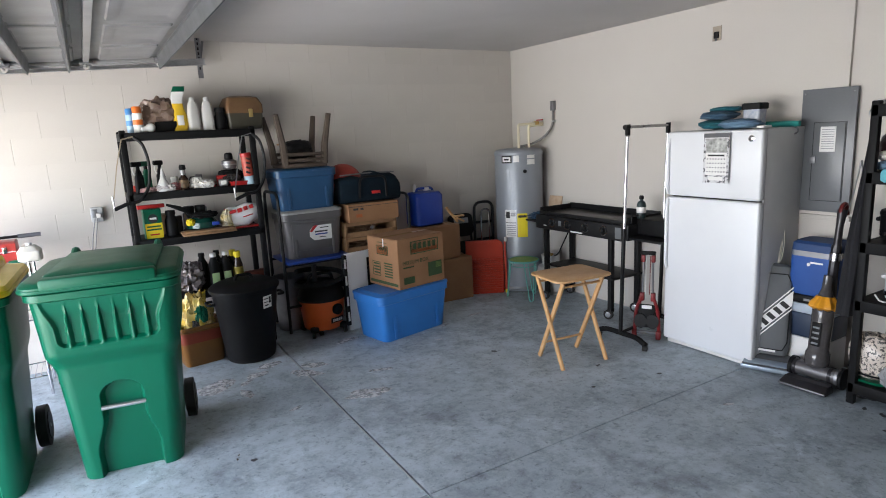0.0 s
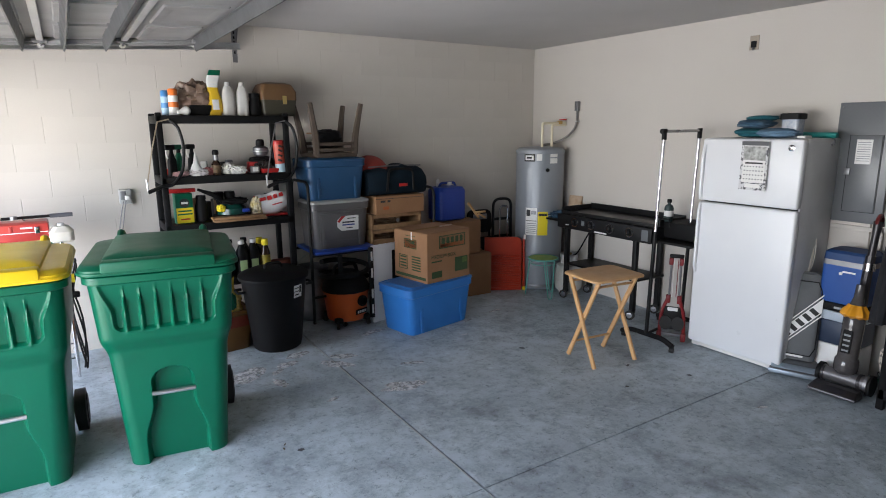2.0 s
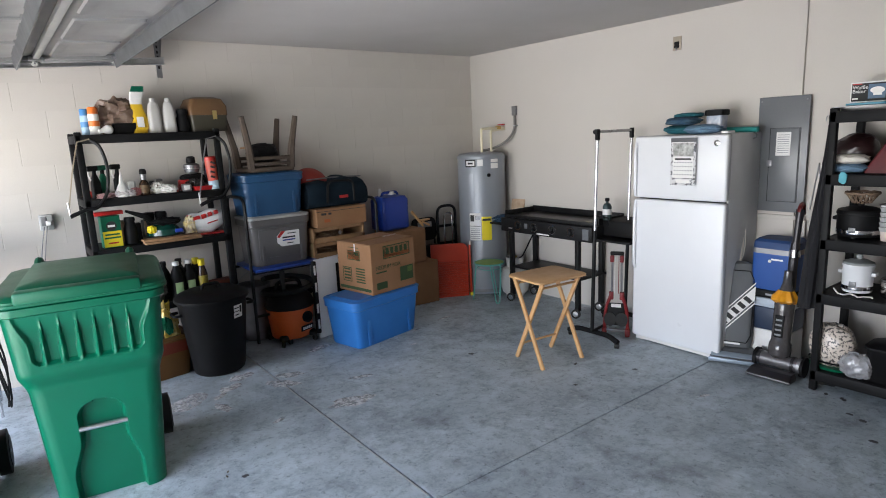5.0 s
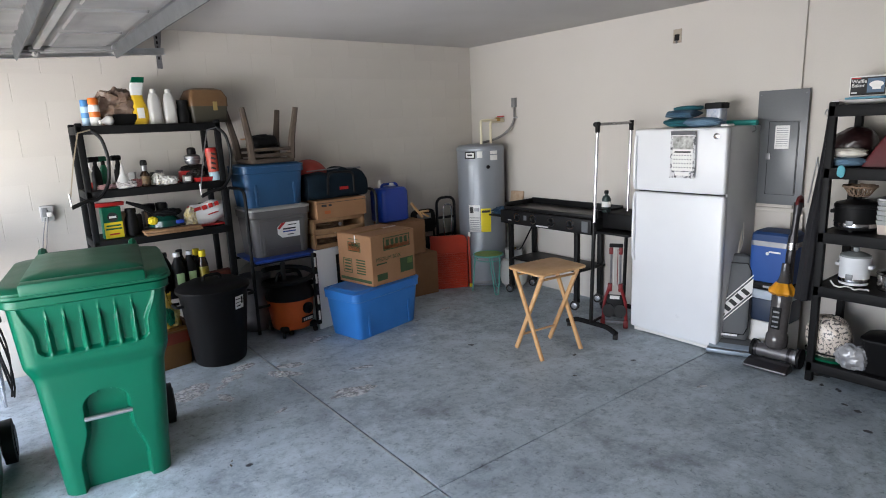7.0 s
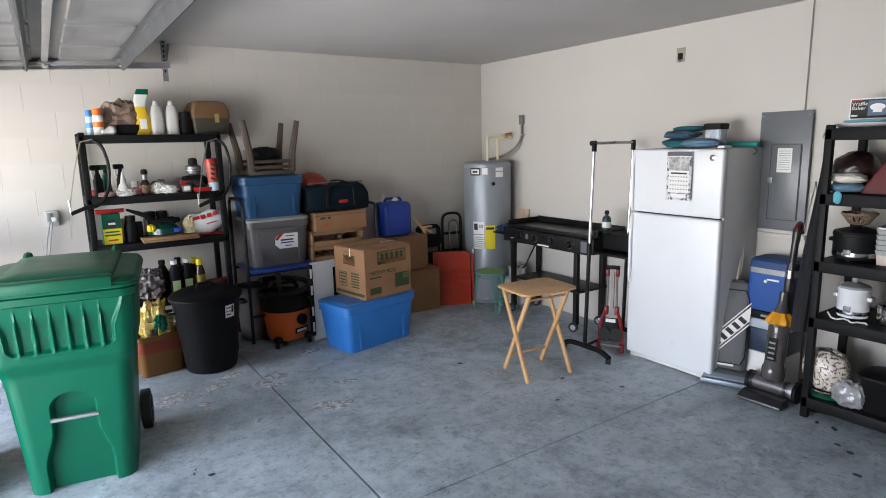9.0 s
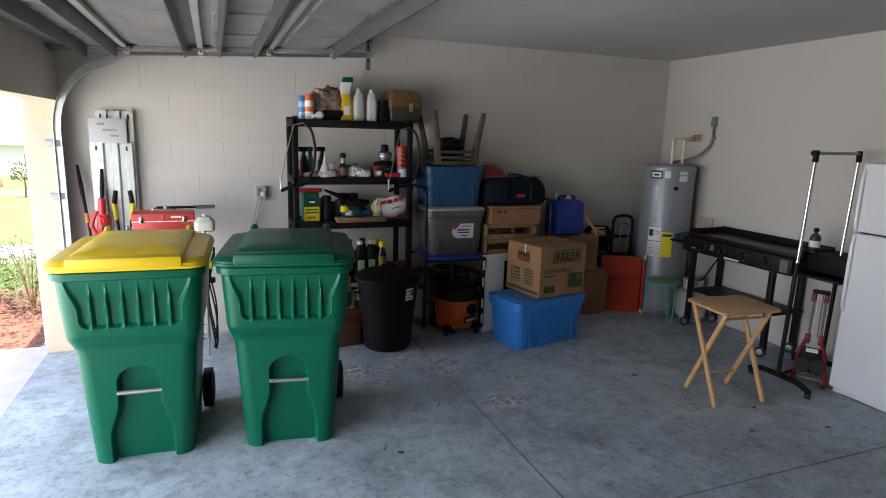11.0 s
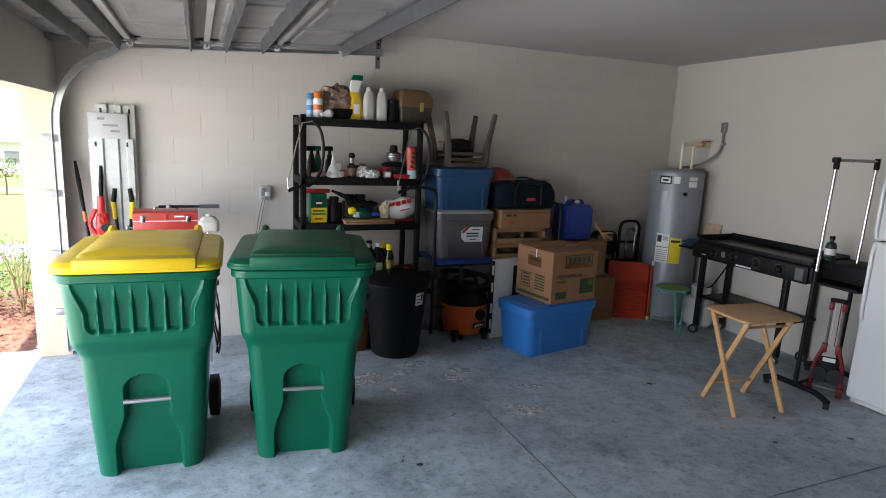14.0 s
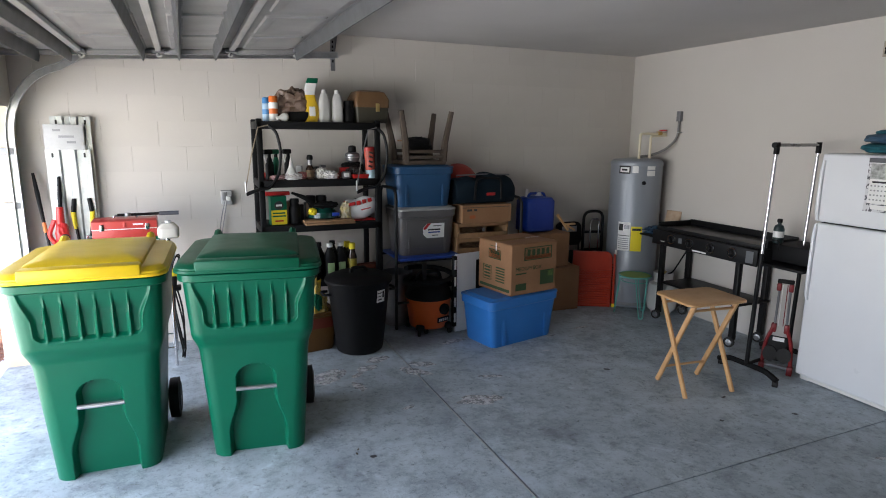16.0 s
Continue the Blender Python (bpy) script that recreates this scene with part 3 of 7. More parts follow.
def tv_tray():
    t = thing("folding_tray_table", pose(2.545, 2.58, 0, 0, 0, -6) @ Matrix.Diagonal((1, 1, 1.035, 1)), "natural wood folding tray table", "tray table")
    part("tabletop", loft([rrect(0.46, 0.36, 0.05, 0.64), rrect(0.5, 0.4, 0.06, 0.648), rrect(0.5, 0.4, 0.06, 0.66), rrect(0.485, 0.385, 0.055, 0.664)]), tray_wood, t)
    for s in (-1, 1):
        x = s * 0.19
        for k, off in ((1, 0.012), (-1, -0.012)):
            a, b = Vector((x + off * s, -k * 0.17, 0.0)), Vector((x + off * s, k * 0.15, 0.64))
            dv = b - a
            rot = Matrix.Translation((a + b) / 2) @ dv.to_track_quat("Z", "Y").to_matrix().to_4x4()
            part("leg", box((0, 0, 0), (0.02, 0.034, dv.length), 0.004, bm=None), tray_wood, t, at=rot)
    for y, z in ((0.1, 0.13), (0.13, 0.6), (-0.13, 0.6)):
        part("stretcher", rod((-0.19, y, z), (0.19, y, z), 0.009), tray_wood, t)
    return t


tv_tray()


# ---- water heater ----
def water_heater():
    h = thing("water_heater", pose(3.61, 4.53, 0), "tall grey electric water heater tank", "water heater")
    part("tank", lathe([(0.235, 0.0), (0.25, 0.01), (0.25, 0.04), (0.262, 0.05), (0.262, 1.52), (0.255, 1.545), (0.235, 1.56), (0.1, 1.575), (0.0005, 1.578)], 48), heater_grey, h)
    part("bottom_ring", lathe([(0.268, 0.03), (0.27, 0.035), (0.27, 0.06), (0.268, 0.065)], 48, caps=(False, False)), dull_steel, h)
    part("top_ring", lathe([(0.264, 1.5), (0.268, 1.505), (0.268, 1.53), (0.264, 1.535)], 48, caps=(False, False)), heater_grey, h)
    R = 0.2635

    def label(a0, a1, z0, z1, mat, r=R, lab=""):
        n = 8
        rings = []
        for z in (z0, z1):
            rings.append([(r * math.cos(radians(a0 + (a1 - a0) * i / n)), r * math.sin(radians(a0 + (a1 - a0) * i / n)), z) for i in range(n + 1)])
        return part("label", loft(rings, caps=(False, False), closed=False), mat, h, lab)

    label(189, 216, 1.42, 1.5, dark_print)
    label(192, 213, 1.435, 1.485, label_white, R + 0.001)
    label(196, 209, 1.45, 1.47, dark_print, R + 0.002)
    label(220, 233, 1.43, 1.5, label_white)
    label(252, 272, 1.4, 1.455, label_white)
    label(252, 272, 1.465, 1.51, label_white)
    label(196, 224, 0.62, 0.92, label_white)
    label(197, 223, 0.775, 0.782, dark_print, R + 0.001)
    label(198, 208, 0.83, 0.9, dark_print, R + 0.001)
    label(210, 222, 0.85, 0.89, dull_steel, R + 0.001)
    for i in range(6):
        label(198, 222, 0.64 + 0.021 * i, 0.647 + 0.021 * i, dull_steel, R + 0.001)
    label(226, 250, 0.62, 0.88, label_yellow, lab="bright yellow energy label")
    label(228, 248, 0.835, 0.86, dark_print, R + 0.001)
    label(196, 210, 0.98, 1.35, heater_grey, R + 0.004)
    for z, a in ((1.33, 246),):
        bm = lathe([(0.02, 0), (0.02, 0.012), (0.012, 0.03)], 16)
        bmesh.ops.transform(bm, matrix=pose(R * math.cos(radians(a)), R * math.sin(radians(a)), z, 90, 0, a - 270), verts=bm.verts)
        part("valve", bm, black_plastic, h)
    pipe = plain("cream_pipe", (0.75, 0.68, 0.5), 0.4)
    part("pipe", tube(bend([(-0.07, -0.1, 1.57), (-0.07, -0.1, 1.82), (0.27, -0.1, 1.83)], 0.02), 0.014, 10), pipe, h)
    part("pipe", tube(bend([(0.07, -0.1, 1.57), (0.07, -0.1, 1.8), (0.27, -0.1, 1.81)], 0.02), 0.014, 10), pipe, h)
    part("shutoff_valve", box((0.18, -0.1, 1.83), (0.05, 0.05, 0.04), 0.01), plain("brass", (0.6, 0.4, 0.15), 0.35, 1.0), h)
    part("shutoff_lever", box((0.2, -0.13, 1.86), (0.03, 0.09, 0.012), 0.004), red_plastic, h)
    return h


water_heater()


# ---- griddle ----
def griddle():
    g = thing("griddle_station", pose(3.45, 3.43, 0), "black outdoor griddle station on casters", "griddle")
    # local x runs back to the wall, y along the wall
    part("burner_box", box((0.22, 0, 0.835), (0.42, 1.18, 0.14), 0.01), black_steel, g)
    ctl = part("control_panel", box((-0.005, 0.02, 0.83), (0.02, 1.18, 0.14), 0.006), black_steel, g)
    plate = part("griddle_plate", box((0.22, 0, 0.915), (0.43, 1.14, 0.016), 0.004), material("seasoned_steel", (0.012, 0.011, 0.01), (0.03, 0.026, 0.022), 0.35, 0.3, scale=5), g)
    for c, s in (((0.44, 0, 0.945), (0.012, 1.16, 0.075)), ((0.23, 0.575, 0.94), (0.42, 0.012, 0.065)), ((0.23, -0.575, 0.94), (0.42, 0.012, 0.065)), ((0.01, 0, 0.925), (0.012, 1.15, 0.03))):
        part("splash_guard", box(c, s, 0.003), black_steel, plate)
    for y in (0.36, 0.14, -0.1, -0.33):
        bm = lathe([(0.036, 0), (0.036, 0.008), (0.028, 0.012), (0.024, 0.034), (0.018, 0.038)], 24)
        bmesh.ops.transform(bm, matrix=pose(-0.016, y, 0.835, 0, -90, 0), verts=bm.verts)
        k = part("knob", bm, black_plastic, ctl)
        bm = lathe([(0.047, -0.002), (0.046, 0.006), (0.036, 0.006), (0.036, -0.002)], 24, caps=(False, False))
        bmesh.ops.transform(bm, matrix=pose(-0.016, y, 0.835, 0, -90, 0), verts=bm.verts)
        part("bezel", bm, chrome, k)
        part("pointer", box((-0.055, y, 0.842), (0.004, 0.009, 0.03)), chrome, k)
    for y, z, w, hh, mt in ((0.02, 0.778, 0.16, 0.014, label_white), (-0.5, 0.83, 0.07, 0.1, panel_grey), (0.25, 0.84, 0.04, 0.05, panel_grey), (0.47, 0.8, 0.05, 0.008, label_white)):
        part("panel_print", box((-0.0165, y, z), (0.001, w, hh)), mt, ctl)
    for x in (0.05, 0.40):
        for y in (0.52, -0.36):
            leg = part("leg", box((x, y, 0.45), (0.045, 0.045, 0.72), 0.005), black_steel, g)
            bm = lathe([(0.03, -0.014), (0.045, -0.012), (0.045, 0.012), (0.03, 0.014)], 20)
            bmesh.ops.transform(bm, matrix=pose(x - 0.03, y, 0.046, 0, 90, 20), verts=bm.verts)
            part("caster", bm, rubber, leg)
            bm = lathe([(0.02, -0.017), (0.027, -0.016), (0.027, 0.016), (0.02, 0.017)], 16)
            bmesh.ops.transform(bm, matrix=pose(x - 0.03, y, 0.046, 0, 90, 20), verts=bm.verts)
            part("caster_hub", bm, chrome, leg)
            part("caster_fork", box((x, y, 0.085), (0.05, 0.045, 0.04), 0.006), black_steel, leg)
    part("bottom_shelf", box((0.23, 0.05, 0.38), (0.4, 0.9, 0.02), 0.004), black_steel, g)
    part("side_shelf", box((0.23, 0.78, 0.81), (0.36, 0.34, 0.02), 0.006), black_steel, g)
    part("side_shelf", box((0.23, -0.76, 0.79), (0.42, 0.36, 0.022), 0.006), black_steel, g)
    part("cutting_board_box", box((0.3, -0.74, 0.885), (0.34, 0.34, 0.14), 0.012), black_plastic, g)
    part("shelf_rail", tube(bend([(0.02, -0.62, 0.93), (0.02, -0.62, 1.0), (0.02, -0.72, 1.0), (0.02, -0.72, 0.93)], 0.015), 0.006, 6), black_steel, g)
    return g


griddle()


BASE = pose(0.015, 0, 0) @ Matrix.Diagonal((1, 1, 0.975, 1))
# ---- the pile along the block wall ----
pb = big
green_bar, orange_bar = cardboard_print, orange_print


def prints(parent, m, rows):
    for x, z, w, h, mat in rows:
        part("print", box((x, 0, z), (w, 0.0015, h)), mat, parent, at=m)


# faces of the moving box: short side towards the door, long side towards the room
prints(big, pose(-0.2605, 0, 0.02, 0, 0, -90), [(0.0, 0.315, 0.17, 0.085, green_bar), (0.0, 0.315, 0.158, 0.073, orange_bar), (0.0, 0.33, 0.13, 0.03, green_bar), (0.0, 0.018, 0.42, 0.026, green_bar)])
prints(big, pose(-0.2615, 0, 0.02, 0, 0, -90), [(-0.1, 0.2, 0.11, 0.006, green_bar), (-0.1, 0.075, 0.11, 0.006, green_bar), (-0.16, 0.14, 0.006, 0.13, green_bar), (-0.045, 0.14, 0.006, 0.13, green_bar)] + [(-0.1, 0.1 + 0.028 * i, 0.085, 0.014, green_bar) for i in range(4)] + [(0.08, 0.08 + 0.024 * i, 0.12, 0.012, green_bar) for i in range(6)])
prints(big, pose(-0.2625, 0, 0.02, 0, 0, -90), [(0.0, 0.385, 0.14, 0.005, green_bar), (0.02, 0.385, 0.014, 0.07, white_plastic)])
prints(big, pose(0, -0.2305, 0.02), [(0.04, 0.335, 0.32, 0.115, green_bar), (0.04, 0.335, 0.3, 0.1, cardboard), (0.04, 0.305, 0.3, 0.035, orange_bar), (-0.15, 0.168, 0.12, 0.012, green_bar)])
prints(big, pose(0, -0.2315, 0.02), [(-0.07 + 0.055 * i, 0.345, 0.034, 0.055, green_bar) for i in range(5)])
prints(big, pose(0, -0.2325, 0.02), [(-0.15, 0.05, 0.12, 0.06, green_bar), (0.15, 0.11, 0.16, 0.13, green_bar), (0.19, 0.14, 0.06, 0.05, plain("light_green_print", (0.1, 0.16, 0.04), 0.8))])


def utility_cart():
    c = thing("utility_cart", pose(0, 0, 0), "black tubular steel cart with a blue board", "cart")
    y0, y1 = 4.46, 4.9
    part("board", box((1.21, (y0 + y1) / 2, 0.712), (0.6, y1 - y0 + 0.06, 0.03), 0.01), plain("blue_board", (0.012, 0.05, 0.3), 0.35), c, "shiny blue board")
    part("deck", box((1.82, (y0 + y1) / 2 + 0.03, 0.7), (0.66, y1 - y0 - 0.04, 0.02), 0.004), black_steel, c)
    for x, zt in ((0.885, 1.36), (2.16, 1.24)):
        part("end_frame", tube(bend([(x, y0, 0.05), (x, y0, zt), (x, y1, zt), (x, y1, 0.05)], 0.09), 0.014, 10), black_steel, c)
    for x in (1.14, 1.5):
        leg = part("front_leg", box((x, y0 - 0.03, 0.37), (0.04, 0.03, 0.62), 0.006), black_steel, c)
        part("foot_plate", box((x, y0 - 0.06, 0.1), (0.06, 0.09, 0.08), 0.02), black_plastic, leg)
        bm = lathe([(0.02, -0.012), (0.035, -0.012), (0.035, 0.012), (0.02, 0.012)], 16)
        bmesh.ops.transform(bm, matrix=pose(x, y0 - 0.08, 0.035, 0, 90, 0), verts=bm.verts)
        part("caster", bm, rubber, leg)
    for z in (0.16, 0.69):
        part("rail", rod((0.885, y1, z), (2.16, y1, z), 0.012), black_steel, c)
        part("rail", rod((0.885, y0, z if z > 0.5 else 0.3), (1.5, y0, z if z > 0.5 else 0.3), 0.012), black_steel, c)


utility_cart()
gt = tote(pose(1.21, 4.71, 0.728), 0.58, 0.42, 0.455, grey_tote, grey_lid, "grey plastic tote with a light grey lid")
part("label_panel", box((0.0, -0.188, 0.2), (0.42, 0.012, 0.26), 0.008, pose(0, 0, 0, 3.7)), grey_tote, gt)
part("sticker", prism([(-0.04, 0.16), (0.13, 0.16), (0.13, 0.3), (-0.04, 0.3), (-0.08, 0.26), (-0.08, 0.2)], 0.002, pose(0.03, -0.1845, 0.0, 3.7)), label_white, gt, "white paper sticker")
part("sticker_corner", prism([(-0.08, 0.25), (-0.04, 0.3), (0.0, 0.3), (-0.06, 0.24)], 0.002, pose(0.03, -0.186, 0.0, 3.7)), red_plastic, gt)
prints(gt, pose(0.03, -0.186, 0, 3.7), [(0.03, 0.24, 0.12, 0.014, dark_print), (0.03, 0.215, 0.12, 0.012, plain("blue_print", (0.02, 0.05, 0.25), 0.8)), (0.04, 0.185, 0.06, 0.008, dark_print), (0.06, 0.275, 0.08, 0.008, dark_print)])
tote(pose(1.18, 4.7, 1.185), 0.58, 0.42, 0.38, navy_tote, navy_tote, "dull blue plastic tote on a grey one")


def upturned_stool():
    s = thing("wooden_stool", pose(1.18, 4.68, 1.57, 0, 0, 4), "brown wooden stool turned upside down", "stool")
    old = material("weathered_brown_wood", (0.075, 0.053, 0.038), (0.05, 0.034, 0.025), 0.65, scale=12)
    part("seat", box((0, 0, 0.02), (0.4, 0.34, 0.04), 0.01), old, s)
    for z in (0.07, 0.12):
        part("slat", box((0, -0.16, z), (0.36, 0.02, 0.03), 0.006), old, s)
        part("slat", box((0, 0.14, z), (0.34, 0.02, 0.03), 0.006), old, s)
    for sx in (-1, 1):
        for sy, top in ((-1, 0.48), (1, 0.47)):
            p = [(sx * 0.18, sy * 0.14, 0.03), (sx * 0.195, sy * 0.15, 0.2), (sx * 0.245, sy * 0.175, top)]
            part("leg", tube(p, [0.036, 0.03, 0.023], 6), old, s)
    part("cushion", blob((0.0, 0.03, 0.16), (0.14, 0.1, 0.09), 3, 0.15), black_plastic, s)
    part("tray", box((-0.02, 0.08, 0.215), (0.26, 0.12, 0.015), 0.004), crate_wood, s)


upturned_stool()
solo("ball", lathe([(0.001, -0.19)] + [(0.19 * math.cos(radians(a)), 0.19 * math.sin(radians(a))) for a in range(-80, 81, 10)] + [(0.001, 0.19)], 28), material("ball_rubber", (0.32, 0.03, 0.02), (0.26, 0.025, 0.016), 0.55), pose(1.63, 4.79, 1.375), "red rubber ball behind the duffel bag", "ball")


def flat_carton(x0, x1, y0, y1, z0, z1, label):
    b = thing("flat_box", pose((x0 + x1) / 2, (y0 + y1) / 2, z0), label, "cardboard box")
    w, d, h = x1 - x0, y1 - y0, z1 - z0
    part("body", box((0, 0, h / 2), (w, d, h), 0.004, seg=1), cardboard, b)
    part("lid_edge", box((0, -d / 2 - 0.002, h * 0.86), (w, 0.003, 0.004)), dark_print, b)
    prints(b, pose(0, -d / 2 - 0.002, 0), [(-w * 0.36, h * 0.72, 0.05, 0.02, dark_print), (-w * 0.24, h * 0.72, 0.03, 0.02, dark_print), (-w * 0.3, h * 0.35, 0.06, 0.03, orange_print)])
    return b


flat_carton(1.54, 2.06, 4.48, 4.93, 1.01, 1.185, "long flat brown cardboard box under a bag")


def crate(x0, x1, y0, y1, z0, z1):
    c = thing("wooden_crate", pose((x0 + x1) / 2, (y0 + y1) / 2, z0), "rough wooden crate with slatted sides", "crate", "wooden crates")
    w, d, h = x1 - x0, y1 - y0, z1 - z0
    part("base", box((0, 0, 0.008), (w, d, 0.016), 0.003), crate_wood, c)
    for s in (-1, 1):
        part("end_board", box((s * (w / 2 - 0.012), 0, h / 2), (0.024, d, h), 0.004), crate_wood, c)
        part("rail", box((0, s * (d / 2 - 0.008), h - 0.018), (w, 0.016, 0.034), 0.003), crate_wood, c)
        part("rail", box((0, s * (d / 2 - 0.008), 0.03), (w, 0.016, 0.04), 0.003), crate_wood, c)
    part("divider", box((0.03, -d / 2 + 0.03, h / 2), (0.03, 0.02, h), 0.003), brown_wood, c)
    bm = lathe([(0.016, 0), (0.018, 0.008), (0.01, 0.012)], 16)
    bmesh.ops.transform(bm, matrix=pose(0.0, -d / 2 - 0.002, h * 0.55, 90), verts=bm.verts)
    part("latch", bm, dull_steel, c)
    part("contents", blob((-0.1, 0, h * 0.45), (w * 0.3, d * 0.36, h * 0.42), 7, 0.2), brown_wood, c)


crate(1.5, 2.04, 4.5, 4.92, 0.715, 0.86)
crate(1.5, 2.04, 4.5, 4.92, 0.862, 1.008)


def duffel():
    b = thing("duffel_bag", pose(1.8, 4.66, 1.187), "dark navy canvas duffel bag with red patch", "bag")
    navy = material("navy_canvas", (0.004, 0.013, 0.022), (0.003, 0.008, 0.014), 0.85, fine=300, bump=0.5, spec=0.2)
    rings = []
    for x in [-0.31 + 0.62 * i / 16 for i in range(17)]:
        e = 1 - (abs(x) / 0.315) ** 6
        h = (0.27 + 0.02 * math.sin(x * 14) + 0.015 * math.sin(x * 31)) * (0.72 + 0.28 * max(0, e) ** 0.5)
        d = 0.36 * (0.75 + 0.25 * max(0, e) ** 0.5)
        rings.append([(x, p[0], h / 2 + p[1]) for p in [((d / 2) * abs(math.cos(a)) ** 0.55 * (1 if math.cos(a) > 0 else -1), (h / 2) * abs(math.sin(a)) ** 0.6 * (1 if math.sin(a) > 0 else -1)) for a in [2 * math.pi * k / 24 for k in range(24)]]])
    part("body", loft(rings), navy, b)
    part("strap", tube(bend([(-0.14, -0.185, 0.05), (-0.13, -0.2, 0.26), (0.13, -0.2, 0.25), (0.14, -0.185, 0.05)], 0.06), 0.012, 6), black_plastic, b)
    part("patch", box((0.03, -0.187, 0.1), (0.09, 0.006, 0.028), 0.002), red_plastic, b, "small red fabric patch")
    part("zip", tube([(-0.28, -0.08, 0.275), (0, -0.1, 0.285), (0.28, -0.08, 0.275)], 0.007, 6), dull_steel, b)


duffel()


# a white upright panel with a dark window, its use unknown
def white_door():
    w = thing("display_board", pose(1.575, 4.37, 0, 0, 0, 10), "white framed panel with dark window", "panel")
    part("panel", box((0.03, 0, 0.375), (0.4, 0.03, 0.75), 0.006), white_enamel, w)
    part("window", box((0.13, -0.017, 0.5), (0.15, 0.006, 0.36), 0.003), black_plastic, w)
    part("edge_bracket", box((-0.185, -0.012, 0.4), (0.035, 0.04, 0.68), 0.004), black_plastic, w)
    for z in (0.15, 0.3, 0.5, 0.66):
        part("clip", box((-0.19, -0.035, z), (0.02, 0.006, 0.09), 0.003), label_white, w)


white_door()


BASE = pose(0, 0, 0)
# vacuum, bins and buckets on the floor
def shop_vac():
    v = thing("shop_vacuum", pose(1.22, 4.48, 0), "orange and black wet and dry shop vacuum", "vacuum")
    part("drum", lathe([(0.17, 0.06), (0.178, 0.07), (0.205, 0.3), (0.21, 0.31), (0.21, 0.33)], 36), orange_plastic, v)
    part("motor_head", lathe([(0.215, 0.33), (0.22, 0.35), (0.2, 0.4), (0.16, 0.47), (0.1, 0.5), (0.001, 0.51)], 36), black_plastic, v)
    part("carry_handle", tube(bend([(-0.12, 0, 0.47), (-0.1, 0, 0.56), (0.1, 0, 0.56), (0.12, 0, 0.47)], 0.05), 0.016, 8), black_plastic, v)
    a = radians(-70)
    bm = lathe([(0.05, 0), (0.05, 0.025), (0.036, 0.028), (0.034, 0.005), (0.001, 0.005)], 24)
    bmesh.ops.transform(bm, matrix=pose(0.2 * math.cos(a), 0.2 * math.sin(a), 0.25, 90, 0, 20), verts=bm.verts)
    part("hose_port", bm, black_plastic, v)
    p = part("badge", box((0, -0.003, 0), (0.14, 0.008, 0.05), 0.004), black_plastic, v, at=pose(0.195 * math.cos(a), 0.195 * math.sin(a), 0.15, 6, 0, 20))
    for i in range(5):
        part("badge_bar", box((-0.046 + 0.023 * i, -0.009, 0), (0.014, 0.003, 0.024)), label_white, p)
    part("hose", tube([(0.22 * math.cos(t), 0.22 * math.sin(t), 0.42 + 0.018 * t) for t in [i * 0.35 for i in range(26)]], 0.024, 8), black_plastic, v)
    for k in range(4):
        t = radians(45 + 90 * k)
        leg = part("caster_arm", box((0.19 * math.cos(t), 0.19 * math.sin(t), 0.075), (0.07, 0.07, 0.05), 0.015), black_plastic, v)
        bm = lathe([(0.02, -0.012), (0.028, -0.012), (0.028, 0.012), (0.02, 0.012)], 14)
        bmesh.ops.transform(bm, matrix=pose(0.21 * math.cos(t), 0.21 * math.sin(t), 0.028, 90, 0, 30 * k), verts=bm.verts)
        part("caster", bm, rubber, leg)


shop_vac()
# a second, lower drum behind the vacuum
dr = thing("metal_bucket", pose(1.02, 4.8, 0.0), "dull steel bucket in shade under the cart", "bucket")
part("body", lathe([(0.12, 0), (0.13, 0.01), (0.15, 0.5), (0.155, 0.51), (0.145, 0.51), (0.12, 0.04)], 28), dull_steel, dr)
part("bail", tube(arc((0, 0, 0.48), 0.15, 20, 160, 10), 0.004, 6), steel, dr)


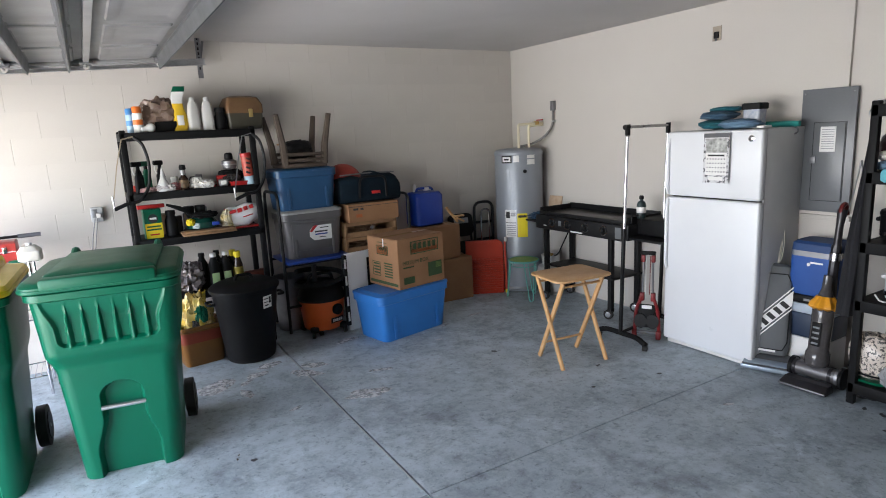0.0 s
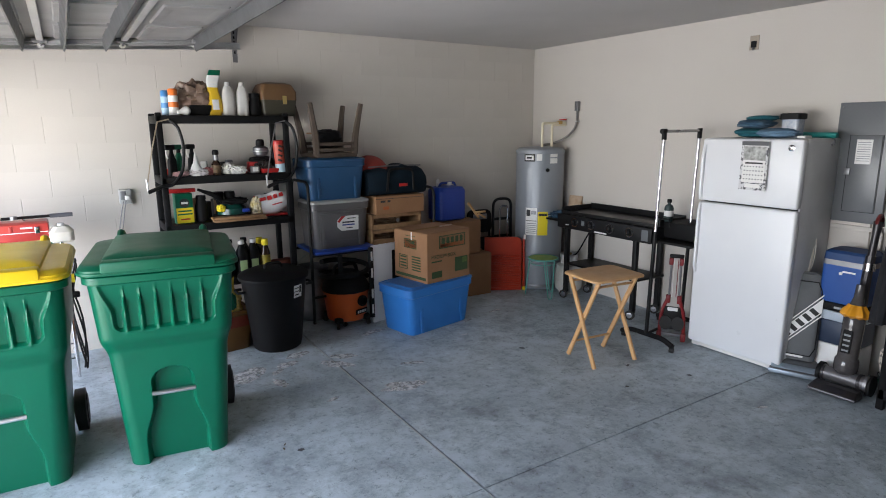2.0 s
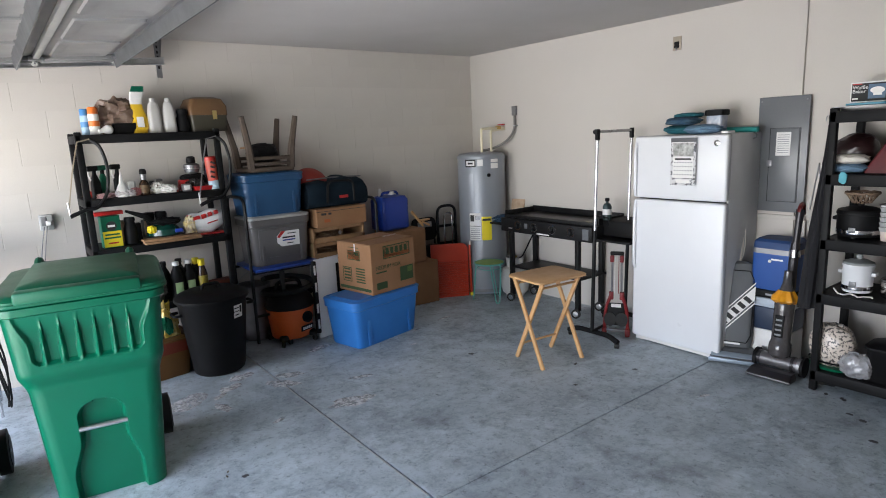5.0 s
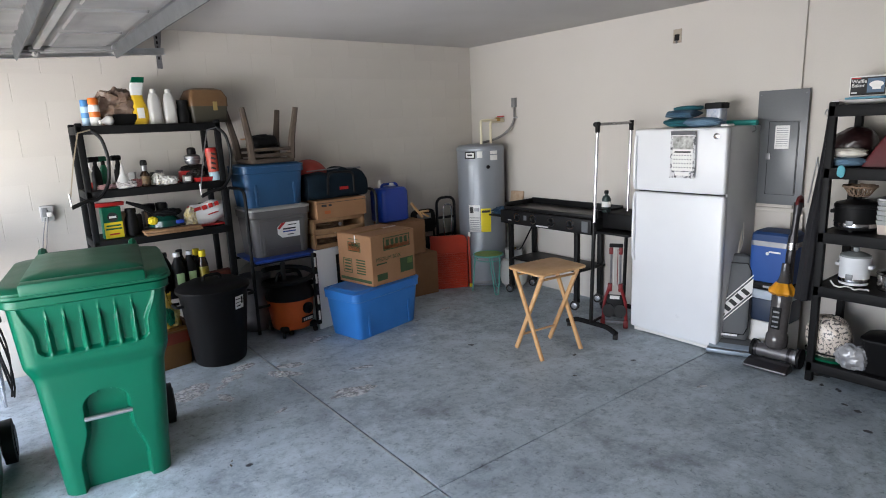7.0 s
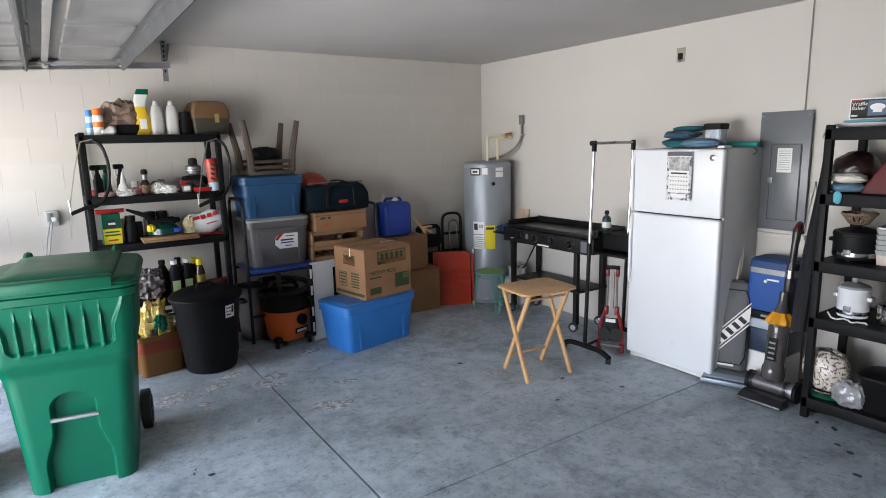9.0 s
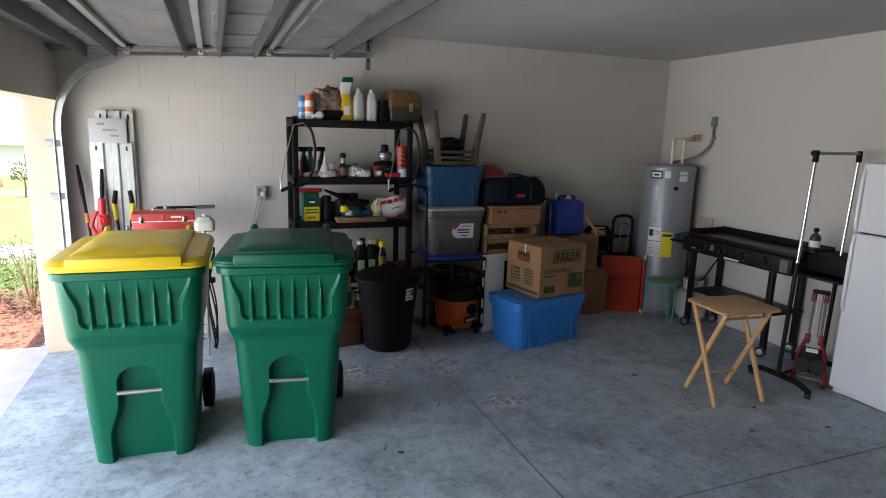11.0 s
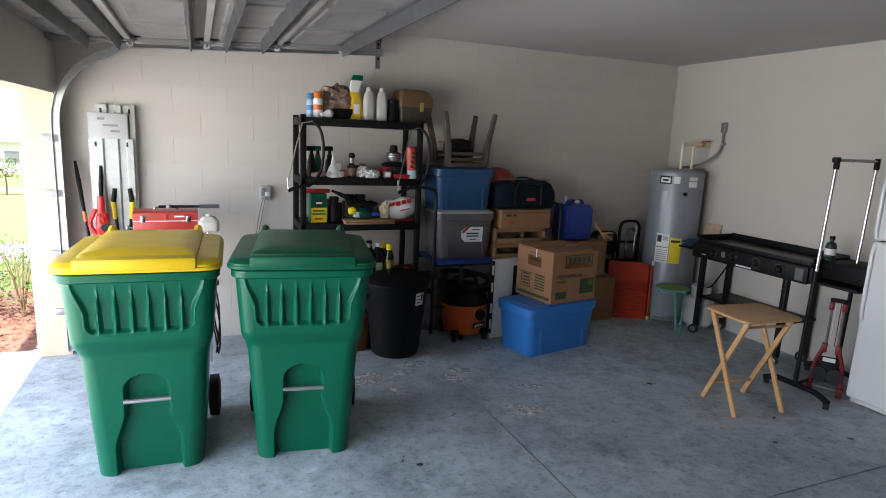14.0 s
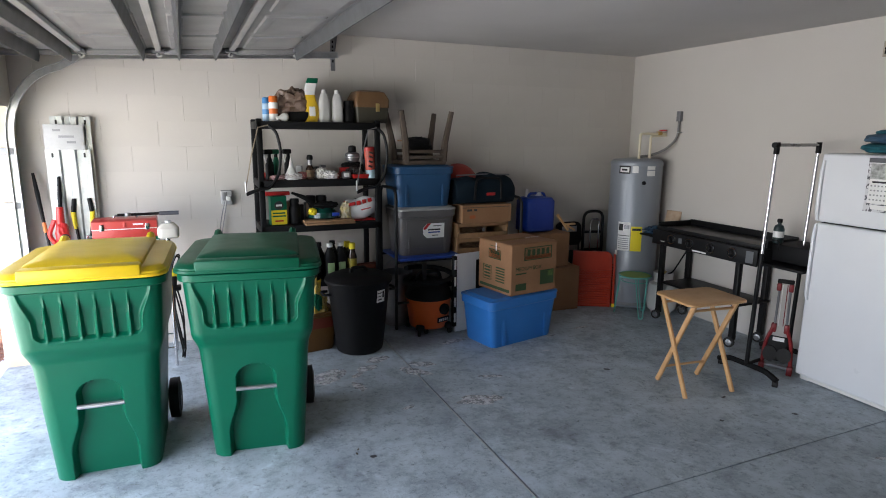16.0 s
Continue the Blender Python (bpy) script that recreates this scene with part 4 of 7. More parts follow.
def trash_can():
    t = thing("trash_can", pose(0.497, 4.26, 0) @ Matrix.Diagonal((0.985, 0.985, 0.925, 1)), "black plastic trash can with a domed lid", "trash can")
    rings = []
    seg = 48
    for r, z in ((0.183, 0.0), (0.196, 0.012), (0.2, 0.04), (0.262, 0.62), (0.268, 0.63), (0.268, 0.66)):
        rings.append([((r + (0.004 if k % 4 < 2 and 0.03 < z < 0.6 else 0)) * math.cos(2 * math.pi * k / seg), r * math.sin(2 * math.pi * k / seg), z) for k in range(seg)])
    part("body", loft(rings), black_plastic, t)
    part("lid", lathe([(0.28, 0.64), (0.285, 0.65), (0.285, 0.67), (0.26, 0.69), (0.2, 0.715), (0.09, 0.725), (0.001, 0.727)], 48), black_plastic, t)
    part("lid_handle", tube(bend([(-0.07, 0, 0.715), (-0.06, 0, 0.765), (0.06, 0, 0.765), (0.07, 0, 0.715)], 0.03), 0.013, 8), black_plastic, t)
    for s in (-1, 1):
        part("side_handle", tube(bend([(s * 0.255, -0.06, 0.55), (s * 0.31, -0.06, 0.55), (s * 0.31, 0.06, 0.55), (s * 0.255, 0.06, 0.55)], 0.03), 0.012, 8), black_plastic, t)
    a = radians(-62)
    st = part("sticker", box((0, 0, 0), (0.085, 0.003, 0.11), 0.001), label_white, t, at=pose(0.262 * math.cos(a), 0.262 * math.sin(a), 0.545, 5, 0, 28))
    for x, z, w, h in ((0.025, 0.015, 0.018, 0.06), (-0.015, 0.03, 0.05, 0.008), (-0.015, 0.0, 0.05, 0.006), (-0.01, -0.03, 0.04, 0.01)):
        part("sticker_bar", box((x, -0.002, z), (w, 0.002, h)), dark_print, st)


trash_can()
tub = thing("plastic_tub", pose(0.13, 4.44, 0, 0, 0, 8), "brown plastic tub holding a yellow bag", "tub")
part("body", loft([rrect(0.3, 0.24, 0.04, 0.0), rrect(0.31, 0.25, 0.04, 0.02), rrect(0.36, 0.3, 0.05, 0.3), rrect(0.38, 0.32, 0.05, 0.31), rrect(0.38, 0.32, 0.05, 0.335), rrect(0.33, 0.27, 0.04, 0.335), rrect(0.28, 0.22, 0.04, 0.05)]), material("amber_plastic", (0.2, 0.085, 0.012), (0.15, 0.06, 0.01), 0.4), tub)
part("red_band", loft([rrect(0.352, 0.292, 0.05, 0.2), rrect(0.362, 0.302, 0.05, 0.29)], caps=(False, False)), material("dull_red_band", (0.22, 0.03, 0.012), rough=0.5), tub)
yb = thing("soil_bag", pose(0.13, 4.4, 0.06), "crumpled yellow plastic soil bag with green mark", "bag")
part("bag", blob((0, 0, 0.26), (0.12, 0.09, 0.25), 11, 0.35, 4.0, 28, 20), material("yellow_film", (0.75, 0.5, 0.02), (0.6, 0.5, 0.3), 0.25, scale=9), yb)
part("green_mark", blob((0.02, -0.085, 0.36), (0.045, 0.02, 0.07), 4, 0.4), green_plastic, yb)
part("dark_mark", blob((-0.03, -0.085, 0.26), (0.03, 0.02, 0.06), 6, 0.4), dark_print, yb)


# things in the corner
carton("storage_box", pose(2.75, 4.75, 0, 0, 0, -4), 0.42, 0.42, 0.45, "plain brown cardboard box by the wall")
carton("storage_box", pose(2.63, 4.76, 0.466, 0, 0, 3), 0.38, 0.4, 0.345, "smaller brown cardboard box stacked on another")
jug = thing("fuel_jug", pose(2.52, 4.76, 0.828, 0, 0, 4), "deep blue plastic jug with a white cap", "jug")
jug_blue = material("jug_blue_plastic", (0.003, 0.036, 0.3), (0.003, 0.03, 0.25), 0.4)
part("body", loft([rrect(0.3, 0.22, 0.05, 0.0), rrect(0.34, 0.26, 0.05, 0.015), rrect(0.34, 0.26, 0.05, 0.31), rrect(0.3, 0.22, 0.05, 0.345), rrect(0.12, 0.1, 0.03, 0.36)]), jug_blue, jug)
part("cap", lathe([(0.03, 0.36), (0.032, 0.365), (0.032, 0.39), (0.02, 0.395)], 18, c=(0.03, 0, 0)), white_plastic, jug)
part("spout", lathe([(0.022, 0.33), (0.02, 0.4), (0.012, 0.43)], 14, c=(-0.09, 0.03, 0)), white_plastic, jug)
part("grip", tube(bend([(-0.1, 0, 0.34), (-0.08, 0, 0.385), (0.1, 0, 0.385), (0.12, 0, 0.33)], 0.03), 0.014, 8), jug_blue, jug)
fs = thing("folding_stool", pose(2.8, 4.62, 0.826), "small folded natural wood stool", "stool")
for a, b in (((-0.09, 0.02, 0.17), (0.02, -0.03, 0.01)), ((-0.06, 0.06, 0.17), (0.05, 0.02, 0.01)), ((0.0, -0.05, 0.06), (0.1, -0.03, 0.01))):
    part("slat", tube([a, b], 0.013, 4), tray_wood, fs)
part("slat", box((0.04, -0.03, 0.075), (0.12, 0.03, 0.018), 0.004), tray_wood, fs)


def folding_chair():
    c = thing("folding_chair", pose(3.06, 4.86, 0, -5, 0, -6), "folded black chair against the wall", "chair")
    part("backrest", loft([[(p[0], 0.02, p[1]) for p in [(x, z) for x, z, _ in rrect(0.3, 0.26, 0.07, 0)]], [(p[0], -0.02, p[1]) for p in [(x, z) for x, z, _ in rrect(0.3, 0.26, 0.07, 0)]]]), black_plastic, c, at=pose(0, 0, 0.74))
    part("back_slot", box((0, -0.022, 0.79), (0.18, 0.006, 0.06), 0.002), dull_steel, c)
    for s in (-1, 1):
        part("frame_tube", rod((s * 0.14, 0, 0.0), (s * 0.12, 0, 0.8), 0.012), black_steel, c)
    part("seat", box((0, -0.03, 0.36), (0.3, 0.03, 0.4), 0.01), black_plastic, c)


folding_chair()


def red_rack():
    r = thing("red_chair_stack", pose(3.14, 4.55, 0, 0, 0, -28), "stack of red slatted plastic folding chairs", "chairs")
    red = material("chair_red_plastic", (0.47, 0.042, 0.014), (0.4, 0.03, 0.011), 0.4)
    outline = [(-0.22, 0.0), (0.19, 0.0), (0.19, 0.5)] + [(0.19 - 0.07 + 0.07 * math.cos(radians(a)), 0.53 + 0.07 * math.sin(radians(a))) for a in range(0, 91, 15)] + [(-0.22, 0.6)]
    part("back_sheet", prism(outline, 0.03), red, r)
    for i in range(15):
        part("slat", box((0.02, -0.021, 0.03 + 0.026 * i), (0.34, 0.016, 0.012), 0.003), red, r)
        part("edge_rung", box((0.215, 0.03, 0.04 + 0.029 * i), (0.02, 0.09, 0.012), 0.003), red, r)
    for y in (-0.02, 0.08):
        part("post", box((0.215, y, 0.29), (0.022, 0.014, 0.58), 0.004, pose(0, 0, 0, 0, 3 if y > 0 else -1, 0)), red, r)
    part("post_cap", box((0.22, -0.02, 0.6), (0.024, 0.018, 0.05), 0.005), white_plastic, r)
    part("post_foot", box((0.22, -0.02, 0.02), (0.03, 0.03, 0.04), 0.006), label_yellow, r)


red_rack()


def hand_truck():
    h = thing("hand_truck", pose(3.36, 4.86, 0, 0, 0, -10), "black hand truck with looped steel handle", "hand truck")
    part("frame", tube(bend([(-0.13, 0, 0.03), (-0.13, 0, 0.98), (0.1, 0, 0.98), (0.1, 0, 0.03)], 0.09), 0.016, 10), black_steel, h)
    part("inner_frame", tube(bend([(-0.06, -0.03, 0.1), (-0.06, -0.03, 0.9), (0.04, -0.03, 0.9), (0.04, -0.03, 0.1)], 0.05), 0.01, 8), chrome, h)
    for z in (0.3, 0.55, 0.75):
        part("crossbar", box((-0.015, 0, z), (0.22, 0.012, 0.03), 0.003), black_steel, h)
    part("toe_plate", box((-0.015, -0.1, 0.01), (0.24, 0.18, 0.012), 0.003), black_steel, h)
    for s in (-0.15, 0.12):
        bm = lathe([(0.05, -0.02), (0.085, -0.02), (0.085, 0.02), (0.05, 0.02)], 20)
        bmesh.ops.transform(bm, matrix=pose(s, 0.045, 0.086, 0, 90, 0), verts=bm.verts)
        part("wheel", bm, rubber, h)


hand_truck()
gp = thing("metal_pole", pose(3.43, 4.42, 0), "grey metal pole with dark cap", "pole")
part("shaft", rod((0, 0, 0), (-0.02, 0.02, 0.79), 0.023, 14), plain("brushed_grey", (0.45, 0.46, 0.47), 0.35, 0.8), gp)
part("cap", rod((-0.02, 0.02, 0.79), (-0.021, 0.021, 0.83), 0.027, 14), black_plastic, gp)


def green_stool():
    s = thing("wire_stool", pose(3.34, 4.14, 0), "small round stool with teal wire legs", "stool")
    teal = plain("teal_paint", (0.12, 0.4, 0.34), 0.4)
    part("seat", lathe([(0.15, 0.405), (0.155, 0.41), (0.155, 0.42), (0.001, 0.425)], 28), material("lime_mesh", (0.3, 0.42, 0.1), (0.2, 0.34, 0.1), 0.6, fine=200, bump=0.6), s)
    part("rim", tube([(0.158 * math.cos(radians(a)), 0.158 * math.sin(radians(a)), 0.415) for a in range(0, 360, 15)], 0.009, 8, closed=True), teal, s)
    part("ring", tube([(0.13 * math.cos(radians(a)), 0.13 * math.sin(radians(a)), 0.36) for a in range(0, 360, 20)], 0.005, 6, closed=True), teal, s)
    for a in (-105, 15, 135):
        u = Vector((math.cos(radians(a)), math.sin(radians(a)), 0))
        v = Vector((-u.y, u.x, 0))
        pts = [u * 0.14 + v * 0.06 + Vector((0, 0, 0.41)), u * 0.18 + v * 0.02 + Vector((0, 0, 0.008)), u * 0.18 - v * 0.02 + Vector((0, 0, 0.008)), u * 0.14 - v * 0.06 + Vector((0, 0, 0.41))]
        part("leg", tube(bend(pts, 0.04), 0.006, 6), teal, s)


green_stool()


def gas_tank(m):
    t = thing("propane_tank", m, "white propane tank under the griddle", "gas tank")
    part("body", lathe([(0.1, 0), (0.105, 0.02), (0.14, 0.05), (0.152, 0.12), (0.152, 0.24), (0.13, 0.31), (0.06, 0.345), (0.03, 0.35)], 32), material("tank_white", (0.6, 0.6, 0.58), (0.5, 0.5, 0.48), 0.4), t)
    part("collar", lathe([(0.09, 0.33), (0.1, 0.43), (0.095, 0.43), (0.086, 0.33)], 24, caps=(False, False)), white_plastic, t)
    part("valve", lathe([(0.018, 0.34), (0.018, 0.42), (0.03, 0.425), (0.03, 0.44), (0.01, 0.445)], 14), plain("valve_brass", (0.5, 0.35, 0.14), 0.4, 1.0), t)
    part("hose", tube(bend([(0.02, -0.02, 0.4), (0.0, -0.12, 0.45), (-0.03, -0.25, 0.62), (0, -0.3, 0.74)], 0.08), 0.008, 6), black_plastic, t)


gas_tank(pose(3.68, 4.1, 0))
bk = solo("cookbook", box((0, 0, 0.11), (0.02, 0.17, 0.22), 0.003), material("book_cover", (0.55, 0.42, 0.3), (0.4, 0.25, 0.15), 0.5, scale=14), pose(3.84, 4.22, 0.822, 0, 12, 8), "paperback cookbook leaning on the griddle shelf", "book")
solo("blue_cloth", blob((0, 0, 0.03), (0.13, 0.1, 0.035), 5, 0.4, 4), material("blue_cloth_fabric", (0.02, 0.05, 0.1), (0.03, 0.08, 0.13), 0.9), pose(3.66, 4.22, 0.822), "crumpled dark blue cloth on side shelf", "cloth")
cyl_ = thing("propane_cylinder", pose(3.6, 2.82, 0.957), "small dark green propane cylinder standing upright", "gas cylinder")
part("body", lathe([(0.03, 0), (0.038, 0.008), (0.04, 0.02), (0.04, 0.12), (0.03, 0.145), (0.014, 0.155), (0.014, 0.175)], 24), material("bottle_green", (0.02, 0.04, 0.04), rough=0.35), cyl_)
part("band", lathe([(0.0405, 0.05), (0.0405, 0.1)], 24, caps=(False, False)), label_white, cyl_)
part("cap", lathe([(0.02, 0.17), (0.02, 0.195), (0.012, 0.2)], 16), black_plastic, cyl_)


def garment_rack():
    g = thing("garment_rack", pose(0, 0, 0), "chrome and black rolling garment rack", "garment rack")
    a, b = Vector((3.09, 2.58, 0)), Vector((3.69, 2.68, 0))
    for p in (a, b):
        s = part("base_foot", tube(bend([(p.x - 0.02, p.y + 0.24, 0.05), (p.x, p.y + 0.16, 0.085), (p.x + 0.01, p.y - 0.16, 0.085), (p.x + 0.0, p.y - 0.26, 0.05)], 0.08), 0.022, 8), black_plastic, g)
        for k in (0.23, -0.25):
            bm = lathe([(0.012, -0.02), (0.024, -0.018), (0.024, 0.018), (0.012, 0.02)], 14)
            bmesh.ops.transform(bm, matrix=pose(p.x, p.y + k, 0.024, 90, 0, 30), verts=bm.verts)
            part("caster", bm, rubber, s)
        part("lower_post", rod((p.x, p.y, 0.08), (p.x + 0.03, p.y, 0.95), 0.016, 12), black_steel, g)
        part("upper_post", rod((p.x + 0.03, p.y, 0.94), (p.x + 0.06, p.y, 1.7), 0.0125, 12), chrome, g)
        part("corner_joint", rod((p.x + 0.06, p.y, 1.68), (p.x + 0.061, p.y, 1.765), 0.02, 12), black_plastic, g)
    part("top_rail", rod((a.x + 0.06, a.y, 1.745), (b.x + 0.06, b.y, 1.745), 0.0125, 12), plain("dark_chrome", (0.3, 0.3, 0.31), 0.25, 1.0), g)
    part("rail_end", rod((a.x + 0.02, a.y - 0.007, 1.745), (a.x + 0.07, a.y, 1.745), 0.02, 12), black_plastic, g)
    part("lower_rail", rod((a.x, a.y, 0.085), (b.x, b.y, 0.085), 0.012, 10), black_steel, g)


garment_rack()


cart_red = material("dull_red_plastic", (0.22, 0.01, 0.012), (0.16, 0.008, 0.01), 0.45)


def luggage_cart():
    c = thing("luggage_cart", pose(3.34, 2.52, 0, 0, 0, -60) @ Matrix.Diagonal((0.8, 0.95, 1.0, 1)), "folded red and black luggage cart", "luggage cart")
    for s in (-1, 1):
        part("rail", rod((s * 0.05, 0, 0.34), (s * 0.045, 0.02, 0.72), 0.011, 10), dull_steel, c)
        part("joint", box((s * 0.05, 0.015, 0.68), (0.04, 0.04, 0.06), 0.008), cart_red, c)
        part("joint", box((s * 0.055, 0, 0.36), (0.045, 0.045, 0.07), 0.008), cart_red, c)
        part("arm", tube(bend([(s * 0.06, -0.01, 0.36), (s * 0.11, -0.02, 0.24), (s * 0.12, -0.02, 0.08)], 0.04), 0.018, 8), cart_red, c)
        w = lathe([(0.03, -0.012), (0.062, -0.012), (0.062, 0.012), (0.03, 0.012)], 20)
        bmesh.ops.transform(w, matrix=pose(s * 0.06, -0.035, 0.16, 90, 0, 0), verts=w.verts)
        part("wheel", w, rubber, c)
        part("foot", box((s * 0.12, -0.03, 0.045), (0.05, 0.06, 0.07), 0.01), cart_red, c)
        part("band", rod((s * 0.02, -0.005, 0.38), (s * 0.02, 0.01, 0.7), 0.004, 6), label_white if s < 0 else cart_red, c)
    part("grip", box((0, 0.02, 0.725), (0.14, 0.035, 0.03), 0.008), black_plastic, c)
    part("plate", box((0, -0.02, 0.2), (0.17, 0.02, 0.2), 0.01), black_plastic, c)
    part("reflector", box((0, -0.034, 0.28), (0.1, 0.006, 0.03), 0.002), label_white, c)
    part("cross_bar", box((0, -0.03, 0.06), (0.24, 0.03, 0.025), 0.006), dull_steel, c)


luggage_cart()


BASE = pose(-0.084, 0, 0)
# ---- on the block wall's shelf ----
def bottle(m, r, h, mat, cap, label, neck=0.35, cap_h=0.03, band=None, category="bottle", name="bottle", shoulder=0.72):
    b = thing(name, m, label, category)
    body_h = h - cap_h
    part("body", lathe([(r * 0.9, 0), (r, 0.006), (r, body_h * shoulder), (r * 0.8, body_h * (shoulder + 0.12)), (r * neck, body_h * 0.96), (r * neck, body_h)], 20), mat, b)
    part("cap", lathe([(r * (neck + 0.08), body_h - 0.002), (r * (neck + 0.1), body_h + 0.004), (r * (neck + 0.06), h), (0.001, h + 0.001)], 16), cap, b)
    if band:
        part("label", lathe([(r + 0.0008, body_h * 0.15), (r + 0.0008, body_h * shoulder * 0.9)], 20, caps=(False, False)), band, b)
    return b


S = 4.52
Z4, Z3, Z2, Z1, Z0 = LEV[4] + 0.001, LEV[3] + 0.001, LEV[2] + 0.001, LEV[1] + 0.001, LEV[0] + 0.001
orange_cap = plain("orange_cap", (0.7, 0.16, 0.02), 0.4)
clear_brown = material("brown_film", (0.16, 0.1, 0.07), (0.28, 0.2, 0.16), 0.25, scale=12, fine=40, bump=0.5)
amber = material("amber_bottle", (0.03, 0.015, 0.008), rough=0.25)
cream = plain("cream_bottle", (0.72, 0.68, 0.6), 0.45)


def spray_can(m, body, cap, label, r=0.033, h=0.2, name="spray_can"):
    c = thing(name, m, label, "spray can")
    part("can", lathe([(r * 0.95, 0), (r, 0.004), (r, h * 0.72), (r * 0.8, h * 0.77)], 24), body, c)
    part("cap", lathe([(r * 0.95, h * 0.75), (r * 0.95, h * 0.96), (r * 0.8, h), (0.001, h)], 20), cap, c)
    part("band", lathe([(r + 0.0006, h * 0.3), (r + 0.0006, h * 0.5)], 24, caps=(False, False)), cap, c)
    return c


spray_can(pose(0.0, S + 0.1, Z4), label_white, orange_cap, "white spray can with an orange cap", 0.036, 0.2)
spray_can(pose(-0.045, S + 0.17, Z4), plain("pale_blue_can", (0.3, 0.45, 0.6), 0.4), plain("blue_cap", (0.05, 0.2, 0.45), 0.4), "pale blue and white spray can", 0.034, 0.19)
bag = thing("wrapped_bundle", pose(0.18, S + 0.24, Z4), "brown bundle wrapped in clear plastic film", "bundle")
part("wrap", blob((0, 0, 0.13), (0.16, 0.13, 0.135), 2, 0.22, 3.5, 30, 20), clear_brown, bag)
part("base_box", box((0.02, -0.1, 0.04), (0.16, 0.1, 0.08), 0.006), black_plastic, bag)
solo("light_bulb", lathe([(0.001, -0.035)] + [(0.035 * math.cos(radians(a)), 0.035 * math.sin(radians(a))) for a in range(-80, 40, 15)] + [(0.017, 0.045), (0.015, 0.07), (0.006, 0.075)], 20), white_plastic, pose(0.08, S + 0.06, Z4 + 0.034, 0, 100, 200), "white frosted light bulb lying down", "light bulb")
ybag = thing("seed_bag", pose(0.3, S + 0.12, Z4, 0, 0, 0), "tall yellow and white seed bag with green top", "bag")
yellow_film = material("yellow_bag_film", (0.75, 0.5, 0.03), (0.65, 0.4, 0.02), 0.3, scale=12)


def pouch(z0, z1, grow=0.0):
    """A slice of a standing pouch that leans and narrows to a crimped top."""
    rings = []
    for i in range(9):
        z = z0 + (z1 - z0) * i / 8
        k = z / 0.36
        w, d = 0.115 - 0.035 * k + 0.012 * math.sin(9 * k) + grow, 0.07 * (1 - k) ** 0.7 + 0.006 + grow
        rings.append(rrect(w, d, d * 0.45, z, 4, cx=0.03 * k + 0.012 * math.sin(7 * k), cy=0.04 * k))
    return loft(rings)


part("bag", pouch(0.0, 0.22), yellow_film, ybag)
part("white_panel", pouch(0.22, 0.315), label_white, ybag)
part("green_top", pouch(0.315, 0.358), green_plastic, ybag)
part("front_label", box((0.012, -0.032, 0.085), (0.05, 0.004, 0.08), 0.002, pose(0, 0, 0, -8)), label_white, ybag)


milky = material("milky_plastic", (0.5, 0.49, 0.47), (0.44, 0.43, 0.41), 0.4, scale=9)


def jug_bottle(m, lab):
    b = thing("white_bottle", m, lab, "bottle", "white bottles")
    part("body", loft([rrect(0.075, 0.06, 0.022, 0.0), rrect(0.083, 0.068, 0.026, 0.01), rrect(0.083, 0.068, 0.026, 0.12), rrect(0.078, 0.062, 0.026, 0.18), rrect(0.06, 0.05, 0.022, 0.225), rrect(0.036, 0.036, 0.016, 0.24)]), milky, b)
    part("cap", lathe([(0.021, 0.238), (0.022, 0.244), (0.018, 0.268), (0.001, 0.27)], 18), milky, b)
    return b


jb = jug_bottle(pose(0.415, S + 0.1, Z4, 0, 0, 6) @ Matrix.Diagonal((1.12, 1.1, 0.98, 1)), "plain white plastic bottle with a cap")
copy_thing(jb, BASE @ pose(0.525, S + 0.1, Z4, 0, 0, -8))
bottle(pose(0.625, S + 0.12, Z4), 0.048, 0.18, black_plastic, black_plastic, "squat black plastic canister", 0.8, 0.03, name="canister", category="canister")
bx = thing("tackle_box", pose(0.82, S + 0.2, Z4, 0, 0, 5), "brown and dark green tackle box with clasp", "box")
part("base", loft([rrect(0.28, 0.22, 0.02, 0.0), rrect(0.3, 0.24, 0.02, 0.13)]), material("olive_plastic", (0.05, 0.045, 0.03), rough=0.5), bx)
part("lid", loft([rrect(0.31, 0.25, 0.025, 0.13), rrect(0.31, 0.25, 0.025, 0.2), rrect(0.26, 0.2, 0.04, 0.26), rrect(0.18, 0.12, 0.04, 0.275)]), material("brown_lid_plastic", (0.16, 0.085, 0.035), (0.12, 0.06, 0.025), 0.5), bx)
part("clasp", box((0.04, -0.128, 0.13), (0.035, 0.012, 0.07), 0.004), plain("brass_clasp", (0.5, 0.38, 0.15), 0.4, 0.7), bx)

# second shelf from the top
for x, y, g in ((-0.05, 0.1, black_plastic), (0.01, 0.16, dark_green), (0.12, 0.22, black_plastic)):
    s = thing("spray_bottle", pose(x, S + y, Z3, 0, 0, 20), "dark trigger spray bottle", "spray bottle", "trigger bottles")
    part("body", loft([rrect(0.065, 0.05, 0.02, 0), rrect(0.07, 0.055, 0.022, 0.01), rrect(0.065, 0.05, 0.02, 0.12), rrect(0.03, 0.03, 0.012, 0.18)]), g, s)
    part("trigger_head", box((-0.012, 0, 0.225), (0.08, 0.03, 0.04), 0.01), g, s)
    part("trigger", tube(bend([(-0.035, 0, 0.21), (-0.045, 0, 0.18), (-0.03, 0, 0.14)], 0.02), 0.006, 6), white_plastic, s)
    part("neck", lathe([(0.014, 0.175), (0.014, 0.21)], 14), black_plastic, s)
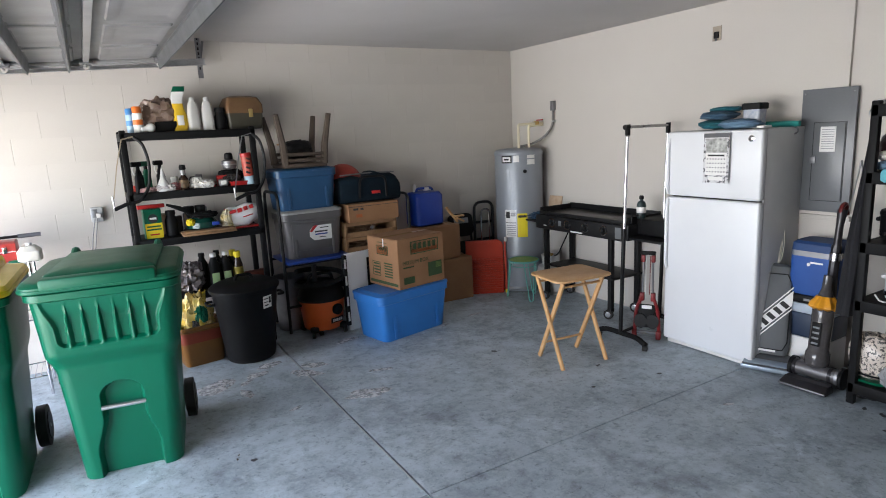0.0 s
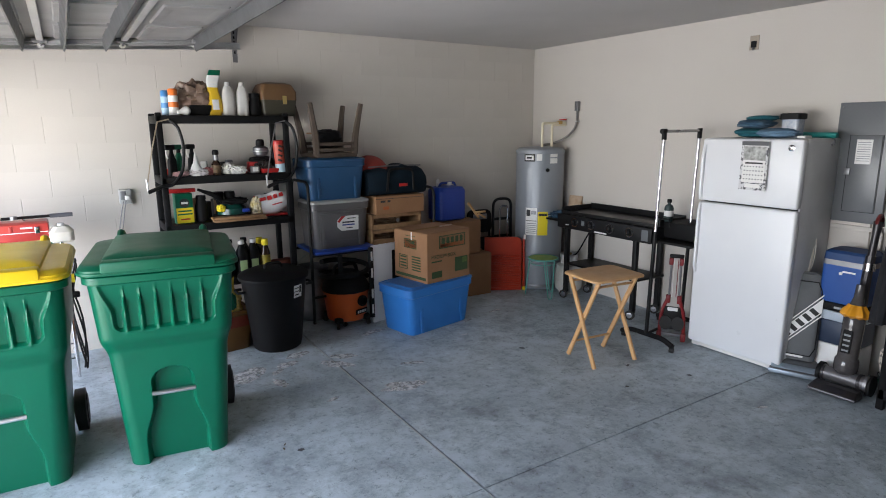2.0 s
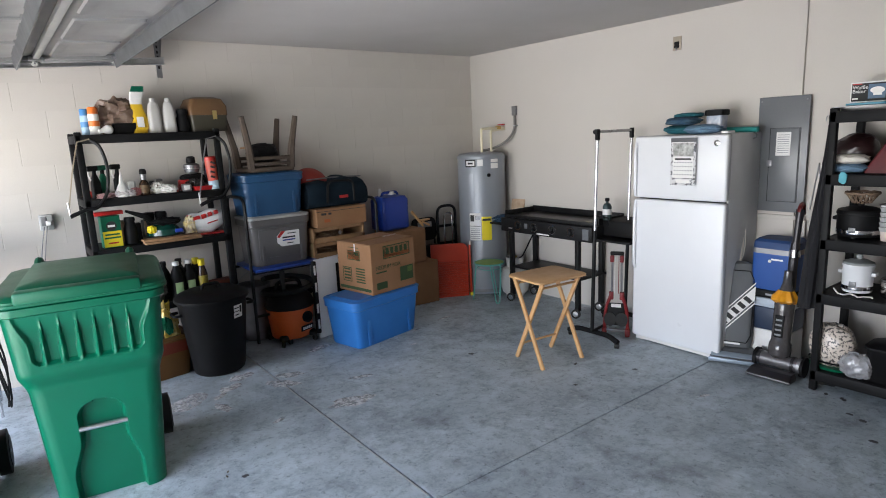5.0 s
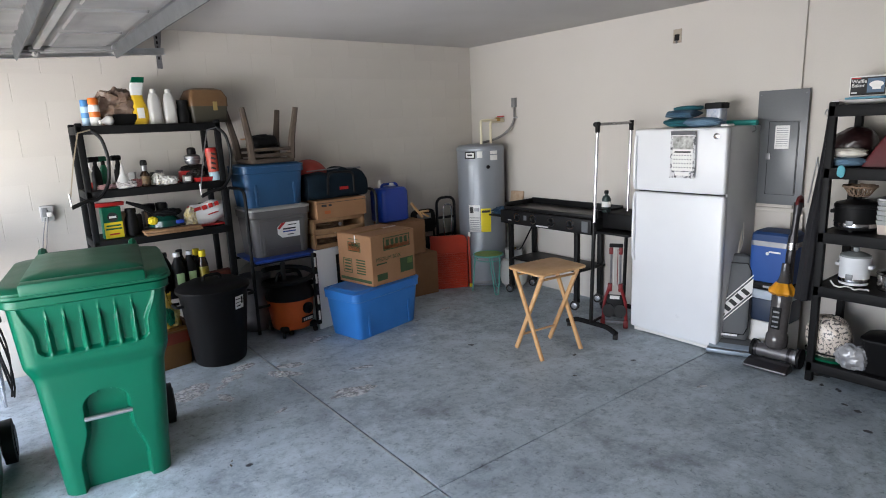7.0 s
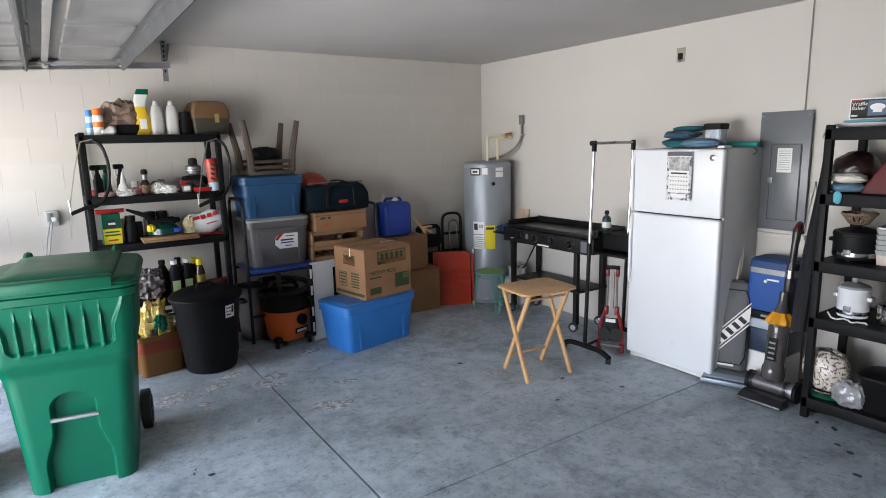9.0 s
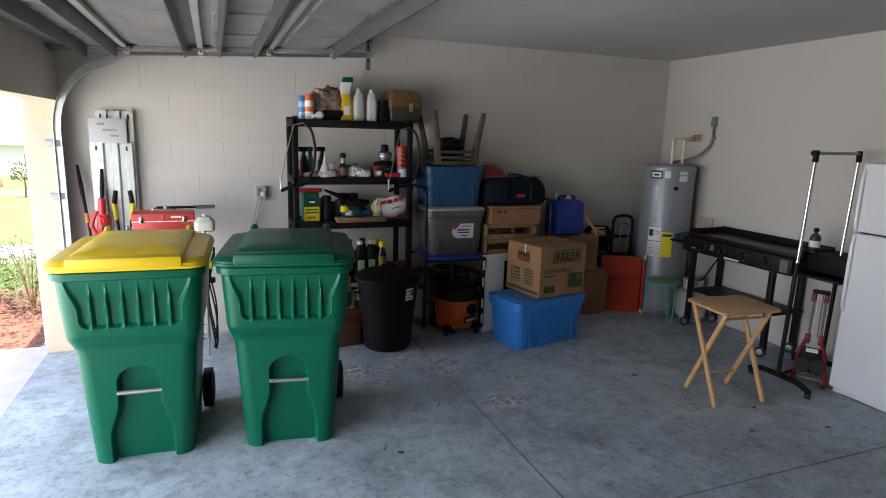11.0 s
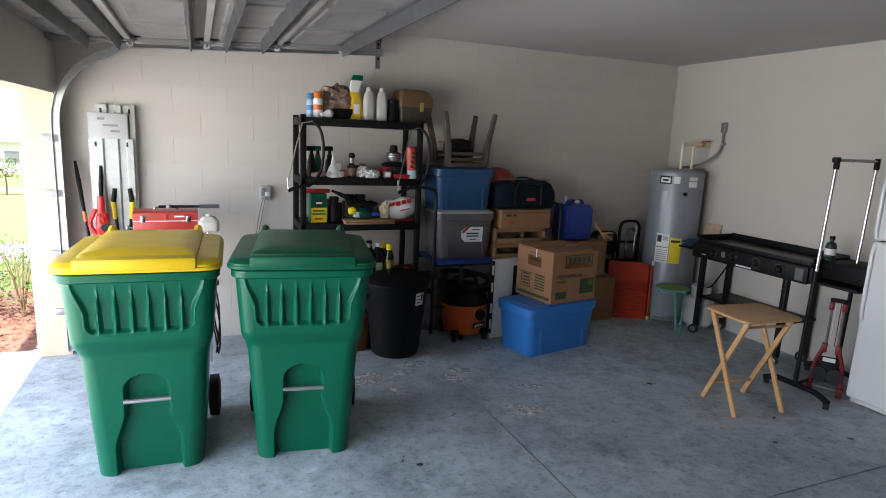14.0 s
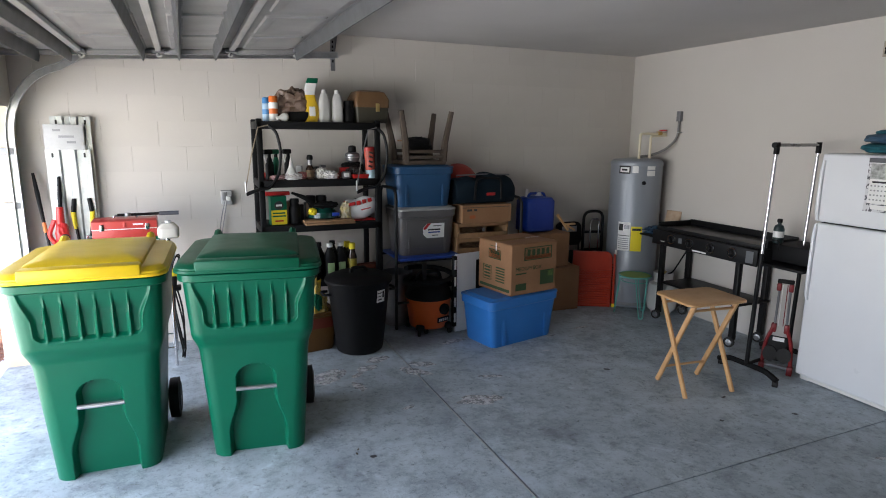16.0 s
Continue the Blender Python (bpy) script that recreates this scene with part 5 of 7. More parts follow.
g = thing("glue_bottle", pose(0.115, S + 0.05, Z3) @ Matrix.Diagonal((1.25, 1.25, 1.15, 1)), "white glue bottle with a pointed nozzle", "bottle")
part("body", lathe([(0.032, 0), (0.035, 0.005), (0.034, 0.05), (0.02, 0.085)], 20), white_plastic, g)
part("nozzle", lathe([(0.018, 0.085), (0.008, 0.14), (0.003, 0.165)], 14), white_plastic, g)
pump = bottle(pose(0.27, S + 0.06, Z3), 0.036, 0.16, amber, dull_steel, "dark brown bottle with a black pump top", 0.5, 0.04, band=material("tan_label", (0.2, 0.12, 0.05), (0.03, 0.02, 0.015), 0.6, scale=40))
part("pump_top", lathe([(0.022, 0.16), (0.026, 0.165), (0.026, 0.185), (0.02, 0.2), (0.001, 0.202)], 16), black_plastic, pump)
clut = [(0.0, 0.05, 0.06, 0.03, 0.02, (0.5, 0.3, 0.3)), (0.13, 0.04, 0.07, 0.035, 0.028, (0.6, 0.55, 0.55)), (0.2, 0.06, 0.05, 0.03, 0.03, (0.3, 0.1, 0.1)), (0.37, 0.08, 0.05, 0.04, 0.045, (0.7, 0.68, 0.64)), (0.44, 0.05, 0.06, 0.04, 0.032, (0.75, 0.73, 0.7)), (0.66, 0.12, 0.07, 0.05, 0.045, (0.02, 0.02, 0.02)), (0.8, 0.08, 0.04, 0.03, 0.05, (0.7, 0.66, 0.6))]
for i, (x, y, a, b, c, col) in enumerate(clut):
    solo("small_packet", blob((0, 0, c), (a, b, c), i, 0.3, 4, 14, 10), plain("packet_%s" % "abcdefgh"[i], col, 0.45), pose(x, S + y, Z3), "small crumpled hardware packet on the shelf", "packet", "hardware packets")
rnd2 = random.Random(17)
clutter_mats = [plain("scrap_" + n, c, 0.5) for n, c in (("black", (0.015, 0.015, 0.015)), ("red", (0.4, 0.03, 0.02)), ("white", (0.7, 0.69, 0.66)), ("grey", (0.2, 0.2, 0.2)), ("brown", (0.12, 0.07, 0.04)))]
for i in range(16):
    x, y = rnd2.uniform(-0.08, 0.8), rnd2.uniform(0.05, 0.36)
    w, d, h = rnd2.uniform(0.03, 0.08), rnd2.uniform(0.03, 0.06), rnd2.uniform(0.025, 0.11 if y > 0.18 else 0.05)
    bm = box((0, 0, h / 2), (w, d, h), 0.006) if i % 3 else lathe([(w * 0.45, 0), (w * 0.5, 0.004), (w * 0.5, h * 0.8), (w * 0.3, h)], 16)
    solo("hardware_box" if i % 3 else "small_jar", bm, clutter_mats[i % 5], pose(x, S + y, Z3, 0, 0, rnd2.uniform(-40, 40)), "small %s hardware container among clutter" % ("dark", "red", "pale", "grey", "brown")[i % 5], "container", "shelf clutter")
for i in range(10):
    x, y = rnd2.uniform(-0.06, 0.8), rnd2.uniform(0.22, 0.38)
    w, h = rnd2.uniform(0.05, 0.1), rnd2.uniform(0.08, 0.2)
    solo("garden_carton", box((0, 0, h / 2), (w, 0.06, h), 0.005), clutter_mats[(0, 4, 0, 3)[i % 4]], pose(x, S + y, Z2, 0, 0, rnd2.uniform(-20, 20)), "dark garden product carton at the back", "carton", "back cartons")
tin = thing("tape_dispenser", pose(0.575, S + 0.06, Z3), "grey tape dispenser with white face", "dispenser")
part("body", box((0, 0, 0.03), (0.075, 0.05, 0.06), 0.012), dull_steel, tin)
part("face", box((0, -0.026, 0.032), (0.045, 0.003, 0.035), 0.001), label_white, tin)
rb = thing("red_case", pose(0.62, S + 0.16, Z3), "small red tool case", "case")
part("case", box((0, 0, 0.045), (0.15, 0.08, 0.09), 0.01), red_plastic, rb)
part("latch", box((0, -0.042, 0.05), (0.03, 0.006, 0.02), 0.002), dark_print, rb)
solo("red_tray", loft([rrect(0.13, 0.08, 0.01, 0.0), rrect(0.15, 0.1, 0.012, 0.035), rrect(0.14, 0.09, 0.01, 0.035), rrect(0.12, 0.07, 0.01, 0.006)]), red_plastic, pose(0.7, S + 0.07, Z3), "shallow red plastic tray", "tray")
lamp_head = thing("work_light", pose(0.665, S + 0.18, Z3), "grey metal clamp light with a black socket", "work light")
part("base", blob((0, 0, 0.07), (0.09, 0.06, 0.07), 21, 0.25), black_plastic, lamp_head)
part("bowl", lathe([(0.03, 0.13), (0.055, 0.145), (0.062, 0.175), (0.062, 0.205), (0.045, 0.215), (0.03, 0.22)], 24), dull_steel, lamp_head)
part("socket", lathe([(0.032, 0.218), (0.036, 0.225), (0.034, 0.265), (0.02, 0.275), (0.001, 0.276)], 18), black_plastic, lamp_head)
part("rim", lathe([(0.062, 0.17), (0.07, 0.173), (0.07, 0.179), (0.062, 0.182)], 24, caps=(False, False)), steel, lamp_head)
bottle(pose(0.82, S + 0.22, Z3), 0.045, 0.22, plain("navy_can", (0.015, 0.02, 0.06), 0.4), black_plastic, "dark blue can behind the tubes", 0.7, 0.03, name="can", category="can")
ct = thing("caulk_tube", pose(0.8, S + 0.06, Z3 + 0.002, 0, -4, 0), "red and white cardboard caulk canister", "canister")
part("tube", lathe([(0.042, 0), (0.044, 0.004), (0.044, 0.24), (0.042, 0.25), (0.001, 0.25)], 24), material("red_tube_print", (0.5, 0.05, 0.03), (0.4, 0.1, 0.06), 0.45, scale=16), ct)
part("blue_band", lathe([(0.0448, 0.0), (0.0448, 0.07)], 24, caps=(False, False)), plain("pale_band", (0.4, 0.55, 0.65), 0.5), ct)
for k, z in enumerate((0.1, 0.14, 0.18, 0.215)):
    part("print_bar", box((0.006 * k - 0.012, -0.043, z), (0.038, 0.006, 0.016), 0.002, pose(0, 0, 0, 0, 24)), dark_print, ct)
part("lid", lathe([(0.046, 0.235), (0.046, 0.262), (0.04, 0.266), (0.001, 0.266)], 24), red_plastic, ct)


# bow saws that hang at both ends of the shelf
blade_tan = material("worn_blade", (0.4, 0.33, 0.24), (0.3, 0.24, 0.17), 0.6, 0.3)


def bow_saw(m, s, lab, blade):
    h = thing("bow_saw", m, lab, "saw", "bow saws")
    part("tube", tube(bend([(0, 0.03, 0.0), (s * 0.07, 0, -0.05), (s * 0.11, 0, -0.2), (s * 0.08, 0, -0.4), (s * -0.02, -0.02, -0.5), (s * -0.12, -0.03, -0.5)], 0.1, 6), 0.014, 10), black_steel, h)
    part("grip", rod((s * -0.11, -0.03, -0.5), (s * -0.24, -0.04, -0.54), 0.015, 10), black_steel, h)
    part("end_hook", rod((s * -0.24, -0.04, -0.53), (s * -0.245, -0.04, -0.44), 0.008, 8), steel, h)
    part("blade", tube([(s * -0.245, -0.04, -0.5), (s * -0.17, -0.02, -0.22), (s * -0.1, 0.0, -0.02), (0, 0.02, 0)], 0.007, 4), blade, h)


bow_saw(pose(-0.06, S - 0.02, 1.86) @ Matrix.Diagonal((0.82, 1, 1, 1)), 1, "black bow saw with pale blade hanging from shelf", blade_tan)
bow_saw(pose(0.835, S - 0.02, 1.85) @ Matrix.Diagonal((0.82, 1, 1, 1)), 1, "black bow saw with dark blade hanging from shelf", dull_steel)

# middle shelf
pf = thing("plant_food_box", pose(0.0, S + 0.1, Z2, 0, 0, 4), "green and yellow plant food carton", "carton")
part("box", box((0, 0, 0.12), (0.13, 0.09, 0.24), 0.003), green_plastic, pf)
part("yellow_half", box((0, -0.0455, 0.065), (0.128, 0.002, 0.12)), label_yellow, pf)
bm = lathe([(0.036, 0), (0.036, 0.002), (0.001, 0.002)], 24)
bmesh.ops.transform(bm, matrix=pose(0, -0.0465, 0.165, 90), verts=bm.verts)
part("emblem", bm, dark_print, pf)
part("emblem_bar", box((0, -0.0495, 0.165), (0.05, 0.001, 0.016)), label_white, pf)
for z, w, mt in ((0.1, 0.1, green_plastic), (0.075, 0.11, green_plastic), (0.035, 0.07, red_plastic)):
    part("print_bar", box((0, -0.0472, z), (w, 0.001, 0.012)), mt, pf)
part("red_top", box((0.01, 0.05, 0.255), (0.2, 0.05, 0.03), 0.004), red_plastic, pf)
bottle(pose(0.14, S + 0.12, Z2), 0.05, 0.21, black_plastic, black_plastic, "black plastic garden bottle", 0.7, 0.03)
fan = thing("garden_sprayer", pose(0.38, S + 0.14, Z2), "dark green garden sprinkler with black base", "sprinkler")
part("base", lathe([(0.12, 0.0), (0.15, 0.01), (0.15, 0.035), (0.12, 0.045)], 32), black_plastic, fan)
part("dome", lathe([(0.125, 0.045), (0.12, 0.09), (0.08, 0.13), (0.001, 0.14)], 32), material("deep_green_gloss", (0.008, 0.06, 0.045), rough=0.2), fan)
part("blue_tag", box((0.09, -0.12, 0.075), (0.06, 0.02, 0.03), 0.006), plain("royal_blue", (0.02, 0.06, 0.4), 0.4), fan)
part("yellow_knob", blob((-0.1, -0.08, 0.1), (0.035, 0.03, 0.03), 2, 0.2), label_yellow, fan)
part("gun_handle", tube(bend([(-0.05, 0, 0.13), (-0.12, -0.02, 0.2), (-0.26, -0.02, 0.26)], 0.05), [0.02] * 7 + [0.01], 8), black_plastic, fan)
part("nozzle", blob((0.02, -0.05, 0.15), (0.1, 0.05, 0.03), 8, 0.3), black_plastic, fan)
for x in (-0.08, 0.01):
    part("cup", lathe([(0.035, 0.12), (0.045, 0.2), (0.042, 0.22), (0.001, 0.222)], 18, c=(x, 0.09, 0)), black_plastic, fan)
solo("snack_bag", blob((0, 0, 0.08), (0.045, 0.05, 0.085), 9, 0.3), material("white_yellow_film", (0.65, 0.6, 0.5), (0.6, 0.42, 0.05), 0.3, scale=18), pose(0.575, S + 0.1, Z2), "white and yellow crinkled plastic packet", "packet")
rw = thing("powder_bag", pose(0.7, S + 0.13, Z2), "white and red bag of garden powder", "bag")


def pillow(x0, x1, grow=0.0):
    rings = []
    for i in range(17):
        x = x0 + (x1 - x0) * i / 16
        e = max(0.06, 1 - (abs(x) / 0.172) ** 4) ** 0.5
        h, d = 0.095 * e * (1 + 0.08 * math.sin(x * 40)) + grow, 0.062 * e + grow
        rings.append([(x, d * math.cos(k * math.pi / 9), 0.1 + h * math.sin(k * math.pi / 9) + 0.22 * x * (1 if x > 0 else 0.4)) for k in range(18)])
    return loft(rings)


part("bag", pillow(-0.17, 0.17), label_white, rw)
part("red_band", pillow(-0.15, -0.125, 0.0015), red_plastic, rw)
for x, z, w, h in ((-0.075, 0.15, 0.06, 0.028), (-0.015, 0.158, 0.04, 0.036), (0.035, 0.17, 0.035, 0.036), (0.085, 0.182, 0.035, 0.034), (0.05, 0.105, 0.09, 0.01)):
    part("print_bar", box((x, -0.061, z), (w, 0.01, h), 0.004, pose(0, 0, 0, 0, -12)), red_plastic, rw)
part("red_base", box((0, -0.01, 0.008), (0.29, 0.11, 0.016), 0.008), red_plastic, rw)
for i, (z, x) in enumerate(((0.0, 0.41), (0.02, 0.4))):
    solo("wooden_board", box((0, 0, 0.009), (0.42, 0.1, 0.018), 0.003), crate_wood, pose(x, S + 0.02 - 0.03, Z2 + z - 0.001 + 0.001, 0, 0, 1 - i), "short pale wooden board on the shelf edge", "board", "boards")

# bottles on the low shelf and the bottom
for i, (x, y) in enumerate(((0.42, 0.08), (0.52, 0.1), (0.34, 0.16), (0.47, 0.2))):
    b = bottle(pose(x, S + y, Z1), 0.055, 0.3, black_plastic, white_plastic if i < 2 else black_plastic, "black oil bottle with a white cap" if i < 2 else "plain black motor oil bottle", 0.4, 0.03, shoulder=0.65)
    if i < 2:
        part("label", box((0, -0.056, 0.09), (0.06, 0.003, 0.09), 0.001), plain("green_white_label", (0.35, 0.5, 0.25), 0.5), b)
        part("grip", tube(bend([(0.045, 0, 0.17), (0.075, 0, 0.2), (0.03, 0, 0.25)], 0.03), 0.012, 8), black_plastic, b)
for x, y in ((0.62, 0.08), (0.6, 0.18)):
    bottle(pose(x, S + y, Z1), 0.04, 0.29, amber, label_yellow, "dark bottle with a yellow cap", 0.62, 0.05, band=material("yellow_black_label", (0.4, 0.3, 0.02), (0.1, 0.1, 0.02), 0.5, scale=40))
solo("red_brick", box((0, 0, 0.04), (0.2, 0.1, 0.08), 0.006), material("clay_brick", (0.22, 0.06, 0.035), (0.16, 0.045, 0.03), 0.9, fine=120, bump=0.5), pose(0.77, S + 0.14, Z1, 0, 0, 10), "dark red clay brick on the low shelf", "brick")
solo("plastic_sack", blob((0, 0, 0.12), (0.11, 0.1, 0.12), 15, 0.35, 4, 24, 16), material("clear_sack", (0.1, 0.085, 0.085), (0.25, 0.22, 0.22), 0.2, scale=14), pose(0.22, S + 0.1, Z1), "crumpled clear plastic sack on the low shelf", "bag")

BASE = pose(0, -0.01, 0.024)
# ---- the refrigerator's top and front ----
cal = thing("wall_calendar", pose(3.352, 1.965, 1.3, 0, 0, -90), "wall calendar with a grey street picture", "calendar")
part("sheet", box((0, 0, 0.175), (0.2, 0.003, 0.35)), material("patterned_border", (0.62, 0.62, 0.63), (0.09, 0.09, 0.1), 0.7, scale=48, fine=120, sharp=True), cal)
part("page", box((0, -0.0016, 0.19), (0.164, 0.001, 0.27)), label_white, cal)
part("border", box((0, -0.0022, 0.335), (0.2, 0.001, 0.03)), plain("grey_border", (0.12, 0.12, 0.13), 0.7), cal)
part("picture", box((0, -0.0022, 0.265), (0.165, 0.001, 0.1)), material("street_picture", (0.6, 0.6, 0.58), (0.1, 0.1, 0.09), 0.6, scale=26, fine=70), cal)
part("motto", box((0, -0.0022, 0.032), (0.11, 0.001, 0.028)), label_white, cal)
part("heading", box((0, -0.0022, 0.195), (0.13, 0.001, 0.012)), dark_print, cal)
for r in range(4):
    for c in range(7):
        part("day_mark", box((-0.066 + 0.022 * c, -0.0022, 0.17 - 0.03 * r), (0.01, 0.001, 0.009)), dull_steel, cal)
teal_cloth = material("teal_towel", (0.015, 0.13, 0.16), (0.01, 0.09, 0.12), 0.95, fine=250, bump=0.6)
navy_towel = material("navy_towel", (0.02, 0.07, 0.13), (0.09, 0.14, 0.18), 0.95, scale=9, fine=250, bump=0.6)
denim = material("pale_blue_cloth", (0.14, 0.24, 0.34), (0.1, 0.18, 0.28), 0.95, fine=250, bump=0.6)
for c, s, mt, sd, lab in (((3.6, 2.11, 1.672), (0.14, 0.14, 0.036), teal_cloth, 1, "folded teal towel"), ((3.59, 2.11, 1.738), (0.12, 0.125, 0.034), navy_towel, 2, "dark blue crumpled towel on another"), ((3.63, 2.09, 1.795), (0.1, 0.11, 0.02), teal_cloth, 5, "thin teal towel on the heap"), ((3.56, 1.93, 1.672), (0.12, 0.14, 0.035), denim, 3, "crumpled pale blue cloth")):
    solo("towel", blob((0, 0, s[2]), s, sd, 0.2, 1.7, 48, 30), mt, pose(*c), lab + " above the refrigerator", "towel", "towels")
tub2 = thing("storage_canister", pose(3.62, 1.86, 1.672), "clear canister with a dark lid", "canister")
part("body", loft([rrect(0.1, 0.12, 0.02, 0.0), rrect(0.105, 0.125, 0.02, 0.13)]), material("frosted_plastic", (0.5, 0.52, 0.55), (0.2, 0.25, 0.35), 0.25, scale=14), tub2)
part("lid", loft([rrect(0.115, 0.14, 0.02, 0.13), rrect(0.12, 0.145, 0.02, 0.14), rrect(0.12, 0.145, 0.02, 0.17), rrect(0.1, 0.12, 0.02, 0.175)]), black_plastic, tub2)
pk = thing("teal_pole", pose(3.76, 1.62, 1.69), "teal painted pole lying on top", "pole")
part("pole", rod((0, 0.0, 0), (0, 0.48, 0.006), 0.02, 10), plain("teal_enamel", (0.02, 0.3, 0.27), 0.4), pk)
part("hook", tube(arc((0, 0.03, -0.045), 0.022, 90, 300, 8, "yz"), 0.006, 6), dull_steel, pk)

BASE = pose(0, 0, 0)
# ---- wall fixtures ----
def breaker_panel():
    p = thing("breaker_panel", pose(XE, 1.493, 1.1, 0, 0, -90), "grey steel electrical breaker panel with hinged door", "electrical panel")
    part("cover", box((0, -0.008, 0.42), (0.35, 0.016, 0.84), 0.003), panel_grey, p)
    d = part("door", box((0.02, -0.02, 0.345), (0.2, 0.01, 0.53), 0.004), panel_grey, p)
    for c, s in (((0.02, -0.0165, 0.614), (0.212, 0.004, 0.003)), ((0.02, -0.0165, 0.076), (0.212, 0.004, 0.003)), ((-0.084, -0.0165, 0.345), (0.003, 0.004, 0.54)), ((0.124, -0.0165, 0.345), (0.003, 0.004, 0.54))):
        part("door_gap", box(c, s), dark_print, p)
    part("latch", box((-0.075, -0.028, 0.36), (0.04, 0.012, 0.05), 0.005), dull_steel, d)
    part("notice", box((0.015, -0.026, 0.5), (0.1, 0.002, 0.17)), label_white, d)
    for i in range(9):
        part("notice_bar", box((0.015, -0.0275, 0.565 - 0.016 * i), (0.08, 0.001, 0.004)), dull_steel, d)
    for x in (-0.155, 0.155):
        for z in (0.03, 0.81):
            part("screw", lathe([(0.007, 0), (0.005, 0.003)], 10), dull_steel, p, at=pose(x, -0.0165, z, 90))


breaker_panel()
furr = thing("panel_surround", pose(XE, 1.493, 0.025, 0, 0, -90), "cream boxed plaster surround under the panel", "wall trim", kind="structure")
part("trim_ledge", box((0, -0.006, 1.035), (0.37, 0.02, 0.03), 0.004), wall_paint, furr)
for s in (-0.195, 0.18):
    part("trim_strip", box((s, -0.004, 0.7), (0.025, 0.012, 0.64), 0.003), wall_paint, furr)
sn = thing("wall_box", pose(XE, 2.36, 2.43, 0, 0, -90), "small brown electrical box high on the wall", "electrical box")
part("plate", box((0, -0.004, 0), (0.075, 0.008, 0.11), 0.003), material("tan_plate", (0.4, 0.34, 0.27), rough=0.5), sn)
part("socket", box((0, -0.01, -0.012), (0.04, 0.02, 0.05), 0.004), black_plastic, sn)
part("wire", tube([(0, -0.02, -0.04), (0.01, -0.03, -0.055)], 0.008, 6), dull_steel, sn)
cd = thing("conduit", pose(0, 0, 0), "grey flexible electrical conduit from a wall box", "conduit")
part("box", box((XE - 0.02, 4.26, 2.0), (0.04, 0.05, 0.1), 0.004), dull_steel, cd)
part("cable", tube(bend([(XE - 0.02, 4.26, 1.95), (XE - 0.03, 4.25, 1.78), (XE - 0.1, 4.34, 1.66), (3.72, 4.46, 1.6), (3.6, 4.5, 1.585)], 0.12, 6), 0.013, 10), material("grey_conduit", (0.2, 0.19, 0.18), rough=0.5), cd)
part("clamp", box((XE - 0.02, 4.245, 1.84), (0.04, 0.04, 0.012), 0.003), steel, cd)


def outlet(m):
    o = thing("wall_outlet", m, "grey weatherproof wall outlet with plugged cords", "outlet")
    part("box", box((0, -0.02, 0), (0.09, 0.04, 0.12), 0.006), material("pale_grey_plastic", (0.5, 0.5, 0.5), rough=0.45), o)
    part("socket", box((-0.015, -0.042, 0.01), (0.04, 0.006, 0.07), 0.003), dull_steel, o)
    part("plug", box((0.012, -0.06, -0.005), (0.035, 0.04, 0.035), 0.006), label_white, o)
    part("cord", tube(bend([(0.0, -0.06, -0.02), (-0.02, -0.05, -0.12), (-0.07, -0.03, -0.4), (-0.06, -0.03, -1.3)], 0.1), 0.004, 6), dull_steel, o)
    part("cord", tube(bend([(-0.02, -0.06, -0.03), (-0.06, -0.05, -0.2), (-0.1, -0.04, -0.5), (-0.12, -0.03, -1.3)], 0.1), 0.004, 6), dull_steel, o)


outlet(pose(-0.46, YN, 1.25))


BASE = pose(-0.14, 0, 0) @ Matrix.Diagonal((1, 1, 0.94, 1))
# ---- tools near the door ----
def shutter_stack():
    s = thing("shutter_panels", pose(-1.44, YN - 0.002, 0), "stack of corrugated galvanised hurricane shutter panels", "shutter panels")
    for k, (dx, y, z1, w) in enumerate(((0.03, -0.02, 2.03, 0.28), (0.0, -0.06, 1.765, 0.31))):
        prof = []
        n = 6
        for i in range(n):
            x = -w / 2 + i * w / n
            prof += [(x, 0.0 if i % 2 == 0 else -0.03), (x + w / n * 0.8, 0.0 if i % 2 == 0 else -0.03)]
        rings = [[(dx + x, y + d, z) for x, d in prof] + [(dx + x, y + d + 0.003, z) for x, d in prof[::-1]] for z in (0.0, z1)]
        p = part("panel", loft(rings), steel, s)
        for i in (-1, 0, 1):
            part("key_slot", box((dx + i * w * 0.34, y - 0.004 - (0.028 if i else 0.0), z1 - 0.045), (0.014, 0.004, 0.036), 0.002), dark_print, p)
    c = part("card", box((-0.015, -0.105, 1.865), (0.26, 0.005, 0.2), 0.002), material("grey_board", (0.46, 0.46, 0.46), rough=0.6), s, "grey board with faint handwriting")
    for x, z, w in ((-0.06, 1.92, 0.05), (-0.0, 1.87, 0.1), (0.03, 1.825, 0.06)):
        part("faint_bar", box((x, -0.1085, z), (w, 0.001, 0.018)), dull_steel, c)


shutter_stack()


def loppers(m, grip, blade_down, lab, L=0.75):
    t = thing("loppers", m, lab, "loppers", "garden loppers")
    for s in (-1, 1):
        p = part("arm", rod((s * 0.015, 0, 0.14), (s * 0.055, 0, L - 0.2), 0.011, 8), black_steel, t)
        part("grip", tube([(s * 0.055, 0, L - 0.24), (s * 0.065, 0, L - 0.1), (s * 0.05, 0, L)], [0.014, 0.018, 0.014], 8), grip, t)
        part("grip_end", tube([(s * 0.064, 0, L - 0.1), (s * 0.05, 0, L + 0.01)], [0.0185, 0.0155], 8), black_plastic, t)
    part("blade", prism([(-0.03, 0.0), (0.02, 0.02), (0.03, 0.14), (-0.02, 0.16)], 0.01), steel, t)


orange_grip = plain("orange_grip", (0.6, 0.15, 0.03), 0.5)


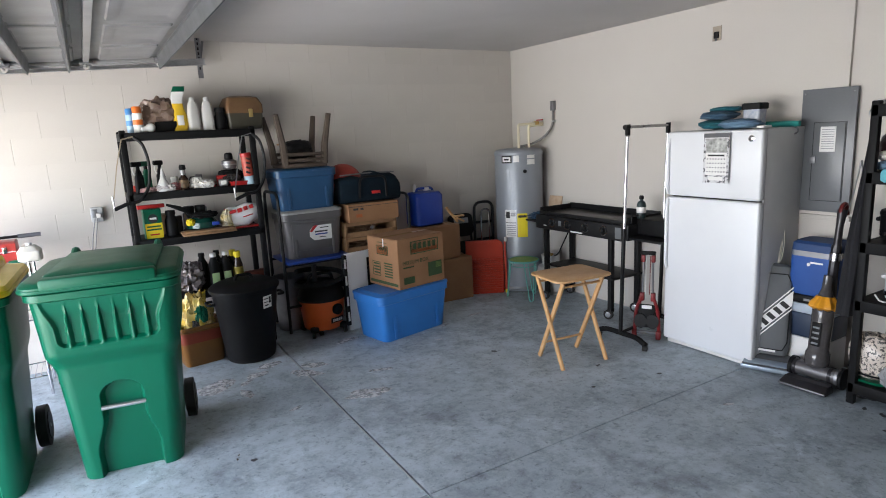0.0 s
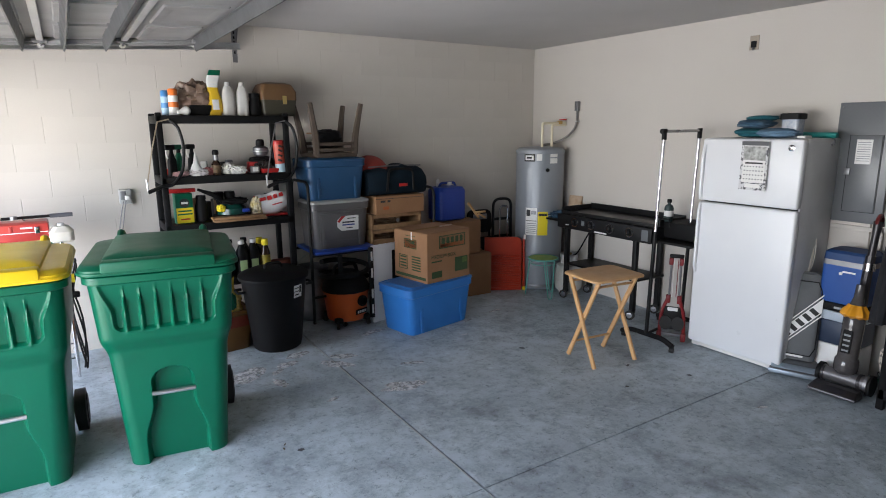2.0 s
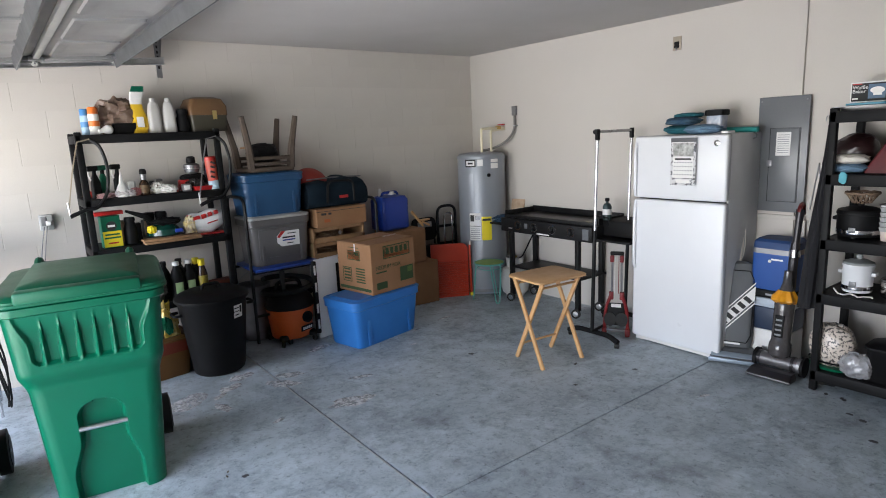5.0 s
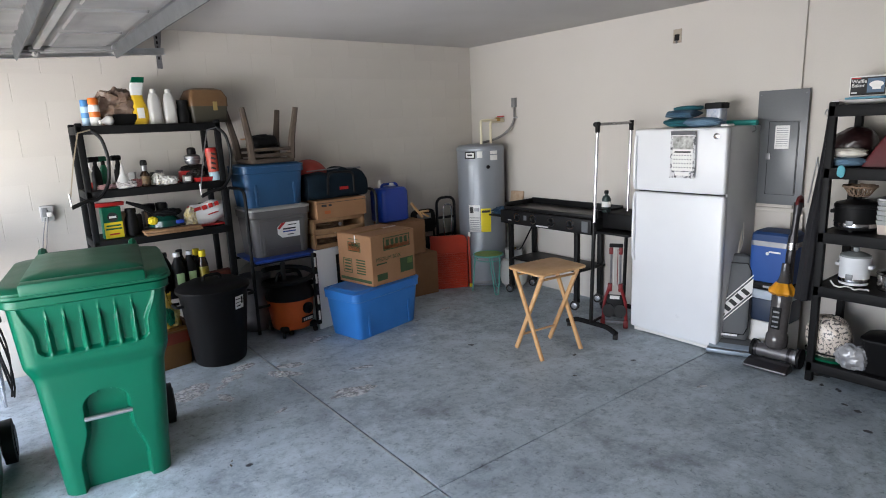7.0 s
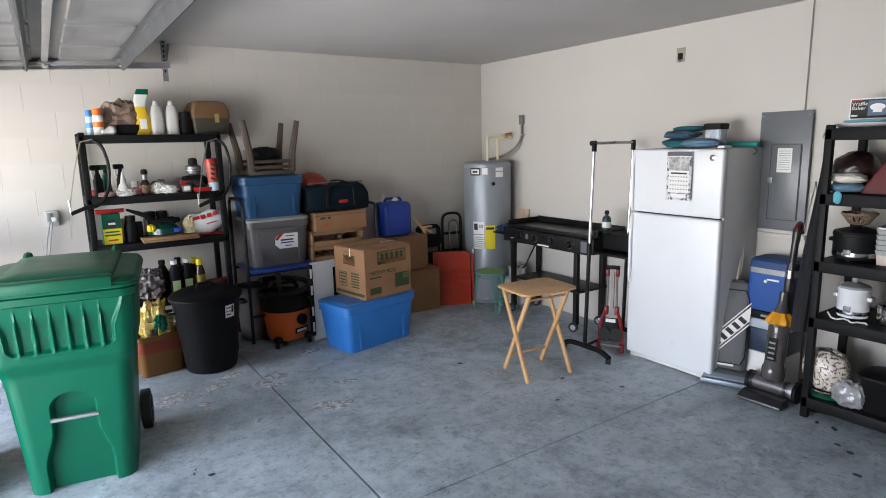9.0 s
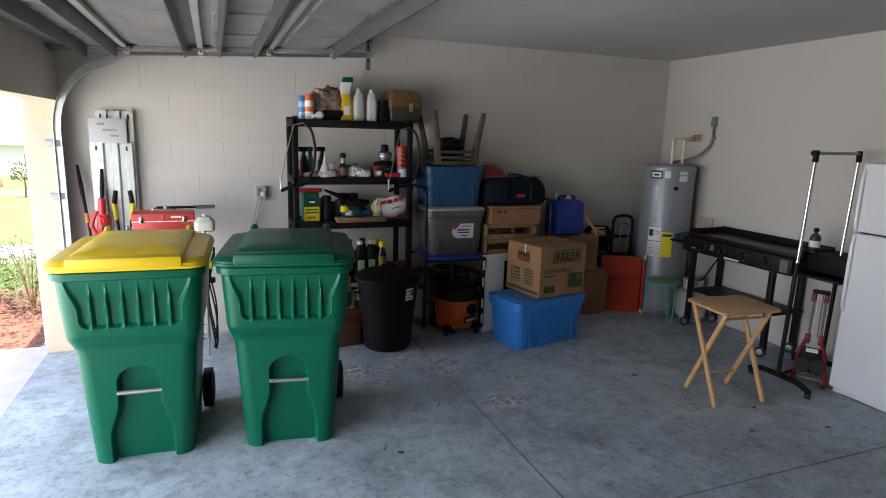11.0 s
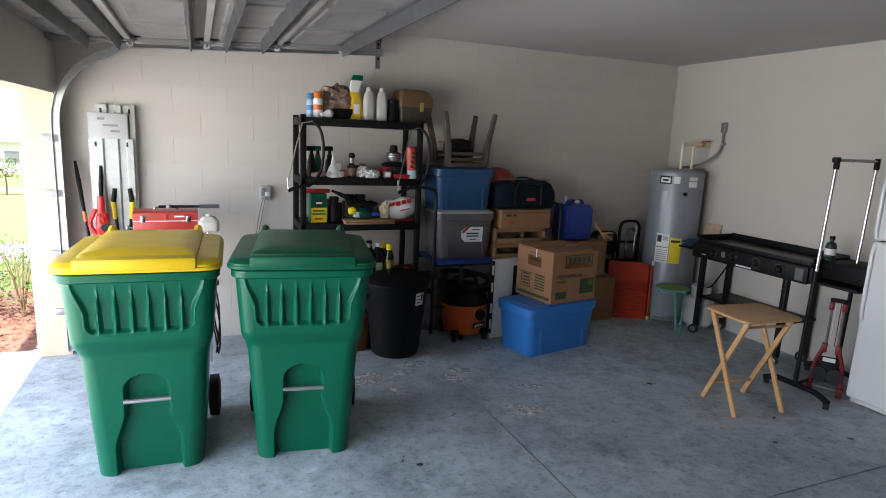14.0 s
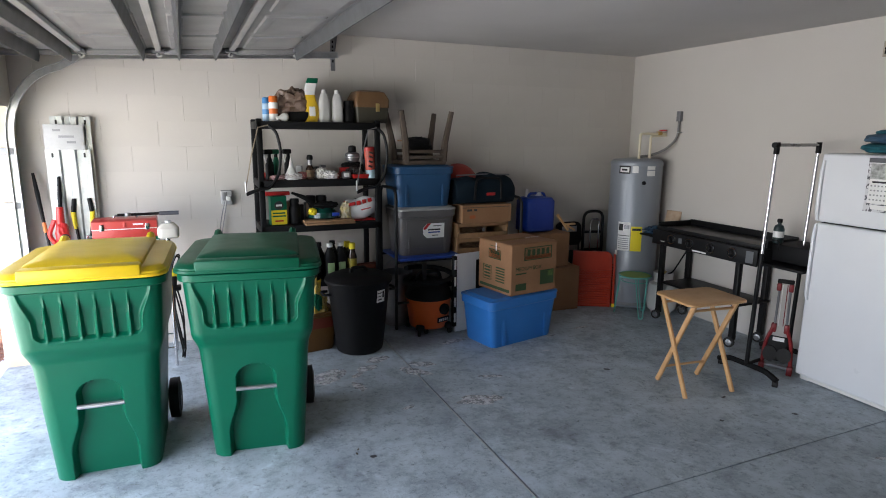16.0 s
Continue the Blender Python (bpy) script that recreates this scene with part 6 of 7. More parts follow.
def long_pole(a, b, lab):
    t = thing("pole_tool", pose(*a), lab, "garden tool", "long garden tools")
    d = Vector(b) - Vector(a)
    part("shaft", rod((0, 0, 0), d * 0.7, 0.011, 8), black_steel, t)
    part("collar", rod(d * 0.7, d * 0.75, 0.014, 8), orange_grip, t)
    part("lower_grip", rod(d * 0.1, d * 0.3, 0.0145, 8), orange_grip, t)
    part("grip", tube([d * 0.75, d * 0.9, d], [0.012, 0.016, 0.01], 8), black_plastic, t)


long_pole((-1.5, 4.66, 0.0), (-1.69, 4.93, 1.58), "long black and orange pole pruner handle")
long_pole((-1.56, 4.68, 0.0), (-1.52, 4.9, 1.55), "black and orange pruner leaning on the panels")
loppers(pose(-1.385, 4.84, 0.62, -5, 0, 0), label_yellow, True, "loppers with yellow and black grips", 0.74)
lb = thing("leaf_blower", pose(-1.52, 4.74, 0.72, 0, 0, 15), "red handheld leaf blower hung nose down", "leaf blower")
part("tube", tube([(0, 0, 0.0), (0, 0, 0.32), (0.01, 0, 0.6)], [0.022, 0.034, 0.024], 14), red_plastic, lb)
part("housing", blob((0.01, -0.01, 0.38), (0.045, 0.045, 0.1), 3, 0.15), red_plastic, lb)
part("grip", tube(bend([(-0.03, 0, 0.3), (-0.08, 0, 0.38), (-0.03, 0, 0.5)], 0.05), 0.016, 8), red_plastic, lb)
part("intake", lathe([(0.03, 0), (0.03, 0.012)], 16), dark_print, lb, at=pose(0.02, -0.05, 0.36, 90))


def wire_rack():
    r = thing("wire_rack", pose(-1.07, 4.6, 0), "chrome wire rack carrying the toolbox", "wire rack")
    w, d = 0.56, 0.36
    for sx in (-1, 1):
        for sy in (-1, 1):
            part("post", rod((sx * w / 2, sy * d / 2, 0.0), (sx * w / 2, sy * d / 2, 1.08), 0.01, 10), chrome, r)
    for z in (0.16, 0.62, 1.06):
        sh = part("shelf_rim", tube([(-w / 2, -d / 2, z), (w / 2, -d / 2, z), (w / 2, d / 2, z), (-w / 2, d / 2, z)], 0.006, 6, closed=True), chrome, r)
        for i in range(15):
            x = -w / 2 + w * (i + 0.5) / 15
            part("wire", rod((x, -d / 2, z), (x, d / 2, z), 0.0025, 5), chrome, sh)
    return r


wire_rack()
tb = thing("toolbox", pose(-1.07, 4.58, 1.07), "red steel toolbox with chrome latches", "toolbox")
part("base", box((0, 0, 0.05), (0.43, 0.2, 0.08), 0.006), red_enamel, tb)
part("lid", loft([rrect(0.435, 0.205, 0.006, 0.092), rrect(0.435, 0.205, 0.006, 0.15), rrect(0.42, 0.15, 0.006, 0.165)]), red_enamel, tb)
part("white_seam", box((0, -0.102, 0.09), (0.43, 0.004, 0.006)), label_white, tb)
part("handle", tube(bend([(-0.08, 0, 0.165), (-0.07, 0, 0.185), (0.07, 0, 0.185), (0.08, 0, 0.165)], 0.01), 0.007, 8), chrome, tb)
for s in (-0.15, 0.15):
    part("latch", box((s, -0.106, 0.105), (0.028, 0.01, 0.05), 0.003), chrome, tb)
part("clasp", box((0.0, -0.105, 0.12), (0.02, 0.008, 0.04), 0.003), red_enamel, tb)
part("badge", box((0.09, -0.104, 0.125), (0.07, 0.002, 0.012)), label_white, tb)
solo("green_folder", box((0.0, 0, 0.012), (0.16, 0.14, 0.024), 0.004), dark_green, pose(-0.83, 4.52, 1.068), "flat dark green case on wire rack", "case")
sw = thing("socket_wrench", pose(-1.0, 4.57, 1.27), "black wrench bars lying on the toolbox", "wrench")
part("bar", rod((-0.12, 0, -0.01), (0.3, 0.02, -0.01), 0.011, 8), black_steel, sw)
part("grip", rod((0.16, 0.013, -0.01), (0.3, 0.02, -0.01), 0.016, 10), plain("grey_grip", (0.12, 0.12, 0.14), 0.5), sw)
part("head", lathe([(0.022, -0.012), (0.022, 0.012)], 14), dull_steel, sw, at=pose(-0.05, 0, -0.008))
crd = thing("extension_cord", pose(-0.75, 4.55, 0.0), "loose dark extension cord hanging in loops", "cord")
part("cord", tube([(0.03 * math.sin(t * 2.1), -0.03 + 0.05 * math.cos(t * 1.3), 0.012 + 0.9 * abs(math.sin(t * 0.5))) for t in [i * 0.25 for i in range(50)]], 0.007, 6), black_plastic, crd)
wj = thing("water_jug", pose(-0.78, 4.5, 1.09 - 0.02), "translucent cream plastic jug on the rack", "jug")
part("body", loft([rrect(0.12, 0.12, 0.03, 0.0), rrect(0.15, 0.15, 0.035, 0.012), rrect(0.15, 0.15, 0.035, 0.08), rrect(0.09, 0.09, 0.03, 0.12)]), cream, wj)
part("cap", lathe([(0.02, 0.118), (0.021, 0.14), (0.001, 0.141)], 14), white_plastic, wj)
yd = thing("cordless_drill", pose(-0.8, 4.48, 0.63), "yellow and black cordless drill on the rack", "drill")
part("body", tube([(-0.1, 0, 0.15), (0.06, 0, 0.15)], [0.03, 0.034], 14), label_yellow, yd)
part("grip", box((0.03, 0, 0.08), (0.04, 0.035, 0.11), 0.012), black_plastic, yd)
part("battery", box((0.03, 0, 0.02), (0.1, 0.07, 0.04), 0.01), black_plastic, yd)
part("chuck", rod((-0.14, 0, 0.15), (-0.1, 0, 0.15), 0.02, 12), black_steel, yd)


BASE = pose(0, 0, 0)
# ---- vacuums and coolers beside the refrigerator ----
def upright_vacuum():
    v = thing("upright_vacuum", pose(3.43, 1.555, 0, 0, 0, -68) @ Matrix.Diagonal((1.06, 1, 1, 1)), "grey upright bag vacuum with a white stripe", "vacuum")
    grey = material("vacuum_grey_cloth", (0.1, 0.105, 0.11), (0.08, 0.085, 0.09), 0.6, fine=200, bump=0.3)
    silver = plain("silver_blue", (0.3, 0.36, 0.42), 0.35, 0.4)
    base = part("floor_head", loft([rrect(0.29, 0.2, 0.02, 0.012, cy=0.08), rrect(0.295, 0.22, 0.025, 0.03, cy=0.08), rrect(0.28, 0.18, 0.03, 0.075, cy=0.1), rrect(0.24, 0.12, 0.03, 0.1, cy=0.12)]), grey, v)
    part("bumper", box((0, -0.03, 0.03), (0.3, 0.016, 0.03), 0.006), silver, base)
    part("front_band", box((0, -0.005, 0.07), (0.27, 0.05, 0.012), 0.004, pose(0, 0, 0, 25)), silver, base)
    lean = pose(0, 0.12, 0.1, -9, 0, 0)
    rings = [rrect(0.21, 0.1, 0.035, 0.0), rrect(0.23, 0.12, 0.04, 0.05), rrect(0.24, 0.13, 0.045, 0.35), rrect(0.235, 0.12, 0.04, 0.56), rrect(0.2, 0.1, 0.04, 0.63), rrect(0.12, 0.06, 0.02, 0.65)]
    bag = part("bag_case", loft(rings), grey, v, at=lean)
    part("seam", tube([(0.104 * max(-1, min(1, 1.5 * math.cos(radians(a)))), -0.062, 0.31 + 0.27 * max(-1, min(1, 1.2 * math.sin(radians(a))))) for a in range(0, 360, 20)], 0.004, 6, closed=True), black_plastic, bag)
    for off, w, mt in ((0.0, 0.105, label_white), (0.075, 0.012, label_white), (-0.075, 0.012, label_white)):
        part("stripe", prism([(-0.117, 0.14 + off - w / 2), (0.117, 0.42 + off - w / 2), (0.117, 0.42 + off + w / 2), (-0.117, 0.14 + off + w / 2)], 0.003, pose(0, -0.0665, 0)), mt, bag)
    for i in range(5):
        x = -0.075 + 0.037 * i
        part("stripe_bar", box((0, 0, 0), (0.03, 0.002, 0.055), 0.0, None), dark_print, bag, at=pose(x, -0.0692, 0.28 + x * 1.197, 0, -50, 0))
    part("name_bar", box((-0.02, -0.061, 0.03), (0.12, 0.003, 0.016)), label_white, bag)
    part("handle_shaft", rod((0.0, 0.02, 0.62), (0.01, 0.04, 1.16), 0.015, 10), cream, bag)
    for k in range(2):
        part("cord_loop", tube([((0.02 + 0.01 * k) * math.cos(radians(a)), 0.03 + 0.006 * k, 0.8 + (0.17 - 0.012 * k) * math.sin(radians(a))) for a in range(0, 360, 15)], 0.0022, 6, closed=True), cream, bag)


upright_vacuum()


def cyclone_vacuum():
    v = thing("cyclone_vacuum", pose(3.32, 1.25, 0, 0, 0, -88), "grey and yellow bagless upright vacuum", "vacuum")
    gun = material("gunmetal_plastic", (0.034, 0.031, 0.034), (0.026, 0.024, 0.026), 0.3, 0.3)
    dark_red = plain("dark_red_grip", (0.12, 0.012, 0.012), 0.4)
    clear = material("smoked_bin", (0.085, 0.078, 0.078), (0.05, 0.046, 0.046), 0.12)
    head = part("floor_head", loft([rrect(0.29, 0.12, 0.015, 0.008, cy=0.05), rrect(0.29, 0.13, 0.02, 0.03, cy=0.05), rrect(0.27, 0.08, 0.02, 0.055, cy=0.07)]), gun, v)
    part("front_strip", box((0, -0.016, 0.02), (0.29, 0.01, 0.01), 0.003), dull_steel, head)
    bm = tube([(-0.11, 0.17, 0.09), (0.13, 0.17, 0.09)], 0.05, 20)
    part("motor", bm, plain("silver_motor", (0.16, 0.155, 0.16), 0.4, 0.6), v)
    for x in (-0.12, 0.1, 0.14):
        part("motor_ring", tube([(x - 0.01, 0.17, 0.09), (x + 0.01, 0.17, 0.09)], 0.055, 20), dull_steel if x > 0.12 else gun, v)
    for s in (-1, 1):
        bm = tube([(s * 0.14, 0.2, 0.075), (s * 0.165, 0.2, 0.075)], 0.072, 20)
        part("wheel", bm, black_plastic, v)
    lean = pose(0.0, 0.17, 0.12, -7, 0, 0)
    b = part("dust_bin", lathe([(0.05, 0.0), (0.07, 0.02), (0.074, 0.06), (0.072, 0.1), (0.062, 0.12), (0.064, 0.34), (0.066, 0.38), (0.06, 0.4)], 28), clear, v, at=lean)
    part("inner_shroud", box((0.0, -0.063, 0.23), (0.06, 0.012, 0.16), 0.006), black_plastic, b)
    for i in range(4):
        part("shroud_mark", box((0.0, -0.0705, 0.17 + 0.035 * i), (0.04, 0.003, 0.012)), panel_grey, b)
    yel = material("ochre_plastic", (0.75, 0.33, 0.02), (0.65, 0.27, 0.015), 0.3)
    rings = []
    for r, z in ((0.058, 0.39), (0.088, 0.41), (0.085, 0.43), (0.065, 0.455), (0.05, 0.48)):
        rings.append([(r * (1 + 0.1 * math.cos(8 * 2 * math.pi * k / 48)) * math.cos(2 * math.pi * k / 48), r * (1 + 0.1 * math.cos(8 * 2 * math.pi * k / 48)) * math.sin(2 * math.pi * k / 48), z) for k in range(48)])
    part("cyclone_top", loft(rings), yel, b, "mustard yellow cyclone cap")
    part("upper_clear", lathe([(0.048, 0.47), (0.03, 0.53), (0.026, 0.62)], 20), clear, b)
    part("spine", tube(bend([(0.0, 0.07, 0.0), (0.0, 0.08, 0.5), (0.01, 0.03, 0.62), (0.02, 0.01, 0.82)], 0.08), 0.03, 10), gun, b)
    part("collar", rod((0.02, 0.015, 0.72), (0.02, 0.012, 0.77), 0.036, 14), chrome, b)
    part("wand", tube([(0.02, 0.012, 0.77), (0.03, -0.01, 0.95), (0.03, 0.0, 1.05)], [0.024, 0.022, 0.03], 12), gun, b)
    part("wand_grip", tube(bend([(0.03, 0.0, 1.0), (0.03, -0.03, 1.06), (0.03, 0.03, 1.1), (0.03, 0.07, 1.02)], 0.03), 0.014, 8), dark_red, b)


cyclone_vacuum()


def soft_cooler(m, w, d, h, lab):
    c = thing("soft_cooler", m, lab, "cooler")
    nylon = material("blue_nylon", (0.012, 0.075, 0.3), (0.01, 0.06, 0.25), 0.55, fine=250, bump=0.4)
    part("body", loft([rrect(w * 0.96, d * 0.96, 0.03, 0), rrect(w, d, 0.035, 0.02), rrect(w, d, 0.035, h * 0.72)]), nylon, c)
    part("band", loft([rrect(w * 1.01, d * 1.01, 0.035, h * 0.72), rrect(w * 1.01, d * 1.01, 0.035, h * 0.82)]), dull_steel, c, "grey zip band")
    part("top", loft([rrect(w, d, 0.035, h * 0.82), rrect(w * 0.98, d * 0.98, 0.04, h * 0.95), rrect(w * 0.85, d * 0.85, 0.04, h)]), material("navy_nylon", (0.01, 0.045, 0.15), rough=0.6), c)
    part("button", lathe([(0.012, 0), (0.01, 0.006)], 12), white_plastic, c, at=pose(-0.02, -d / 2, h * 0.58, 90))
    part("logo_bar", box((0.03, -d / 2 - 0.001, h * 0.62), (0.08, 0.003, 0.012)), label_white, c)
    return c


bxm = pose(3.72, 1.375, 0, 0, 0, -90)
bb = thing("storage_case", bxm, "white and blue plastic case on the floor", "case")
part("case", box((0, 0, 0.13), (0.27, 0.24, 0.26), 0.012), white_plastic, bb)
part("blue_corner", prism([(0.0, 0.02), (0.13, 0.02), (0.13, 0.22), (0.09, 0.22)], 0.004, pose(0, -0.122, 0)), plain("sky_blue", (0.05, 0.3, 0.65), 0.4), bb)
part("latch", box((-0.05, -0.124, 0.07), (0.03, 0.008, 0.02), 0.003), dull_steel, bb)
bc = thing("navy_case", pose(3.72, 1.375, 0.261, 0, 0, -90), "dark navy case with a pale lid", "case")
part("body", box((0, 0, 0.085), (0.27, 0.24, 0.17), 0.01), material("navy_plastic", (0.02, 0.035, 0.07), rough=0.45), bc)
part("lid", box((0, 0, 0.205), (0.28, 0.25, 0.07), 0.012), material("pale_blue_plastic", (0.42, 0.48, 0.55), rough=0.4), bc)
bd = thing("black_case", pose(3.72, 1.375, 0.502, 0, 0, -90), "flat black plastic case", "case")
part("body", box((0, 0, 0.03), (0.29, 0.26, 0.06), 0.012), black_plastic, bd)
part("badge", box((0.0, -0.131, 0.03), (0.08, 0.003, 0.015)), dull_steel, bd)
soft_cooler(pose(3.72, 1.385, 0.563, 0, 0, -90), 0.3, 0.24, 0.37, "blue soft cooler bag with grey band")


def hanging_coat():
    c = thing("hanging_coat", pose(3.5, 1.065, 0), "black coat hanging from the shelf's corner", "coat")
    cloth = material("black_cloth", (0.008, 0.008, 0.01), (0.014, 0.014, 0.017), 0.9, fine=250, bump=0.5)
    rings = []
    for j in range(18):
        t = j / 17
        z = 1.73 - 1.2 * t
        w, d = 0.02 + 0.045 * smooth(t * 1.6), 0.012 + 0.042 * smooth(t * 1.2)
        ring = []
        for k in range(28):
            a = 2 * math.pi * k / 28
            f = 1 + 0.12 * math.sin(5 * a + 3 * t) + 0.06 * math.sin(9 * a + 5 * t)
            ring.append((w * f * math.cos(a) - 0.02 * t, d * f * math.sin(a) - 0.02 + 0.05 * t, z))
        rings.append(ring)
    part("cloth", loft(rings), cloth, c)
    part("hanger", tube(bend([(-0.12, 0.02, 1.2), (-0.02, 0.03, 1.42), (0.0, 0.03, 1.5), (0.04, 0.03, 1.36), (0.1, 0.02, 1.22)], 0.03), 0.004, 6), steel, c)
    part("hook", tube(arc((0, 0, 1.76), 0.025, -60, 200, 8), 0.0035, 6), steel, c)


hanging_coat()

# ---- on the kitchen shelf ----
BASE = pose(0, -0.065, 0)
K4, K3, K2, K1, K0 = RS_LEV[4] + 0.001, RS_LEV[3] + 0.001, RS_LEV[2] + 0.001, RS_LEV[1] + 0.001, RS_LEV[0] + 0.001
tr = thing("serving_tray", pose(3.58, 0.93, K4), "white oval serving tray with blue edge", "tray")
part("tray", loft([rrect(0.24, 0.3, 0.11, 0.0, 8), rrect(0.32, 0.38, 0.15, 0.02, 8), rrect(0.33, 0.39, 0.155, 0.026, 8), rrect(0.24, 0.3, 0.11, 0.012, 8)]), label_white, tr)
part("blue_mat", loft([rrect(0.2, 0.22, 0.03, 0.03), rrect(0.2, 0.22, 0.03, 0.042)]), plain("aqua", (0.1, 0.35, 0.5), 0.5), tr)
wb = thing("appliance_box", pose(3.6, 0.95, K4 + 0.043, 0, 0, -82) @ Matrix.Diagonal((0.88, 1, 0.86, 1)), "black printed waffle maker carton", "carton")
part("box", box((0, 0.05, 0.075), (0.22, 0.1, 0.145), 0.003), material("carton_tan", (0.3, 0.24, 0.2), rough=0.7), wb)
part("front", box((0, -0.001, 0.075), (0.218, 0.003, 0.143)), label_white, wb)
part("front_black", box((0, -0.0035, 0.075), (0.205, 0.002, 0.125)), dark_print, wb)
part("picture", box((0.045, -0.0055, 0.078), (0.1, 0.002, 0.1)), plain("steel_blue_print", (0.06, 0.12, 0.2), 0.5), wb)
part("picture_dish", lathe([(0.042, 0), (0.042, 0.002)], 24), label_white, wb, at=pose(0.048, -0.0065, 0.085, 90) @ Matrix.Diagonal((1, 0.55, 1, 1)))
part("picture_base", box((0.05, -0.0085, 0.058), (0.05, 0.002, 0.016), 0.0), label_white, wb)


def words(text, size, mat, parent, m):
    cu = bpy.data.curves.new("words", "FONT")
    cu.body, cu.size, cu.extrude = text, size, 0.0004
    cu.materials.append(mat)
    o = new("words", cu)
    o.parent = parent
    o.matrix_basis = m
    return o


words("MEDIUM BOX", 0.048, green_bar, big, pose(-0.225, -0.2445, 0.218, 90))
words("Waffle", 0.034, label_white, wb, pose(-0.098, -0.0055, 0.098, 90))
words("Baker", 0.034, label_white, wb, pose(-0.098, -0.0055, 0.07, 90))
part("print_bar", box((-0.072, -0.005, 0.132), (0.055, 0.002, 0.008)), red_plastic, wb)
part("print_bar", box((-0.08, -0.005, 0.03), (0.035, 0.002, 0.01)), label_white, wb)
rp = thing("thermometer_box", pose(3.5, 0.67, K4, 0, 0, -86), "white carton with red device pictures", "carton")
part("box", box((0, 0.04, 0.065), (0.15, 0.08, 0.13), 0.003), label_white, rp)
for x, z, w, h, mt in ((-0.02, 0.065, 0.035, 0.075, red_plastic), (0.03, 0.055, 0.035, 0.06, red_plastic), (-0.02, 0.08, 0.022, 0.025, dark_print), (0.03, 0.065, 0.022, 0.02, dark_print), (0.0, 0.118, 0.1, 0.006, dull_steel)):
    part("print", box((x, -0.001, z), (w, 0.003, h), 0.001), mt, rp)
leafy = material("dry_leaf", (0.08, 0.06, 0.03), (0.05, 0.07, 0.02), 0.8)
dp = thing("dried_arrangement", pose(3.66, 0.52, K4), "small dried leaf arrangement", "dried plant")
rnd = random.Random(5)
part("pot", lathe([(0.04, 0), (0.055, 0.06), (0.05, 0.06), (0.036, 0.006)], 18), brown_wood, dp)
bm = bmesh.new()
for i in range(60):
    a, e, r = rnd.uniform(0, 6.28), rnd.uniform(0.2, 1.4), rnd.uniform(0.03, 0.09)
    p = Vector((r * math.cos(a) * math.cos(e), r * math.sin(a) * math.cos(e), 0.07 + r * math.sin(e)))
    box(p, (0.03, 0.012, 0.002), rot=Euler((rnd.uniform(0, 6), rnd.uniform(0, 6), a)).to_matrix().to_4x4(), bm=bm)
part("leaves", bm, leafy, dp)
solo("dark_hat", blob((0, 0, 0.115), (0.13, 0.12, 0.12), 21, 0.12, 2.2, 28, 18), material("dark_brown_leather", (0.025, 0.01, 0.01), (0.018, 0.008, 0.008), 0.3, scale=5), pose(3.64, 0.995, K3), "dark brown glossy leather bag", "bag")
for c, s, sd, mt, lab in (((3.5, 0.99, K3), (0.08, 0.1, 0.028), 31, denim, "pale blue folded kitchen towel"), ((3.49, 0.98, K3 + 0.055), (0.07, 0.095, 0.03), 32, cream, "cream folded kitchen towel")):
    solo("kitchen_towel", blob((0, 0, s[2]), s, sd, 0.16, 2.6, 30, 18), mt, pose(*c), lab, "towel", "kitchen towels")
solo("towel_corner", blob((0, 0, 0.0), (0.008, 0.022, 0.036), 33, 0.12, 2, 18, 14, flat=False), plain("aqua_cloth", (0.12, 0.4, 0.48), 0.9), pose(3.348, 0.97, K3 - 0.02), "aqua cloth corner hanging over the shelf edge", "cloth")
rd = thing("red_pouch", pose(3.54, 0.775, K3, 0, 0, -88), "dark red triangular folded pouch", "pouch")
part("pouch", loft([rrect(0.27, 0.13, 0.02, 0.0), rrect(0.25, 0.12, 0.02, 0.03), rrect(0.12, 0.06, 0.015, 0.15), rrect(0.012, 0.012, 0.004, 0.24)]), material("oxblood_leather", (0.11, 0.012, 0.016), (0.08, 0.01, 0.012), 0.5, scale=8), rd)
part("snap", lathe([(0.006, 0), (0.005, 0.004)], 10), chrome, rd, at=pose(-0.01, -0.052, 0.16, 65))
spray_can(pose(3.44, 0.665, K3), plain("deep_blue_can", (0.03, 0.05, 0.2), 0.35), red_plastic, "blue and yellow lubricant can with red cap", 0.03, 0.17)
spray_can(pose(3.46, 0.575, K3), plain("dark_can", (0.02, 0.03, 0.04), 0.35), black_plastic, "dark aerosol can on the shelf", 0.032, 0.14)


